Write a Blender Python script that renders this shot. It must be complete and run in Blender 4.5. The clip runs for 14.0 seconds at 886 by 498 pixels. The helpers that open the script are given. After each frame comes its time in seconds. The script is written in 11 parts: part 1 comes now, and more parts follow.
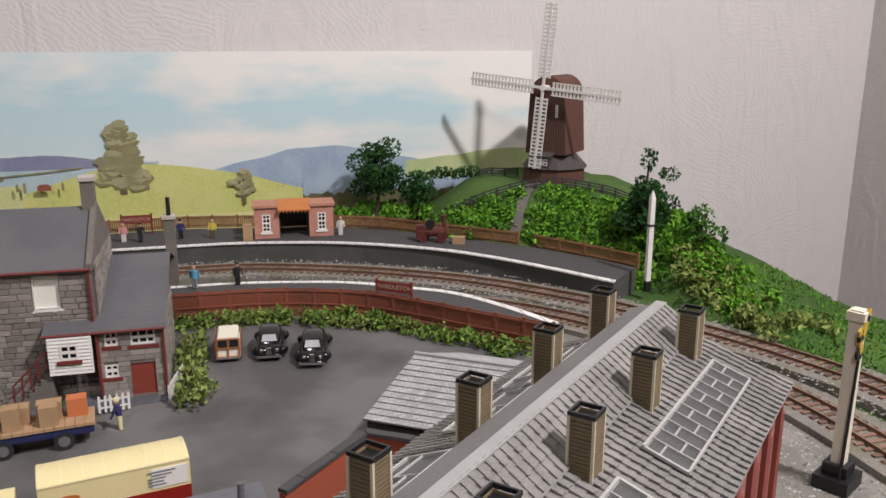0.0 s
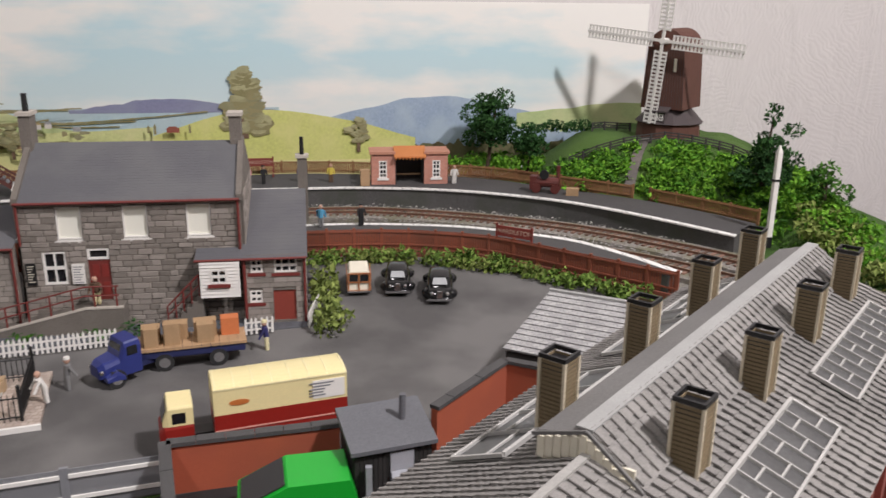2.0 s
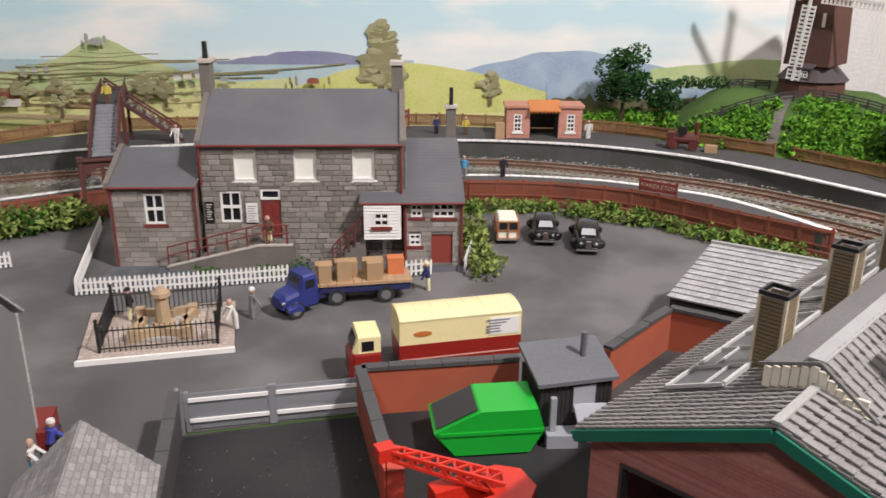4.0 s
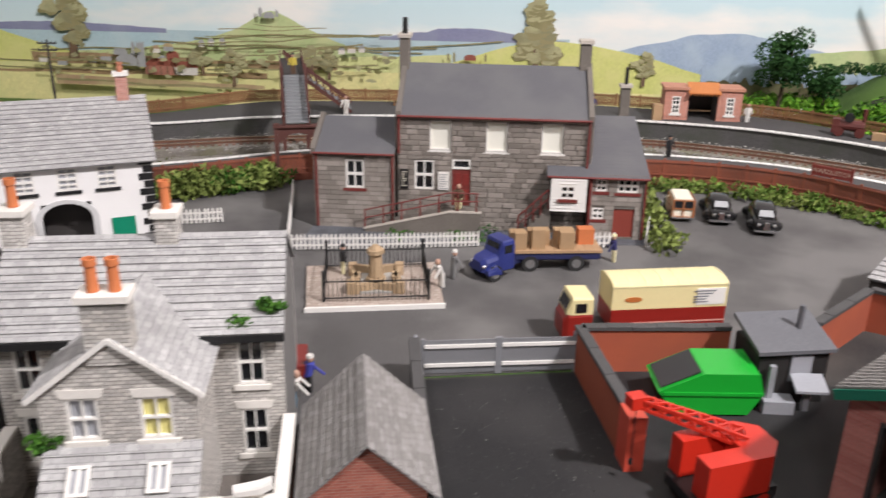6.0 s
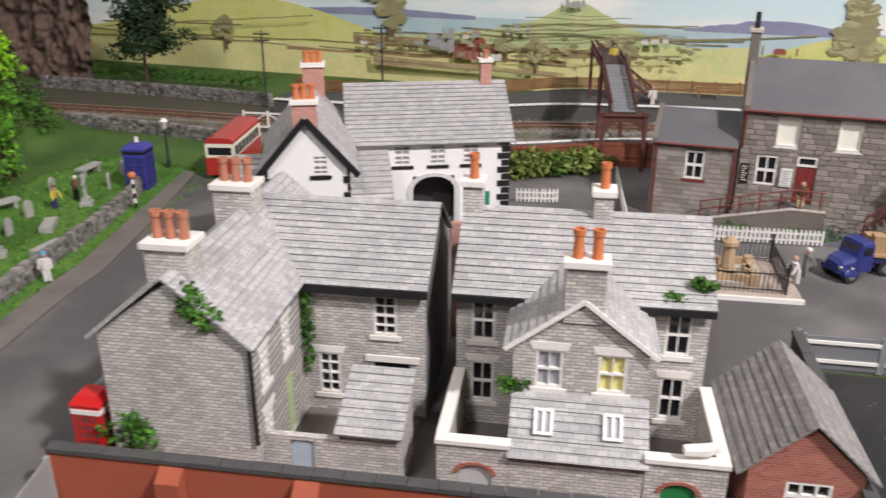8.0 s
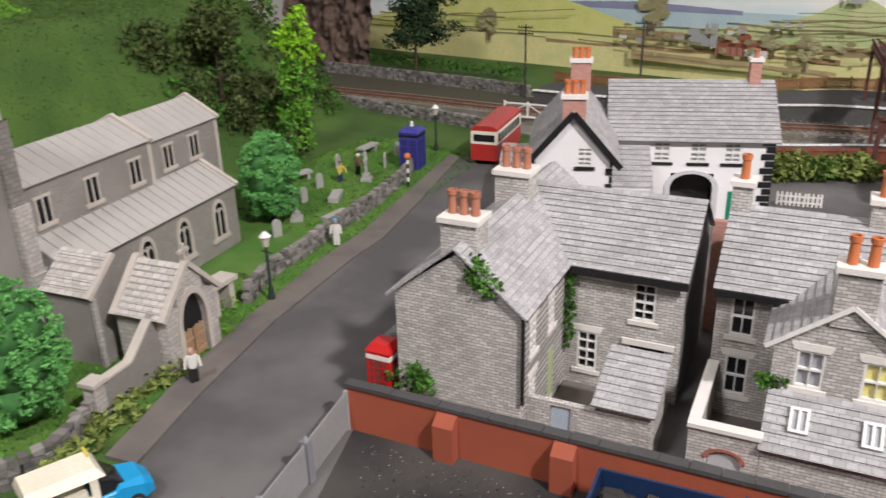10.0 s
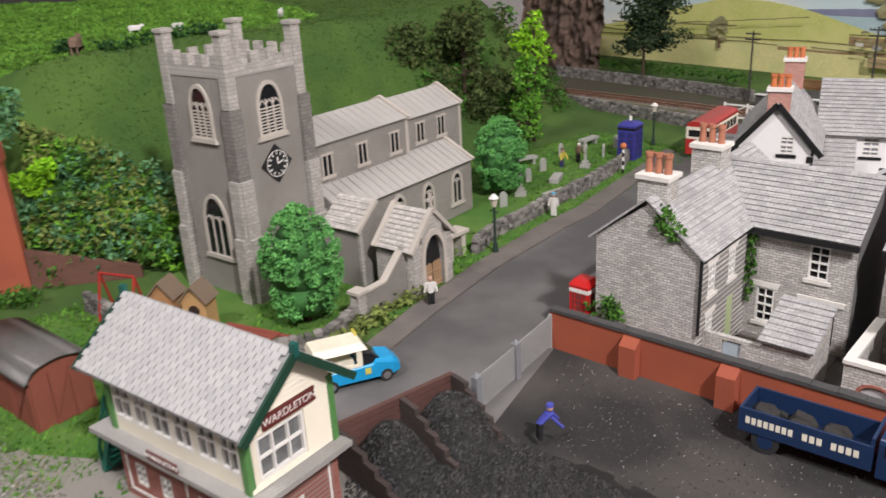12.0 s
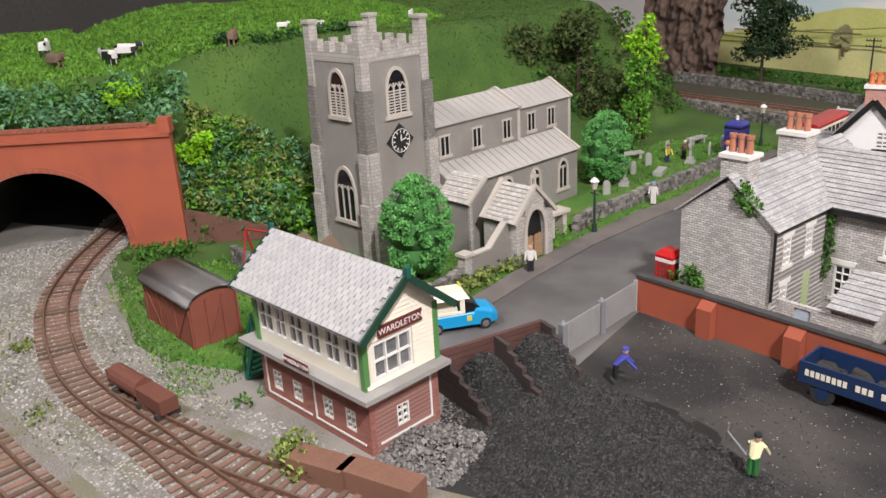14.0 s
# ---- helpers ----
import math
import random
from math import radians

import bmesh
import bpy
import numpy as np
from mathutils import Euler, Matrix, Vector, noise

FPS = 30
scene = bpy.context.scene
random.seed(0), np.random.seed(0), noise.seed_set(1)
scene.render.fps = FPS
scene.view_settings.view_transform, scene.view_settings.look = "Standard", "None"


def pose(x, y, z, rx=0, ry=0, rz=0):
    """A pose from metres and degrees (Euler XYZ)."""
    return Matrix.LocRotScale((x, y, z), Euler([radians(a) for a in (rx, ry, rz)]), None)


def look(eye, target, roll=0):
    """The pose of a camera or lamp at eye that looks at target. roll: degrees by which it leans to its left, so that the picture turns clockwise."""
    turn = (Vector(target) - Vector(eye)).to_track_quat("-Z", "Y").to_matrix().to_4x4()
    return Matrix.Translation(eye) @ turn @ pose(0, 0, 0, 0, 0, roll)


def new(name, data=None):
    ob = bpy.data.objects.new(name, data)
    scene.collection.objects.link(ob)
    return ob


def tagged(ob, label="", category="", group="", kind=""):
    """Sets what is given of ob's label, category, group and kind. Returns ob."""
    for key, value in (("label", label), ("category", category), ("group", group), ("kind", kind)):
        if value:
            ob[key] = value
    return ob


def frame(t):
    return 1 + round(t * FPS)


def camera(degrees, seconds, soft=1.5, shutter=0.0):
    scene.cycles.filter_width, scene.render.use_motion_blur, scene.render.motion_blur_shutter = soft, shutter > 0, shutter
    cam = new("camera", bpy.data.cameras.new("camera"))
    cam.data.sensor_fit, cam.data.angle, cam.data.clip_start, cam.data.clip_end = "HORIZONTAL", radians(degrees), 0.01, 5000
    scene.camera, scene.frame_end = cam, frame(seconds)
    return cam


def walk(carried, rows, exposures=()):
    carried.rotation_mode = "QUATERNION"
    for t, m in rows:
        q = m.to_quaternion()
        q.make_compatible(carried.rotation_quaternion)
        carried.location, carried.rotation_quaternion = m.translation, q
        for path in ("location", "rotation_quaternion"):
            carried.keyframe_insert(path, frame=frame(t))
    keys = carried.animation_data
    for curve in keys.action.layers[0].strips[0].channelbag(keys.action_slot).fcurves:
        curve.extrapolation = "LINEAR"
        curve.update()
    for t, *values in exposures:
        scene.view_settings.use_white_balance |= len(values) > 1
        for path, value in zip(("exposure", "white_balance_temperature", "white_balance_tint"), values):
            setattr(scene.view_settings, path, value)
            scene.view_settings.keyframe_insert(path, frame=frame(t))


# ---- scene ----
cam = camera(56.32, 14.0, shutter=0.5)
PATH = [
    (0, (0.2008, -0.6102, 0.2578), (0.3500, -0.0488, 0.1074), 0.09),
    (0.5, (0.1958, -0.6126, 0.2551), (0.3375, -0.0509, 0.0991), -0.20),
    (1, (0.1882, -0.6142, 0.2517), (0.3145, -0.0506, 0.0892), -0.59),
    (1.5, (0.1727, -0.6178, 0.2460), (0.2789, -0.0527, 0.0744), 0.18),
    (2, (0.1563, -0.6198, 0.2433), (0.2500, -0.0537, 0.0681), 0.71),
    (2.5, (0.1402, -0.6234, 0.2413), (0.2180, -0.0569, 0.0597), 0.70),
    (4.8, (0.0822, -0.6432, 0.2389), (0.0878, -0.0803, 0.0313), 0.49),
    (5, (0.0754, -0.6461, 0.2394), (0.0755, -0.0831, 0.0320), 0.51),
    (5.5, (0.0558, -0.6553, 0.2407), (0.0395, -0.0946, 0.0278), 0.82),
    (6, (0.0290, -0.6680, 0.2407), (-0.0078, -0.1099, 0.0237), 0.95),
    (6.5, (-0.0028, -0.6815, 0.2422), (-0.0796, -0.1303, 0.0180), 0.45),
    (7, (-0.0338, -0.6898, 0.2418), (-0.1538, -0.1456, 0.0196), 0.92),
    (7.5, (-0.0538, -0.7024, 0.2416), (-0.2032, -0.1668, 0.0163), 0.78),
    (8, (-0.0664, -0.7203, 0.2486), (-0.2500, -0.1962, 0.0213), 0.14),
    (8.2, (-0.0715, -0.7267, 0.2509), (-0.2678, -0.2070, 0.0243), 0.15),
    (10.3, (-0.0680, -0.7695, 0.2598), (-0.4141, -0.3355, 0.0319), -1.64),
    (10.5, (-0.0594, -0.7779, 0.2597), (-0.4170, -0.3509, 0.0367), -1.61),
    (11, (-0.0380, -0.8025, 0.2579), (-0.4279, -0.4060, 0.0325), -2.28),
    (11.5, (-0.0179, -0.8222, 0.2588), (-0.4342, -0.4510, 0.0378), -2.72),
    (12, (0.0094, -0.8374, 0.2606), (-0.4346, -0.4971, 0.0438), -3.23),
    (12.5, (0.0418, -0.8554, 0.2559), (-0.4238, -0.5425, 0.0431), -3.51),
    (13, (0.0632, -0.8696, 0.2620), (-0.4212, -0.5763, 0.0637), -3.08),
    (13.5, (0.0683, -0.8708, 0.2559), (-0.4226, -0.5935, 0.0507), -3.64),
    (14, (0.0780, -0.8743, 0.2545), (-0.4153, -0.6013, 0.0494), -3.26),
]
walk(cam, [(t, look(eye, target, roll)) for t, eye, target, roll in PATH],
     [(0.0, -0.1), (2.5, 0.08), (5.0, 0.4), (8.0, 0.42), (11.0, 0.3), (12.5, 0.45), (14.0, 0.55)])

# ---------------- world and lamps (the layout stands in a lit room) ----------------
world = bpy.data.worlds.new("room_light")
world.use_nodes = True
world.node_tree.nodes["Background"].inputs[0].default_value = (0.92, 0.95, 1.0, 1)
world.node_tree.nodes["Background"].inputs[1].default_value = 0.32
scene.world = world


def area_lamp(name, place, target, size, power, colour):
    data = bpy.data.lights.new(name, "AREA")
    data.shape, data.size, data.energy, data.color = "DISK", size, power, colour
    ob = new(name, data)
    ob.matrix_world = look(place, target)
    return ob


# key: the ceiling lamp at the right front that casts the main shadows
area_lamp("key_and_fill_lamp", (0.98, -0.9, 1.42), (0.0, -0.2, 0.0), 0.12, 31.0, (1.0, 0.945, 0.96))
# fill: unseen extra lamp added to lift the left side
area_lamp("key_and_fill_lamp", (-0.25, -1.6, 1.5), (-0.3, -0.5, 0.0), 0.25, 11.0, (1.0, 0.945, 0.96))

# ---------------- small tools; all sizes below are in centimetres ----------------
CM = 0.01
MATS = {}


def B():
    return bmesh.new()


def box(bm, x0, x1, y0, y1, z0, z1, mi=0):
    v = [bm.verts.new((x, y, z)) for z in (z0, z1) for y in (y0, y1) for x in (x0, x1)]
    for f in ((0, 2, 3, 1), (4, 5, 7, 6), (0, 1, 5, 4), (2, 6, 7, 3), (0, 4, 6, 2), (1, 3, 7, 5)):
        bm.faces.new([v[i] for i in f]).material_index = mi
    return v


def solid(bm, low, high, mi=0):
    """A body between two rings of as many points."""
    a, b, n = [bm.verts.new(p) for p in low], [bm.verts.new(p) for p in high], len(low)
    made = [bm.faces.new(a[::-1]), bm.faces.new(b)]
    made += [bm.faces.new((a[i], a[(i + 1) % n], b[(i + 1) % n], b[i])) for i in range(n)]
    for f in made:
        f.material_index = mi
    return a + b


def prism_x(bm, prof, x0, x1, mi=0):
    """prof: points (y, z), anticlockwise seen from +x."""
    return solid(bm, [(x0, y, z) for y, z in prof], [(x1, y, z) for y, z in prof], mi)


def prism_y(bm, prof, y0, y1, mi=0):
    """prof: points (x, z)."""
    return solid(bm, [(x, y1, z) for x, z in prof], [(x, y0, z) for x, z in prof], mi)


def prism_z(bm, prof, z0, z1, mi=0):
    return solid(bm, [(x, y, z0) for x, y in prof], [(x, y, z1) for x, y in prof], mi)


def ring(x, y, z, r, n=12, ry=None):
    return [(x + r * math.cos(2 * math.pi * i / n), y + (ry or r) * math.sin(2 * math.pi * i / n), z) for i in range(n)]


def cyl(bm, x, y, z0, z1, r0, r1=None, n=12, mi=0):
    return solid(bm, ring(x, y, z0, r0, n), ring(x, y, z1, r0 if r1 is None else r1, n), mi)


def rod(bm, p, q, r, n=6, r1=None, mi=0):
    p, q = Vector(p), Vector(q)
    turn = (q - p).to_track_quat("Z", "Y").to_matrix()
    ends = []
    for c, rr in ((p, r), (q, r if r1 is None else r1)):
        ends.append([c + turn @ Vector((rr * math.cos(2 * math.pi * i / n), rr * math.sin(2 * math.pi * i / n), 0)) for i in range(n)])
    return solid(bm, ends[0], ends[1], mi)


def bar(bm, p, q, w, d, mi=0):
    """A squared bar from p to q; w across, d upward."""
    p, q = Vector(p), Vector(q)
    side = (q - p).cross(Vector((0, 0, 1)))
    side = side.normalized() * w / 2 if side.length > 1e-6 else Vector((w / 2, 0, 0))
    up = side.cross(q - p).normalized() * d / 2
    rings = [[c - side - up, c + side - up, c + side + up, c - side + up] for c in (p, q)]
    return solid(bm, rings[0], rings[1], mi)


def ball(bm, x, y, z, r, sz=1.0, seg=10, mi=0):
    got = bmesh.ops.create_uvsphere(bm, u_segments=seg, v_segments=max(4, seg // 2 + 1), radius=1, matrix=Matrix.Translation((x, y, z)) @ Matrix.Diagonal((r, r, r * sz, 1)))
    for v in got["verts"]:
        for f in v.link_faces:
            f.material_index = mi


def soften(bm, w, n=2):
    bmesh.ops.bevel(bm, geom=[e for e in bm.edges if len(e.link_faces) == 2 and e.calc_face_angle(0) > 0.5], offset=w, segments=n, affect="EDGES", clamp_overlap=True)


def to_mesh(name, bm, mat, m=None):
    bmesh.ops.recalc_face_normals(bm, faces=bm.faces)
    if m is not None:
        bm.transform(m)
    uv = bm.loops.layers.uv.new("UVMap")
    for f in bm.faces:
        n = f.normal
        if abs(n.z) > 0.97:
            a, b = Vector((1, 0, 0)), Vector((0, 1, 0))
        else:
            a = Vector((-n.y, n.x, 0)).normalized()
            b = n.cross(a)
        for lp in f.loops:
            lp[uv].uv = (lp.vert.co.dot(a), lp.vert.co.dot(b))
    bm.transform(Matrix.Scale(CM, 4))
    me = bpy.data.meshes.new(name)
    bm.to_mesh(me)
    bm.free()
    for one in mat if isinstance(mat, (list, tuple)) else [mat]:
        me.materials.append(one)
    return me


def part(name, bm, mat, parent, label="", m=None, smooth=False):
    me = to_mesh(name, bm, mat, m)
    if smooth:
        me.shade_smooth()
    ob = new(name, me)
    ob.parent = parent
    return tagged(ob, label)


def thing(name, x, y, z, rz, label, category, group="", kind=""):
    ob = new(name)
    ob.empty_display_size = 0.01
    ob.matrix_basis = pose(x * CM, y * CM, z * CM, 0, 0, rz)
    return tagged(ob, label, category, group, kind)


def single(name, bm, mat, label, category, x=0, y=0, z=0, rz=0, group="", kind="", smooth=False):
    """A thing of one mesh."""
    me = to_mesh(name, bm, mat)
    if smooth:
        me.shade_smooth()
    ob = new(name, me)
    ob.matrix_basis = pose(x * CM, y * CM, z * CM, 0, 0, rz)
    return tagged(ob, label, category, group, kind)


def raw(name, verts, faces, mat, smooth=False):
    me = bpy.data.meshes.new(name)
    me.from_pydata((np.asarray(verts, float) * CM).tolist(), [], faces if isinstance(faces, list) else faces.tolist())
    me.materials.append(mat)
    if smooth:
        me.shade_smooth()
    return new(name, me)


def piece(name, me, parent, x, y, z, turn=(0, 0, 0), size=(1, 1, 1)):
    ob = new(name, me)
    ob.parent = parent
    ob.matrix_basis = pose(x * CM, y * CM, z * CM, *turn) @ Matrix.Diagonal((*size, 1))
    return ob


# ---------------- materials ----------------
def base(name, rough, metal):
    m = bpy.data.materials.new(name)
    m.use_nodes = True
    nt = m.node_tree
    bs = nt.nodes["Principled BSDF"]
    bs.inputs["Roughness"].default_value, bs.inputs["Metallic"].default_value = rough, metal
    return m, nt, bs


def node(nt, kind, **sockets):
    n = nt.nodes.new(kind)
    for k, v in sockets.items():
        n.inputs[k.replace("_", " ")].default_value = v
    return n


def shade(c, k):
    return (min(1, c[0] * k), min(1, c[1] * k), min(1, c[2] * k), 1)


def mixed(nt, fac, a, b, kind="MIX"):
    n = nt.nodes.new("ShaderNodeMix")
    n.data_type, n.blend_type = "RGBA", kind
    for sock, v in ((n.inputs[0], fac), (n.inputs[6], a), (n.inputs[7], b)):
        if isinstance(v, (float, int, tuple)):
            sock.default_value = v
        else:
            nt.links.new(v, sock)
    return n.outputs[2]


def mottle(nt, c, var, fine, coarse, other=None):
    """Base colour with grain and larger stains; fine and coarse are marks per centimetre."""
    tc = nt.nodes.new("ShaderNodeTexCoord")
    n1, n2 = node(nt, "ShaderNodeTexNoise", Scale=fine * 100, Detail=6.0, Roughness=0.65), node(nt, "ShaderNodeTexNoise", Scale=coarse * 100, Detail=4.0)
    for n in (n1, n2):
        nt.links.new(tc.outputs["Object"], n.inputs["Vector"])
    r1 = nt.nodes.new("ShaderNodeValToRGB")
    r1.color_ramp.elements[0].position, r1.color_ramp.elements[1].position = 0.3, 0.7
    r1.color_ramp.elements[0].color, r1.color_ramp.elements[1].color = shade(c, 1 - var), shade(c, 1 + var)
    nt.links.new(n1.outputs[0], r1.inputs[0])
    r2 = nt.nodes.new("ShaderNodeValToRGB")
    r2.color_ramp.elements[0].position, r2.color_ramp.elements[1].position = 0.42, 0.62
    r2.color_ramp.elements[0].color, r2.color_ramp.elements[1].color = (0, 0, 0, 1), (1, 1, 1, 1)
    nt.links.new(n2.outputs[0], r2.inputs[0])
    f = node(nt, "ShaderNodeMath")
    f.operation = "MULTIPLY"
    nt.links.new(r2.outputs[0], f.inputs[0])
    f.inputs[1].default_value = 0.75 if other else 0.5
    return mixed(nt, f.outputs[0], r1.outputs[0], (*other, 1) if other else shade(c, 1 - var * 0.9)), n1, n2


def M(name, c, rough=0.8, metal=0.0, var=0.15, fine=12.0, coarse=0.5, bump=0.15, other=None, spec=0.5):
    if name in MATS:
        return MATS[name]
    m, nt, bs = base(name, rough, metal)
    col, n1, n2 = mottle(nt, c, var, fine, coarse, other)
    nt.links.new(col, bs.inputs["Base Color"])
    bs.inputs["Specular IOR Level"].default_value = spec
    if bump:
        b = node(nt, "ShaderNodeBump", Strength=bump, Distance=0.0006)
        nt.links.new(n1.outputs[0], b.inputs["Height"])
        nt.links.new(b.outputs[0], bs.inputs["Normal"])
    MATS[name] = m
    return m


def coursed(name, c1, c2, mortar, bw, bh, joint, rough=0.85, bump=0.5, var=0.2, offset=0.5, sink=True, coarse=0.35):
    """Masonry or slates laid in courses; sizes in centimetres along the surface."""
    m, nt, bs = base(name, rough, 0)
    uv = nt.nodes.new("ShaderNodeUVMap")
    wob = node(nt, "ShaderNodeTexNoise", Scale=1.6, Detail=2.0)
    nt.links.new(uv.outputs[0], wob.inputs["Vector"])
    add = mixed(nt, 0.02, uv.outputs[0], wob.outputs[1], "LINEAR_LIGHT")
    br = node(nt, "ShaderNodeTexBrick", Color1=(*c1, 1), Color2=(*c2, 1), Mortar=(*mortar, 1), Scale=1.0, Mortar_Size=joint, Brick_Width=bw, Row_Height=bh, Mortar_Smooth=0.25, Bias=0.0)
    br.offset = offset
    nt.links.new(add, br.inputs["Vector"])
    col, n1, n2 = mottle(nt, (0.5, 0.5, 0.5), var, 9.0, coarse)
    out = mixed(nt, 0.85, br.outputs[0], col, "OVERLAY")
    nt.links.new(out, bs.inputs["Base Color"])
    if bump:
        inv = node(nt, "ShaderNodeMath")
        inv.operation = "MULTIPLY_ADD"
        inv.inputs[1].default_value = -1.0
        nt.links.new(br.outputs[1], inv.inputs[0])
        nt.links.new(n1.outputs[0], inv.inputs[2])
        b = node(nt, "ShaderNodeBump", Strength=bump, Distance=0.0005)
        nt.links.new(inv.outputs[0], b.inputs["Height"])
        nt.links.new(b.outputs[0], bs.inputs["Normal"])
    MATS[name] = m
    return m


def leafy(name, dark, light, rough=0.75):
    """Foliage; each leaf or flake has its own tone."""
    m, nt, bs = base(name, rough, 0)
    g = nt.nodes.new("ShaderNodeNewGeometry")
    r = nt.nodes.new("ShaderNodeValToRGB")
    r.color_ramp.elements[0].color, r.color_ramp.elements[1].color = (*dark, 1), (*light, 1)
    nt.links.new(g.outputs["Random Per Island"], r.inputs[0])
    tc = nt.nodes.new("ShaderNodeTexCoord")
    n = node(nt, "ShaderNodeTexNoise", Scale=60.0, Detail=2.0)
    nt.links.new(tc.outputs["Object"], n.inputs["Vector"])
    out = mixed(nt, 0.55, r.outputs[0], n.outputs[0], "OVERLAY")
    nt.links.new(out, bs.inputs["Base Color"])
    bs.inputs["Specular IOR Level"].default_value = 0.2
    MATS[name] = m
    return m


def pieces_mat(name, c1, c2, rough=0.85, bump=0.4):
    """For stones and slates laid one by one: each takes its own tone."""
    m, nt, bs = base(name, rough, 0)
    oi = nt.nodes.new("ShaderNodeObjectInfo")
    g = nt.nodes.new("ShaderNodeNewGeometry")
    s = node(nt, "ShaderNodeMath")
    s.operation = "ADD"
    nt.links.new(oi.outputs["Random"], s.inputs[0])
    nt.links.new(g.outputs["Random Per Island"], s.inputs[1])
    fr = node(nt, "ShaderNodeMath")
    fr.operation = "FRACT"
    nt.links.new(s.outputs[0], fr.inputs[0])
    r = nt.nodes.new("ShaderNodeValToRGB")
    r.color_ramp.elements[0].color, r.color_ramp.elements[1].color = (*c1, 1), (*c2, 1)
    nt.links.new(fr.outputs[0], r.inputs[0])
    col, n1, n2 = mottle(nt, (0.5, 0.5, 0.5), 0.3, 14.0, 0.5)
    nt.links.new(mixed(nt, 0.8, r.outputs[0], col, "OVERLAY"), bs.inputs["Base Color"])
    b = node(nt, "ShaderNodeBump", Strength=bump, Distance=0.0006)
    nt.links.new(n1.outputs[0], b.inputs["Height"])
    nt.links.new(b.outputs[0], bs.inputs["Normal"])
    MATS[name] = m
    return m


def glassy(name, c, rough=0.08):
    m, nt, bs = base(name, rough, 0)
    bs.inputs["Base Color"].default_value = (*c, 1)
    MATS[name] = m
    return m


tarmac = M("tarmac", (0.088, 0.084, 0.083), 0.9, 0, 0.4, 26, 0.1, 0.5, (0.18, 0.174, 0.168))
tarmac_old = M("worn_pavement", (0.16, 0.14, 0.125), 0.9, 0, 0.25, 25, 0.3, 0.3, (0.11, 0.1, 0.095))
yard_dirt = M("coal_dust", (0.022, 0.021, 0.021), 0.9, 0, 0.5, 18, 0.12, 0.5, (0.075, 0.068, 0.06))
cinder = M("cinder_ground", (0.2, 0.19, 0.165), 0.95, 0, 0.7, 18, 0.2, 0.9, (0.3, 0.28, 0.25))
ballast_m = pieces_mat("ballast_stones", (0.15, 0.145, 0.13), (0.5, 0.48, 0.45))
ballast_bed = M("ballast_bed", (0.22, 0.2, 0.18), 0.95, 0, 0.5, 9, 0.4, 0.8, (0.16, 0.155, 0.09))
grass_bed = M("grass_mat", (0.06, 0.16, 0.02), 0.95, 0, 0.5, 20, 0.25, 0.8, (0.11, 0.2, 0.035))
hill_bed = M("hillside_turf", (0.045, 0.1, 0.016), 0.95, 0, 0.6, 14, 0.12, 1.0, (0.085, 0.16, 0.026))
earth = M("earth", (0.075, 0.06, 0.045), 0.95, 0, 0.4, 15, 0.3, 0.6, (0.06, 0.075, 0.03))
stone_core = M("station_mortar", (0.17, 0.15, 0.13), 0.9, 0, 0.25, 12, 0.4, 0.4)
stone_p = pieces_mat("station_stone", (0.22, 0.195, 0.17), (0.36, 0.32, 0.285))
slate_dark = M("dark_slate_roof", (0.105, 0.105, 0.115), 0.75, 0, 0.16, 16, 0.25, 0.2, (0.13, 0.13, 0.135))
maroon = M("maroon_paint", (0.17, 0.03, 0.025), 0.55, 0, 0.2, 20, 0.4, 0.1)
white_p = M("white_paint", (0.78, 0.76, 0.72), 0.6, 0, 0.06, 20, 0.5, 0.08)
cream_p = M("cream_paint", (0.78, 0.73, 0.6), 0.55, 0, 0.06, 20, 0.5, 0.06)
grey_p = M("grey_paint", (0.22, 0.225, 0.24), 0.6, 0, 0.15, 15, 0.5, 0.12)
black_p = M("black_paint", (0.012, 0.012, 0.013), 0.45, 0, 0.3, 20, 0.5, 0.05)
dark_wood = M("dark_wood", (0.045, 0.04, 0.038), 0.8, 0, 0.3, 18, 0.5, 0.3)
pane_dark = glassy("dark_window_glass", (0.012, 0.013, 0.016))
# yellow colour carries the look of a lit window; the pane emits nothing
pane_lit = M("lit_yellow_pane", (0.72, 0.66, 0.25), 0.4, 0, 0.12, 10, 1.0, 0)
pane_grey = M("net_curtain_pane", (0.36, 0.37, 0.4), 0.4, 0, 0.2, 10, 1.0, 0)
blind = M("cream_blind", (0.8, 0.79, 0.7), 0.6, 0, 0.03, 15, 0.5, 0.03)
cot_stone = coursed("grey_cottage_stone", (0.44, 0.42, 0.39), (0.66, 0.63, 0.59), (0.24, 0.225, 0.21), 0.44, 0.17, 0.02, 0.9, 0.5, 0.35)
cot_slate = coursed("pale_grey_slates", (0.34, 0.335, 0.335), (0.46, 0.455, 0.45), (0.2, 0.2, 0.2), 0.5, 0.34, 0.014, 0.85, 0.35, 0.25)
lintel_m = M("cream_dressed_stone", (0.74, 0.71, 0.66), 0.8, 0, 0.08, 12, 0.6, 0.1)
brick_red = coursed("red_brick", (0.3, 0.085, 0.06), (0.42, 0.14, 0.1), (0.36, 0.25, 0.2), 0.42, 0.14, 0.012, 0.85, 0.3, 0.2)
brick_pink = coursed("pink_brick", (0.42, 0.19, 0.15), (0.52, 0.26, 0.21), (0.45, 0.34, 0.29), 0.42, 0.14, 0.012, 0.85, 0.3, 0.2)
wall_red = M("orange_red_wall", (0.36, 0.085, 0.04), 0.8, 0, 0.1, 14, 0.25, 0.15, (0.31, 0.075, 0.04))
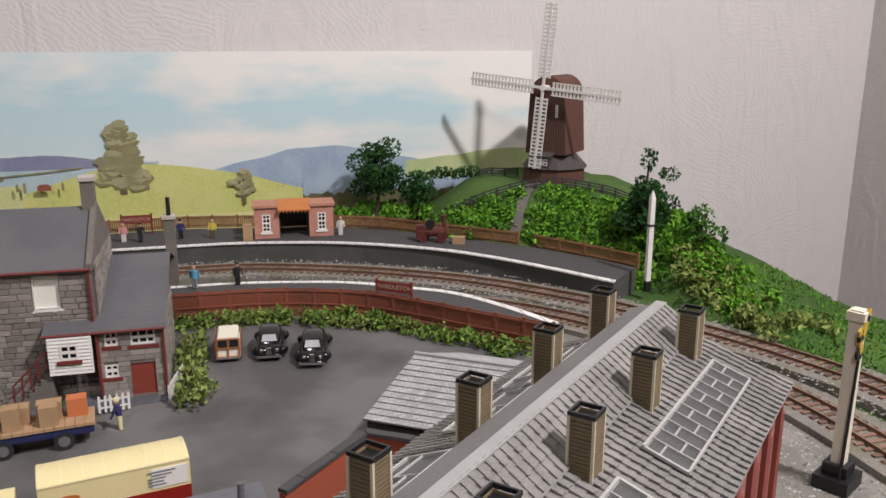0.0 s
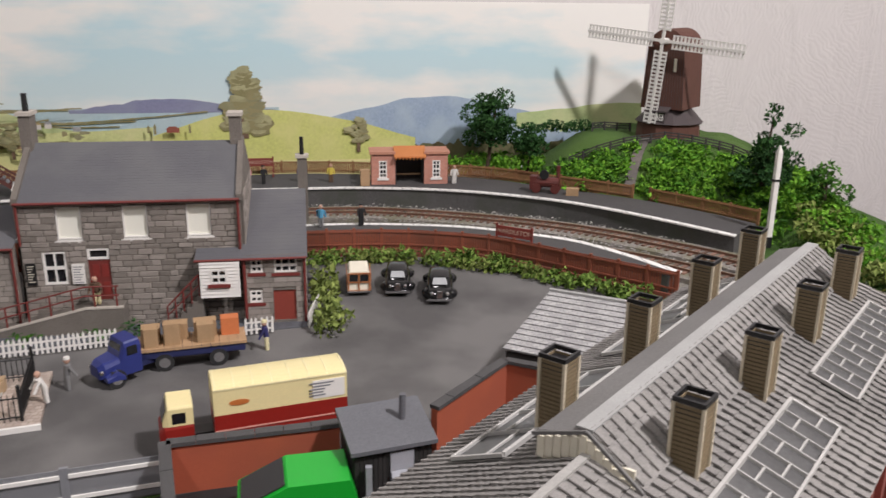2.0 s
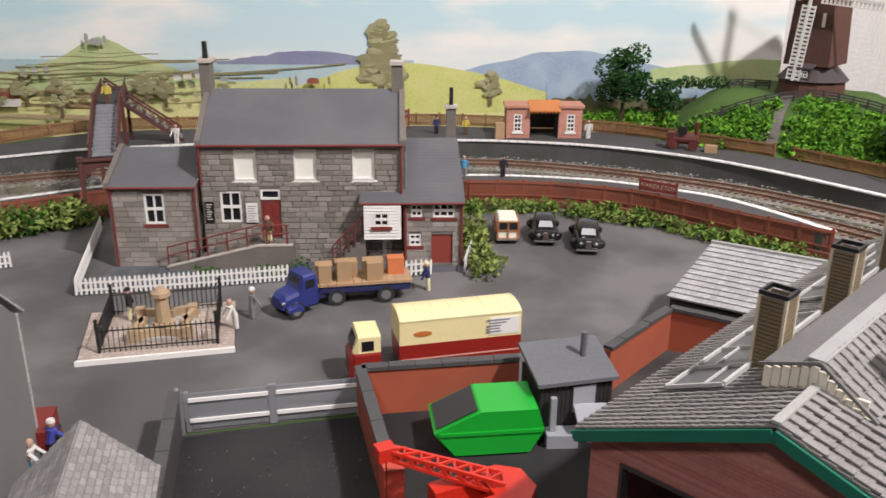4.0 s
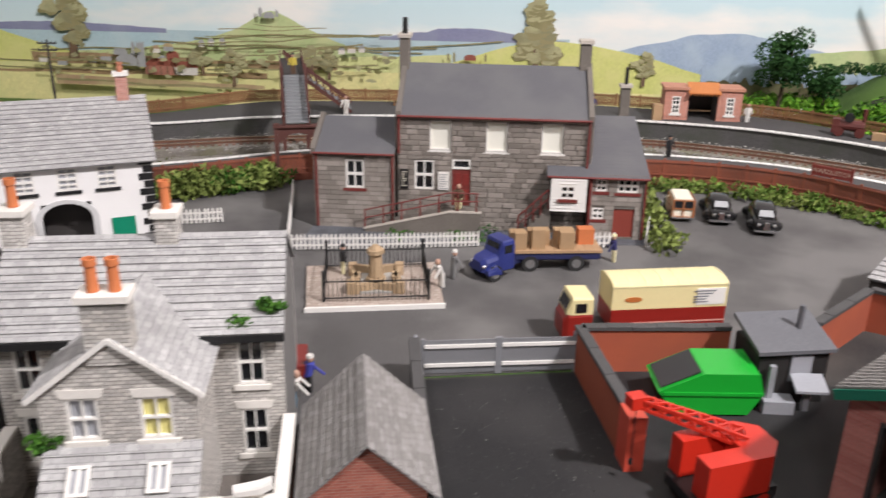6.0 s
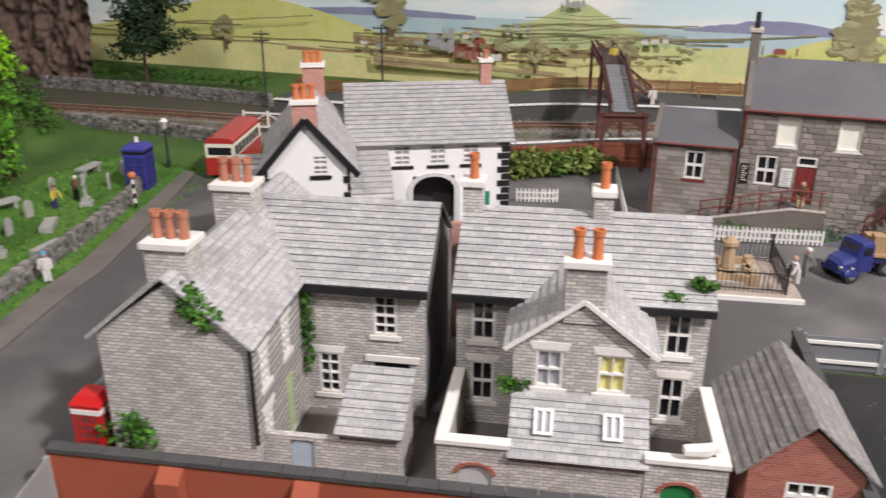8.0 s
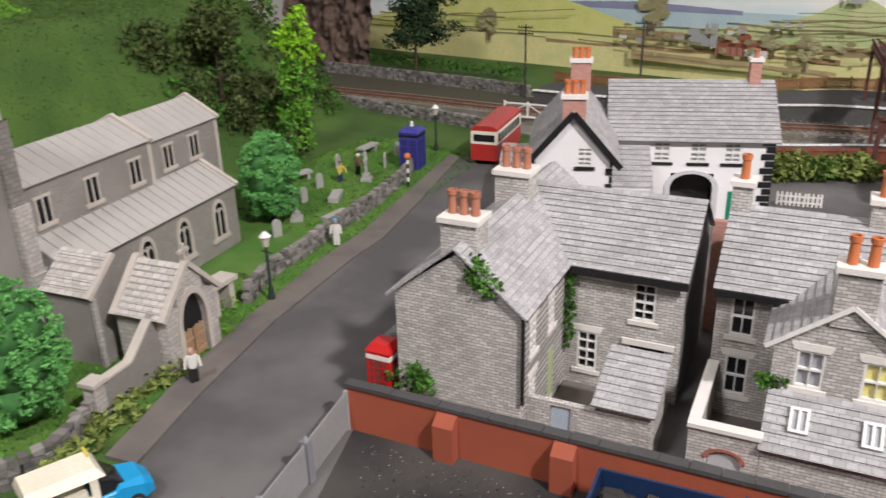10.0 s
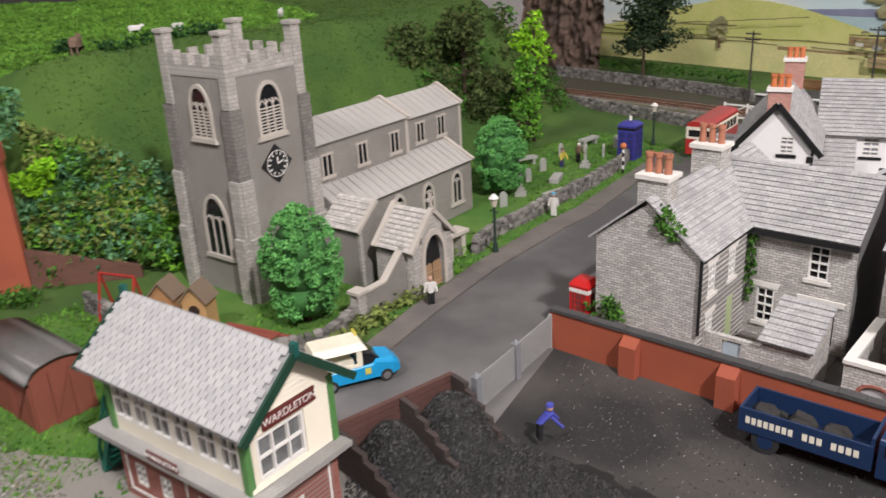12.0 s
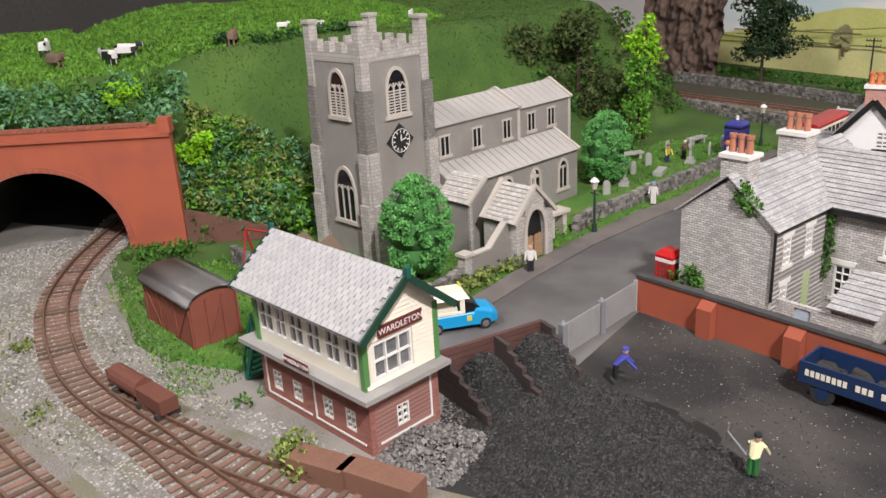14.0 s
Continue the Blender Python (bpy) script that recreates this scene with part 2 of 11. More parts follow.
coping_m = M("dark_coping", (0.07, 0.068, 0.068), 0.85, 0, 0.25, 12, 0.4, 0.3)
orange_pot = M("terracotta_pot", (0.55, 0.17, 0.06), 0.7, 0, 0.12, 15, 0.5, 0.1)
dull_pot = M("dull_clay_pot", (0.42, 0.17, 0.1), 0.75, 0, 0.15, 15, 0.5, 0.1)
church_m = M("church_flint_wall", (0.3, 0.28, 0.255), 0.9, 0, 0.75, 22, 0.25, 1.0, (0.24, 0.222, 0.2))
quoin_m = coursed("church_quoins", (0.37, 0.35, 0.32), (0.5, 0.47, 0.43), (0.27, 0.25, 0.23), 0.5, 0.3, 0.02, 0.9, 0.4, 0.2)
dressed = M("church_dressing", (0.5, 0.455, 0.4), 0.85, 0, 0.15, 12, 0.5, 0.2)
lead_m = M("church_lead_roof", (0.42, 0.4, 0.375), 0.7, 0, 0.14, 12, 0.3, 0.2)
rust = M("rusty_rail", (0.17, 0.085, 0.055), 0.7, 0.2, 0.3, 15, 0.6, 0.2)
rail_top = M("worn_rail_head", (0.5, 0.38, 0.27), 0.35, 0.8, 0.2, 10, 0.5, 0)
sleeper_m = pieces_mat("rusty_sleeper", (0.12, 0.07, 0.05), (0.26, 0.15, 0.11))
fence_m = M("red_brown_fence", (0.26, 0.075, 0.04), 0.8, 0, 0.22, 12, 0.35, 0.2, (0.19, 0.06, 0.035))
fence_far = M("brown_fence", (0.27, 0.14, 0.06), 0.8, 0, 0.25, 12, 0.35, 0.2, (0.18, 0.08, 0.035))
plat_m = M("platform_surface", (0.07, 0.067, 0.067), 0.9, 0, 0.2, 20, 0.3, 0.2)
plat_edge = coursed("whitened_platform_edge", (0.74, 0.73, 0.7), (0.82, 0.81, 0.78), (0.3, 0.3, 0.29), 1.1, 9.0, 0.05, 0.8, 0.2, 0.12)
plat_face = M("platform_face", (0.085, 0.082, 0.08), 0.9, 0, 0.5, 10, 0.3, 0.5, (0.06, 0.065, 0.05))
iron = M("black_iron", (0.02, 0.02, 0.021), 0.5, 0.3, 0.2, 15, 0.5, 0.05)
chrome = M("chrome", (0.75, 0.75, 0.76), 0.2, 1.0, 0.05, 10, 0.5, 0)
tyre = M("tyre_rubber", (0.02, 0.02, 0.02), 0.8, 0, 0.2, 15, 0.5, 0.05)
navy = M("navy_blue_paint", (0.025, 0.035, 0.17), 0.3, 0, 0.1, 10, 0.4, 0)
coal_m = pieces_mat("coal_lumps", (0.008, 0.008, 0.008), (0.045, 0.043, 0.042), 0.55)
wood_m = M("pale_timber", (0.42, 0.27, 0.15), 0.8, 0, 0.2, 14, 0.6, 0.2)
crate_m = M("packing_case_wood", (0.4, 0.26, 0.14), 0.8, 0, 0.2, 14, 0.6, 0.2)
green_leaf = leafy("bright_leaves", (0.05, 0.17, 0.012), (0.2, 0.42, 0.04))
mid_leaf = leafy("green_leaves", (0.025, 0.085, 0.012), (0.09, 0.22, 0.03))
dark_leaf = leafy("dark_leaves", (0.012, 0.045, 0.012), (0.045, 0.12, 0.03))
blue_leaf = leafy("sea_green_leaves", (0.045, 0.14, 0.06), (0.16, 0.33, 0.15))
olive_leaf = leafy("olive_leaves", (0.07, 0.1, 0.02), (0.27, 0.33, 0.09))
lime_leaf = leafy("lime_leaves", (0.14, 0.36, 0.01), (0.32, 0.62, 0.03))
yew_leaf = leafy("clipped_yew", (0.07, 0.25, 0.06), (0.18, 0.46, 0.13))
grass_leaf = leafy("grass_fibres", (0.045, 0.13, 0.012), (0.14, 0.32, 0.04))
turf_leaf = leafy("turf_fibres", (0.035, 0.075, 0.012), (0.1, 0.18, 0.032))
pine_leaf = leafy("pine_needles", (0.012, 0.03, 0.014), (0.05, 0.085, 0.035))
bark = M("bark", (0.07, 0.045, 0.03), 0.9, 0, 0.3, 12, 0.6, 0.5)

# ---------------- ground ----------------
def smooth01(v):
    v = max(0.0, min(1.0, v))
    return v * v * (3 - 2 * v)


def land(x, y):
    """Height of the modelled land in centimetres."""
    z = 0.0
    # windmill mound and the bank along the board's end
    z = max(z, 7.6 * smooth01(1.5 - math.hypot((x - 61) / 15, (y - 40) / 15)))
    bank = smooth01((x - 61.5) / 4.5) * smooth01((y + 26) / 24) * (1.1 + 4.6 * smooth01((y - 3) / 20)) * (1 - 0.75 * smooth01((x - 68) / 8))
    z = max(z, bank)
    # hillside behind the church and over the tunnel
    foot = -69 - 5 * smooth01((-68 - y) / 4) - 10 * smooth01((y + 25) / 30)
    steep = 17 - 8 * smooth01((-70 - y) / 6)
    up = smooth01((foot - x) / steep) * (16.5 - 3.5 * smooth01((-62 - y) / 14))
    if y < -73:
        deep = -75.2 + (y + 81) * 0.55 - x
        up = 10.3 * smooth01(deep / 1.2) + 4.2 * smooth01((deep - 7) / 8)
    if up > 1:
        up += 0.075 * max(0.0, -88 - x)
    up *= 1 - smooth01((y + 4) / 18)
    z = max(z, up)
    if z > 0.3:
        z += 0.5 * noise.noise((x * 0.13, y * 0.13, 0.0)) + 0.25 * noise.noise((x * 0.5, y * 0.5, 3.0))
    return max(0.0, z)


def grid_land():
    xs, ys = np.arange(-125, 78.1, 1.0), np.arange(-112, 49.1, 1.0)
    verts = [(x, y, land(x, y) - 0.02) for y in ys for x in xs]
    nx = len(xs)
    faces = []
    for j in range(len(ys) - 1):
        for i in range(nx - 1):
            q = (j * nx + i, j * nx + i + 1, (j + 1) * nx + i + 1, (j + 1) * nx + i)
            # leave the tunnel mouth open
            mx, my = xs[i] + 0.5 + 74.3, ys[j] + 0.5 + 80.4
            lx, ly = 0.485 * mx + 0.875 * my, -0.875 * mx + 0.485 * my
            if -12.4 < lx < 4.6 and -0.4 < ly < 3.5 and min(verts[k][2] for k in q) < 9.6:
                continue
            faces.append(q)
    ob = raw("ground", verts, faces, hill_bed, True)
    return tagged(ob, "earth and turf of the model railway baseboard", "ground", kind="structure")


grid_land()


def sheet(name, pts, z, mat, label, category="ground", thick=0.06, kind="structure"):
    bm = B()
    prism_z(bm, pts, z - thick, z)
    return single(name, bm, mat, label, category, kind=kind)


sheet("road", [(-57, -4), (-52, -18), (-49, -27), (-48.2, -32), (-45.6, -42.7), (-42.6, -51.3), (-40, -57.5), (-38, -64), (-32, -64.5), (-29, -58), (-33, -49), (-9, -44.4), (-1, -43), (-1.3, -25.4), (8, -23.6), (21, -22), (27, -16.3), (47, -6), (43, 2), (37, 8), (27, 14.5), (15, 16), (-16, 15), (-28, 10), (-38, 14), (-52, 8)], 0.07, tarmac, "dark grey tarmac of the station yard and village street", "road")
sheet("pavement", [(-58.5, -4), (-54.2, -18), (-51.4, -27), (-50.4, -33), (-47.6, -43.4), (-44.6, -52), (-42, -58), (-40.1, -57.5), (-42.65, -51.3), (-45.65, -42.7), (-48.25, -32), (-49.05, -27), (-52.05, -18), (-57.05, -4)], 0.2, tarmac_old, "worn dark pavement beside the churchyard wall", "pavement", 0.2)
sheet("coal_yard_ground", [(-33, -48.9), (-9, -44.5), (-0.4, -43.2), (-1.2, -25.6), (8, -23.9), (27, -16.6), (44, -24), (40, -112), (-10, -112), (-24, -80), (-26, -70), (-28, -64)], 0.05, yard_dirt, "black coal-dusted ground of the coal yard")
sheet("coal_yard_ground", [(-1.1, -25.8), (8, -24.1), (20, -21.5), (25, -27), (21, -33), (14, -46), (1.2, -43.4)], 0.062, M("wet_coal_black", (0.011, 0.011, 0.012), 0.8, 0, 0.5, 18, 0.15, 0.6, (0.028, 0.027, 0.027)), "jet black coal floor inside the yard gates")
sheet("churchyard_grass", [(-58.6, -4), (-54.3, -18), (-51.5, -27), (-50.5, -33), (-47.7, -43.4), (-44.7, -52), (-43, -60), (-52, -66), (-64, -64), (-70, -44), (-72, -20), (-68, 0)], 0.05, grass_bed, "bright green grass of the churchyard")
sheet("trackside_grass", [(-60, -80), (-50, -80.4), (-44.5, -78.6), (-41, -75.5), (-43, -72), (-50, -70), (-62, -72), (-64, -76)], 0.045, grass_bed, "green grass round the grounded van body")
sheet("cinder_ground", [(-80, -79), (-66, -80), (-50, -81), (-40, -78), (-37, -76.5), (-27.5, -73), (-26, -70), (-23, -80), (-12, -112), (-100, -112), (-95, -90)], 0.04, cinder, "grey cinders and ballast beside the running line")

# ---------------- room ----------------
wall_m = M("white_textured_wallpaper", (0.7, 0.665, 0.65), 0.9, 0, 0.02, 0.5, 0.03, 0)
_nt = wall_m.node_tree
_w = node(_nt, "ShaderNodeTexNoise", Scale=16.0, Detail=5.0, Distortion=2.2)
_tc = _nt.nodes.new("ShaderNodeTexCoord")
_mp = _nt.nodes.new("ShaderNodeMapping")
_mp.inputs["Scale"].default_value = (1.0, 1.0, 0.35)
_mp.inputs["Rotation"].default_value = (0, 0.7, 0)
_nt.links.new(_tc.outputs["Object"], _mp.inputs[0])
_nt.links.new(_mp.outputs[0], _w.inputs["Vector"])
_b = node(_nt, "ShaderNodeBump", Strength=0.8, Distance=0.004)
_v = node(_nt, "ShaderNodeTexVoronoi", Scale=9.0)
_nt.links.new(_tc.outputs["Object"], _v.inputs["Vector"])
_r = _nt.nodes.new("ShaderNodeVectorRotate")
_r.rotation_type = "Y_AXIS"
_nt.links.new(_tc.outputs["Object"], _r.inputs["Vector"])
_sp = _nt.nodes.new("ShaderNodeSeparateColor")
_nt.links.new(_v.outputs["Color"], _sp.inputs[0])
_an = _nt.nodes.new("ShaderNodeMath")
_an.operation = "MULTIPLY"
_an.inputs[1].default_value = 3.1
_nt.links.new(_sp.outputs[0], _an.inputs[0])
_nt.links.new(_an.outputs[0], _r.inputs["Angle"])
_wv = node(_nt, "ShaderNodeTexWave", Scale=44.0, Distortion=11.0, Detail=2.0)
_nt.links.new(_r.outputs[0], _wv.inputs["Vector"])
_nt.links.new(mixed(_nt, 0.06, _w.outputs[0], _wv.outputs[0]), _b.inputs["Height"])
_nt.links.new(_b.outputs[0], _nt.nodes["Principled BSDF"].inputs["Normal"])
# dimness of the room's far sides is put into a dark wall colour
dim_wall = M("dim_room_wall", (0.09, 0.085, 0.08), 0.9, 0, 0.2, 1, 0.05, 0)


def slab(name, x0, x1, y0, y1, z0, z1, mat, label, category):
    bm = B()
    box(bm, x0, x1, y0, y1, z0, z1)
    return single(name, bm, mat, label, category, kind="structure")


sheet("cinder_ground", [(42, -62), (66, -62), (68, -34), (64, -14), (62, -2), (50, 2), (45, -2), (48, -8), (43, -24)], 0.04, cinder, "grey cinders and ballast beside the curving line")
sheet("cinder_ground", [(-46, -82), (-24, -82), (-23, -66), (-33, -64), (-39, -66), (-44, -72)], 0.036, cinder, "dark cinders round the signal box")
sheet("track_bed", [(-125, 9), (-60, 9), (-38, 4), (-20, 12), (0, 16), (24, 16), (36, 9), (46, 0), (62, -2), (58, 12), (50, 24), (40, 34), (20, 42), (-20, 42), (-60, 27), (-125, 27)], 0.034, cinder, "grey-brown stone bed between the platforms")
slab("wall_north", -260, 119, 51, 61, -85, 170, wall_m, "white wall with swirled textured paper behind the layout", "wall")
slab("wall_east", 119, 129, -260, 51, -85, 170, wall_m, "white textured side wall of the room", "wall")
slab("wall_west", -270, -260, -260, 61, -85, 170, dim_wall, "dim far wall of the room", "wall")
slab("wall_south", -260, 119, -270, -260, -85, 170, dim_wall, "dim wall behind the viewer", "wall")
slab("ceiling", -260, 119, -260, 51, 170, 176, M("white_ceiling", (0.7, 0.69, 0.67), 0.9, 0, 0.03, 2, 0.1, 0), "plain white ceiling of the room", "ceiling")
slab("floor", -260, 119, -260, 51, -90, -85, M("brown_carpet", (0.08, 0.06, 0.05), 0.95, 0, 0.2, 4, 0.1, 0.2), "dark carpet of the room", "floor")
slab("baseboard", -125, 78, -112, 49.5, -4, -0.4, M("plywood_edge", (0.25, 0.17, 0.1), 0.8, 0, 0.2, 5, 0.3, 0.1), "plywood board that carries the railway", "baseboard")

# ---------------- printed backscene: one flat sheet with flat painted shapes ----------------
BY = 49.0
scene_back = thing("backscene", 0, BY, 0, 0, "printed countryside backscene sheet of hills, sea and sky", "backdrop", kind="structure")


def sky_paper():
    m, nt, bs = base("printed_sky", 0.6, 0)
    tc = nt.nodes.new("ShaderNodeTexCoord")
    mp = nt.nodes.new("ShaderNodeMapping")
    mp.inputs["Scale"].default_value = (1.5, 1.0, 4.6)
    nt.links.new(tc.outputs["Object"], mp.inputs[0])
    n = node(nt, "ShaderNodeTexNoise", Scale=2.2, Detail=5.0, Roughness=0.5)
    nt.links.new(mp.outputs[0], n.inputs["Vector"])
    r = nt.nodes.new("ShaderNodeValToRGB")
    r.color_ramp.elements[0].position, r.color_ramp.elements[1].position = 0.47, 0.6
    r.color_ramp.elements[0].color, r.color_ramp.elements[1].color = (0.55, 0.74, 0.79, 1), (0.9, 0.88, 0.83, 1)
    sx = nt.nodes.new("ShaderNodeSeparateXYZ")
    nt.links.new(tc.outputs["Object"], sx.inputs[0])
    cl = nt.nodes.new("ShaderNodeMapRange")
    cl.inputs[1].default_value, cl.inputs[2].default_value = 0.2, 0.56
    cl.inputs[3].default_value, cl.inputs[4].default_value = 0.0, 0.16
    nt.links.new(sx.outputs[0], cl.inputs[0])
    ad = nt.nodes.new("ShaderNodeMath")
    nt.links.new(n.outputs[0], ad.inputs[0])
    nt.links.new(cl.outputs[0], ad.inputs[1])
    nt.links.new(ad.outputs[0], r.inputs[0])
    g = nt.nodes.new("ShaderNodeMapRange")
    g.inputs[1].default_value, g.inputs[2].default_value = 0.08, 0.17
    g.inputs[3].default_value, g.inputs[4].default_value = 0.5, 0.0
    nt.links.new(sx.outputs[2], g.inputs[0])
    nt.links.new(mixed(nt, g.outputs[0], r.outputs[0], (0.84, 0.84, 0.79, 1)), bs.inputs["Base Color"])
    return m


bm = B()
box(bm, -125, 62, 0, 0.1, -0.5, 23.7)
part("sky_sheet", bm, sky_paper(), scene_back)
ink = {k: M("ink_" + k, c, 0.65, 0, 0.12, 3.0, 0.25, 0, o) for k, c, o in (
    ("sea", (0.42, 0.56, 0.6), (0.5, 0.61, 0.63)), ("far", (0.24, 0.25, 0.38), (0.28, 0.3, 0.4)), ("blue", (0.33, 0.42, 0.55), (0.44, 0.54, 0.62)),
    ("hill", (0.6, 0.62, 0.2), (0.68, 0.66, 0.26)), ("castle", (0.46, 0.55, 0.26), (0.58, 0.6, 0.32)), ("field", (0.74, 0.68, 0.32), (0.62, 0.62, 0.28)),
    ("lime", (0.6, 0.63, 0.28), (0.7, 0.67, 0.36)), ("hedge", (0.24, 0.22, 0.1), (0.32, 0.28, 0.14)), ("wood", (0.13, 0.13, 0.06), (0.2, 0.16, 0.08)), ("tree", (0.42, 0.4, 0.22), (0.2, 0.19, 0.1)),
    ("trunk", (0.16, 0.1, 0.06), None), ("roof", (0.3, 0.09, 0.06), None), ("stone", (0.36, 0.36, 0.36), None), ("plaster", (0.7, 0.66, 0.6), None), ("brick", (0.4, 0.17, 0.12), (0.3, 0.12, 0.09)), ("rust", (0.4, 0.27, 0.16), (0.5, 0.42, 0.22)), ("plough", (0.36, 0.25, 0.13), (0.3, 0.2, 0.11)))}
LAYER = [0.0]


def painted(name, top, x0, x1, bottom, colour, step=0.8):
    """A flat hill shape under the line top(x)."""
    LAYER[0] += 0.012
    y = -LAYER[0]
    n = max(2, int((x1 - x0) / step))
    xs = [x0 + (x1 - x0) * i / n for i in range(n + 1)]
    verts = [(x, y, bottom) for x in xs] + [(x, y, max(bottom + 0.01, top(x))) for x in xs]
    ob = raw(name, verts, [(i, i + 1, n + 2 + i, n + 1 + i) for i in range(n)], ink[colour])
    ob.parent = scene_back


def bump(c, w, hgt, base_z=0.0):
    return lambda x: base_z + hgt * math.exp(-(((x - c) / w) ** 2))


def rough(f, a, s=0.6):
    return lambda x: f(x) + a * noise.noise((x * s, 7.0, 0))


painted("sea", lambda x: 10.2, -100, 12, 3, "sea")
painted("far_headland", rough(bump(-60, 16, 1.0, 10.0), 0.1), -85, -44, 9.8, "far")
painted("far_headland", rough(bump(-2, 9, 1.7, 9.7), 0.25), -14, 12, 9.6, "far")
painted("blue_hill", rough(bump(33, 13, 3.6, 7.9), 0.25, 0.3), 8, 62, 3, "blue")
painted("blue_hill", rough(bump(60, 14, 1.8, 8.6), 0.2, 0.3), 44, 62, 3, "castle")
painted("castle_hill", rough(lambda x: bump(-28, 9.5, 4.4, 7.0)(x) + bump(-29, 3.2, 1.5)(x) + bump(-42, 10, 1.0)(x), 0.12), -66, -4, 3, "castle")
painted("green_hill", rough(lambda x: 5.2 + bump(-84, 22, 6.6)(x) + bump(-70, 9, 0.6)(x), 0.15, 0.2), -125, -52, 2, "hill")
painted("green_hill", rough(lambda x: 4.4 + bump(9, 14, 5.4)(x) + bump(24, 9, 1.6)(x), 0.1, 0.2), -12, 40, 2, "hill")
painted("pale_field", rough(lambda x: 7.0 + 0.05 * (x + 20), 0.25, 0.15), -64, -4, 2, "lime")
painted("plough_field", rough(lambda x: 6.0 - 0.02 * (x + 20), 0.25, 0.12), -64, -20, 2, "plough")
painted("pale_field", rough(lambda x: 5.2, 0.3, 0.1), -100, -10, 2, "field")
painted("plough_field", rough(lambda x: 4.4, 0.35, 0.11), -76, -30, 2, "plough")
painted("pale_field", rough(lambda x: 3.9, 0.3, 0.14), -125, 0, 2, "field")
painted("pale_field", rough(lambda x: 3.2, 0.3, 0.13), -125, 30, -0.4, "field")
painted("wood_edge", rough(lambda x: 6.8 + bump(38, 5, 1.4)(x), 1.0, 1.3), 30, 62, 2, "blue", 0.25)
painted("wood_edge", rough(lambda x: 5.2, 1.2, 1.1), 30, 62, 2, "wood", 0.25)


def strip(name, f, x0, x1, w, colour, step=0.5):
    LAYER[0] += 0.004
    y = -LAYER[0]
    n = int((x1 - x0) / step)
    xs = [x0 + (x1 - x0) * i / n for i in range(n + 1)]
    ww = [w * (0.7 + 0.8 * abs(noise.noise((x * 1.7, w * 9, 1)))) for x in xs]
    verts = [(x, y, f(x)) for x in xs] + [(x, y, f(x) + k) for x, k in zip(xs, ww)]
    ob = raw(name, verts, [(i, i + 1, n + 2 + i, n + 1 + i) for i in range(n)], ink[colour])
    ob.parent = scene_back


for zz, x0, x1, sl in ((9.3, -40, -14, 0.05), (8.5, -46, -8, -0.03), (7.1, -64, -6, 0.04), (7.9, -30, -6, 0.06), (6.1, -60, -14, -0.02), (5.3, -100, -24, 0.01), (4.5, -70, -34, 0.0), (6.9, -112, -84, 0.03), (5.6, -118, -76, -0.04), (4.3, -124, -80, 0.02), (8.7, -8, 3, 0.14)):
    strip("painted_hedge", rough(lambda x, z=zz, a=x0, s=sl: z + s * (x - a) * 0.6, 0.35, 0.12), x0, x1, 0.2, "hedge")


def fan(name, x, z, rx, rz_, colour, n=16, jag=0.18):
    LAYER[0] += 0.003
    verts = [(x, -LAYER[0], z)]
    for i in range(n):
        a = 2 * math.pi * i / n
        k = 1 + jag * random.uniform(-1, 1)
        verts.append((x + rx * k * math.cos(a), -LAYER[0], z + rz_ * k * math.sin(a)))
    ob = raw(name, verts, [(0, 1 + i, 1 + (i + 1) % n) for i in range(n)], ink[colour])
    ob.parent = scene_back


def painted_tree(x, z, hgt, wid, tall):
    """A painted tree: trunk and tiers of pale-edged foliage clumps."""
    strip("painted_trunk", lambda q: z, x - 0.12 * wid, x + 0.12 * wid, hgt * 0.5, "trunk", 0.05)
    k = 26 if tall else 16
    for i in range(k):
        f = i / (k - 1)
        half = wid * ((1.05 - f) ** 0.7 if tall else math.sin(math.pi * (0.15 + 0.8 * f)))
        cx, cz = x + random.uniform(-1, 1) * half * 0.75, z + hgt * (0.15 + 0.85 * f if tall else 0.35 + 0.6 * f)
        r = wid * (0.34 if tall else 0.3) * random.uniform(0.7, 1.2)
        fan("painted_shadow", cx, cz - r * 0.28, r, r * 0.55, "hedge", 12, 0.3)
        fan("painted_foliage", cx, cz, r, r * 0.55, "tree", 12, 0.3)


painted_tree(7.6, 6.2, 8.8, 3.5, True)
painted_tree(22.3, 4.2, 4.6, 2.0, False)
painted_tree(-57.5, 6.0, 9.0, 5.0, False)
painted_tree(-39, 4.2, 4.2, 1.8, False)
painted_tree(-21, 4.0, 4.2, 1.8, False)
painted_tree(-87, 3.4, 5.4, 2.6, False)
painted_tree(-100, 3.4, 4.8, 2.4, False)
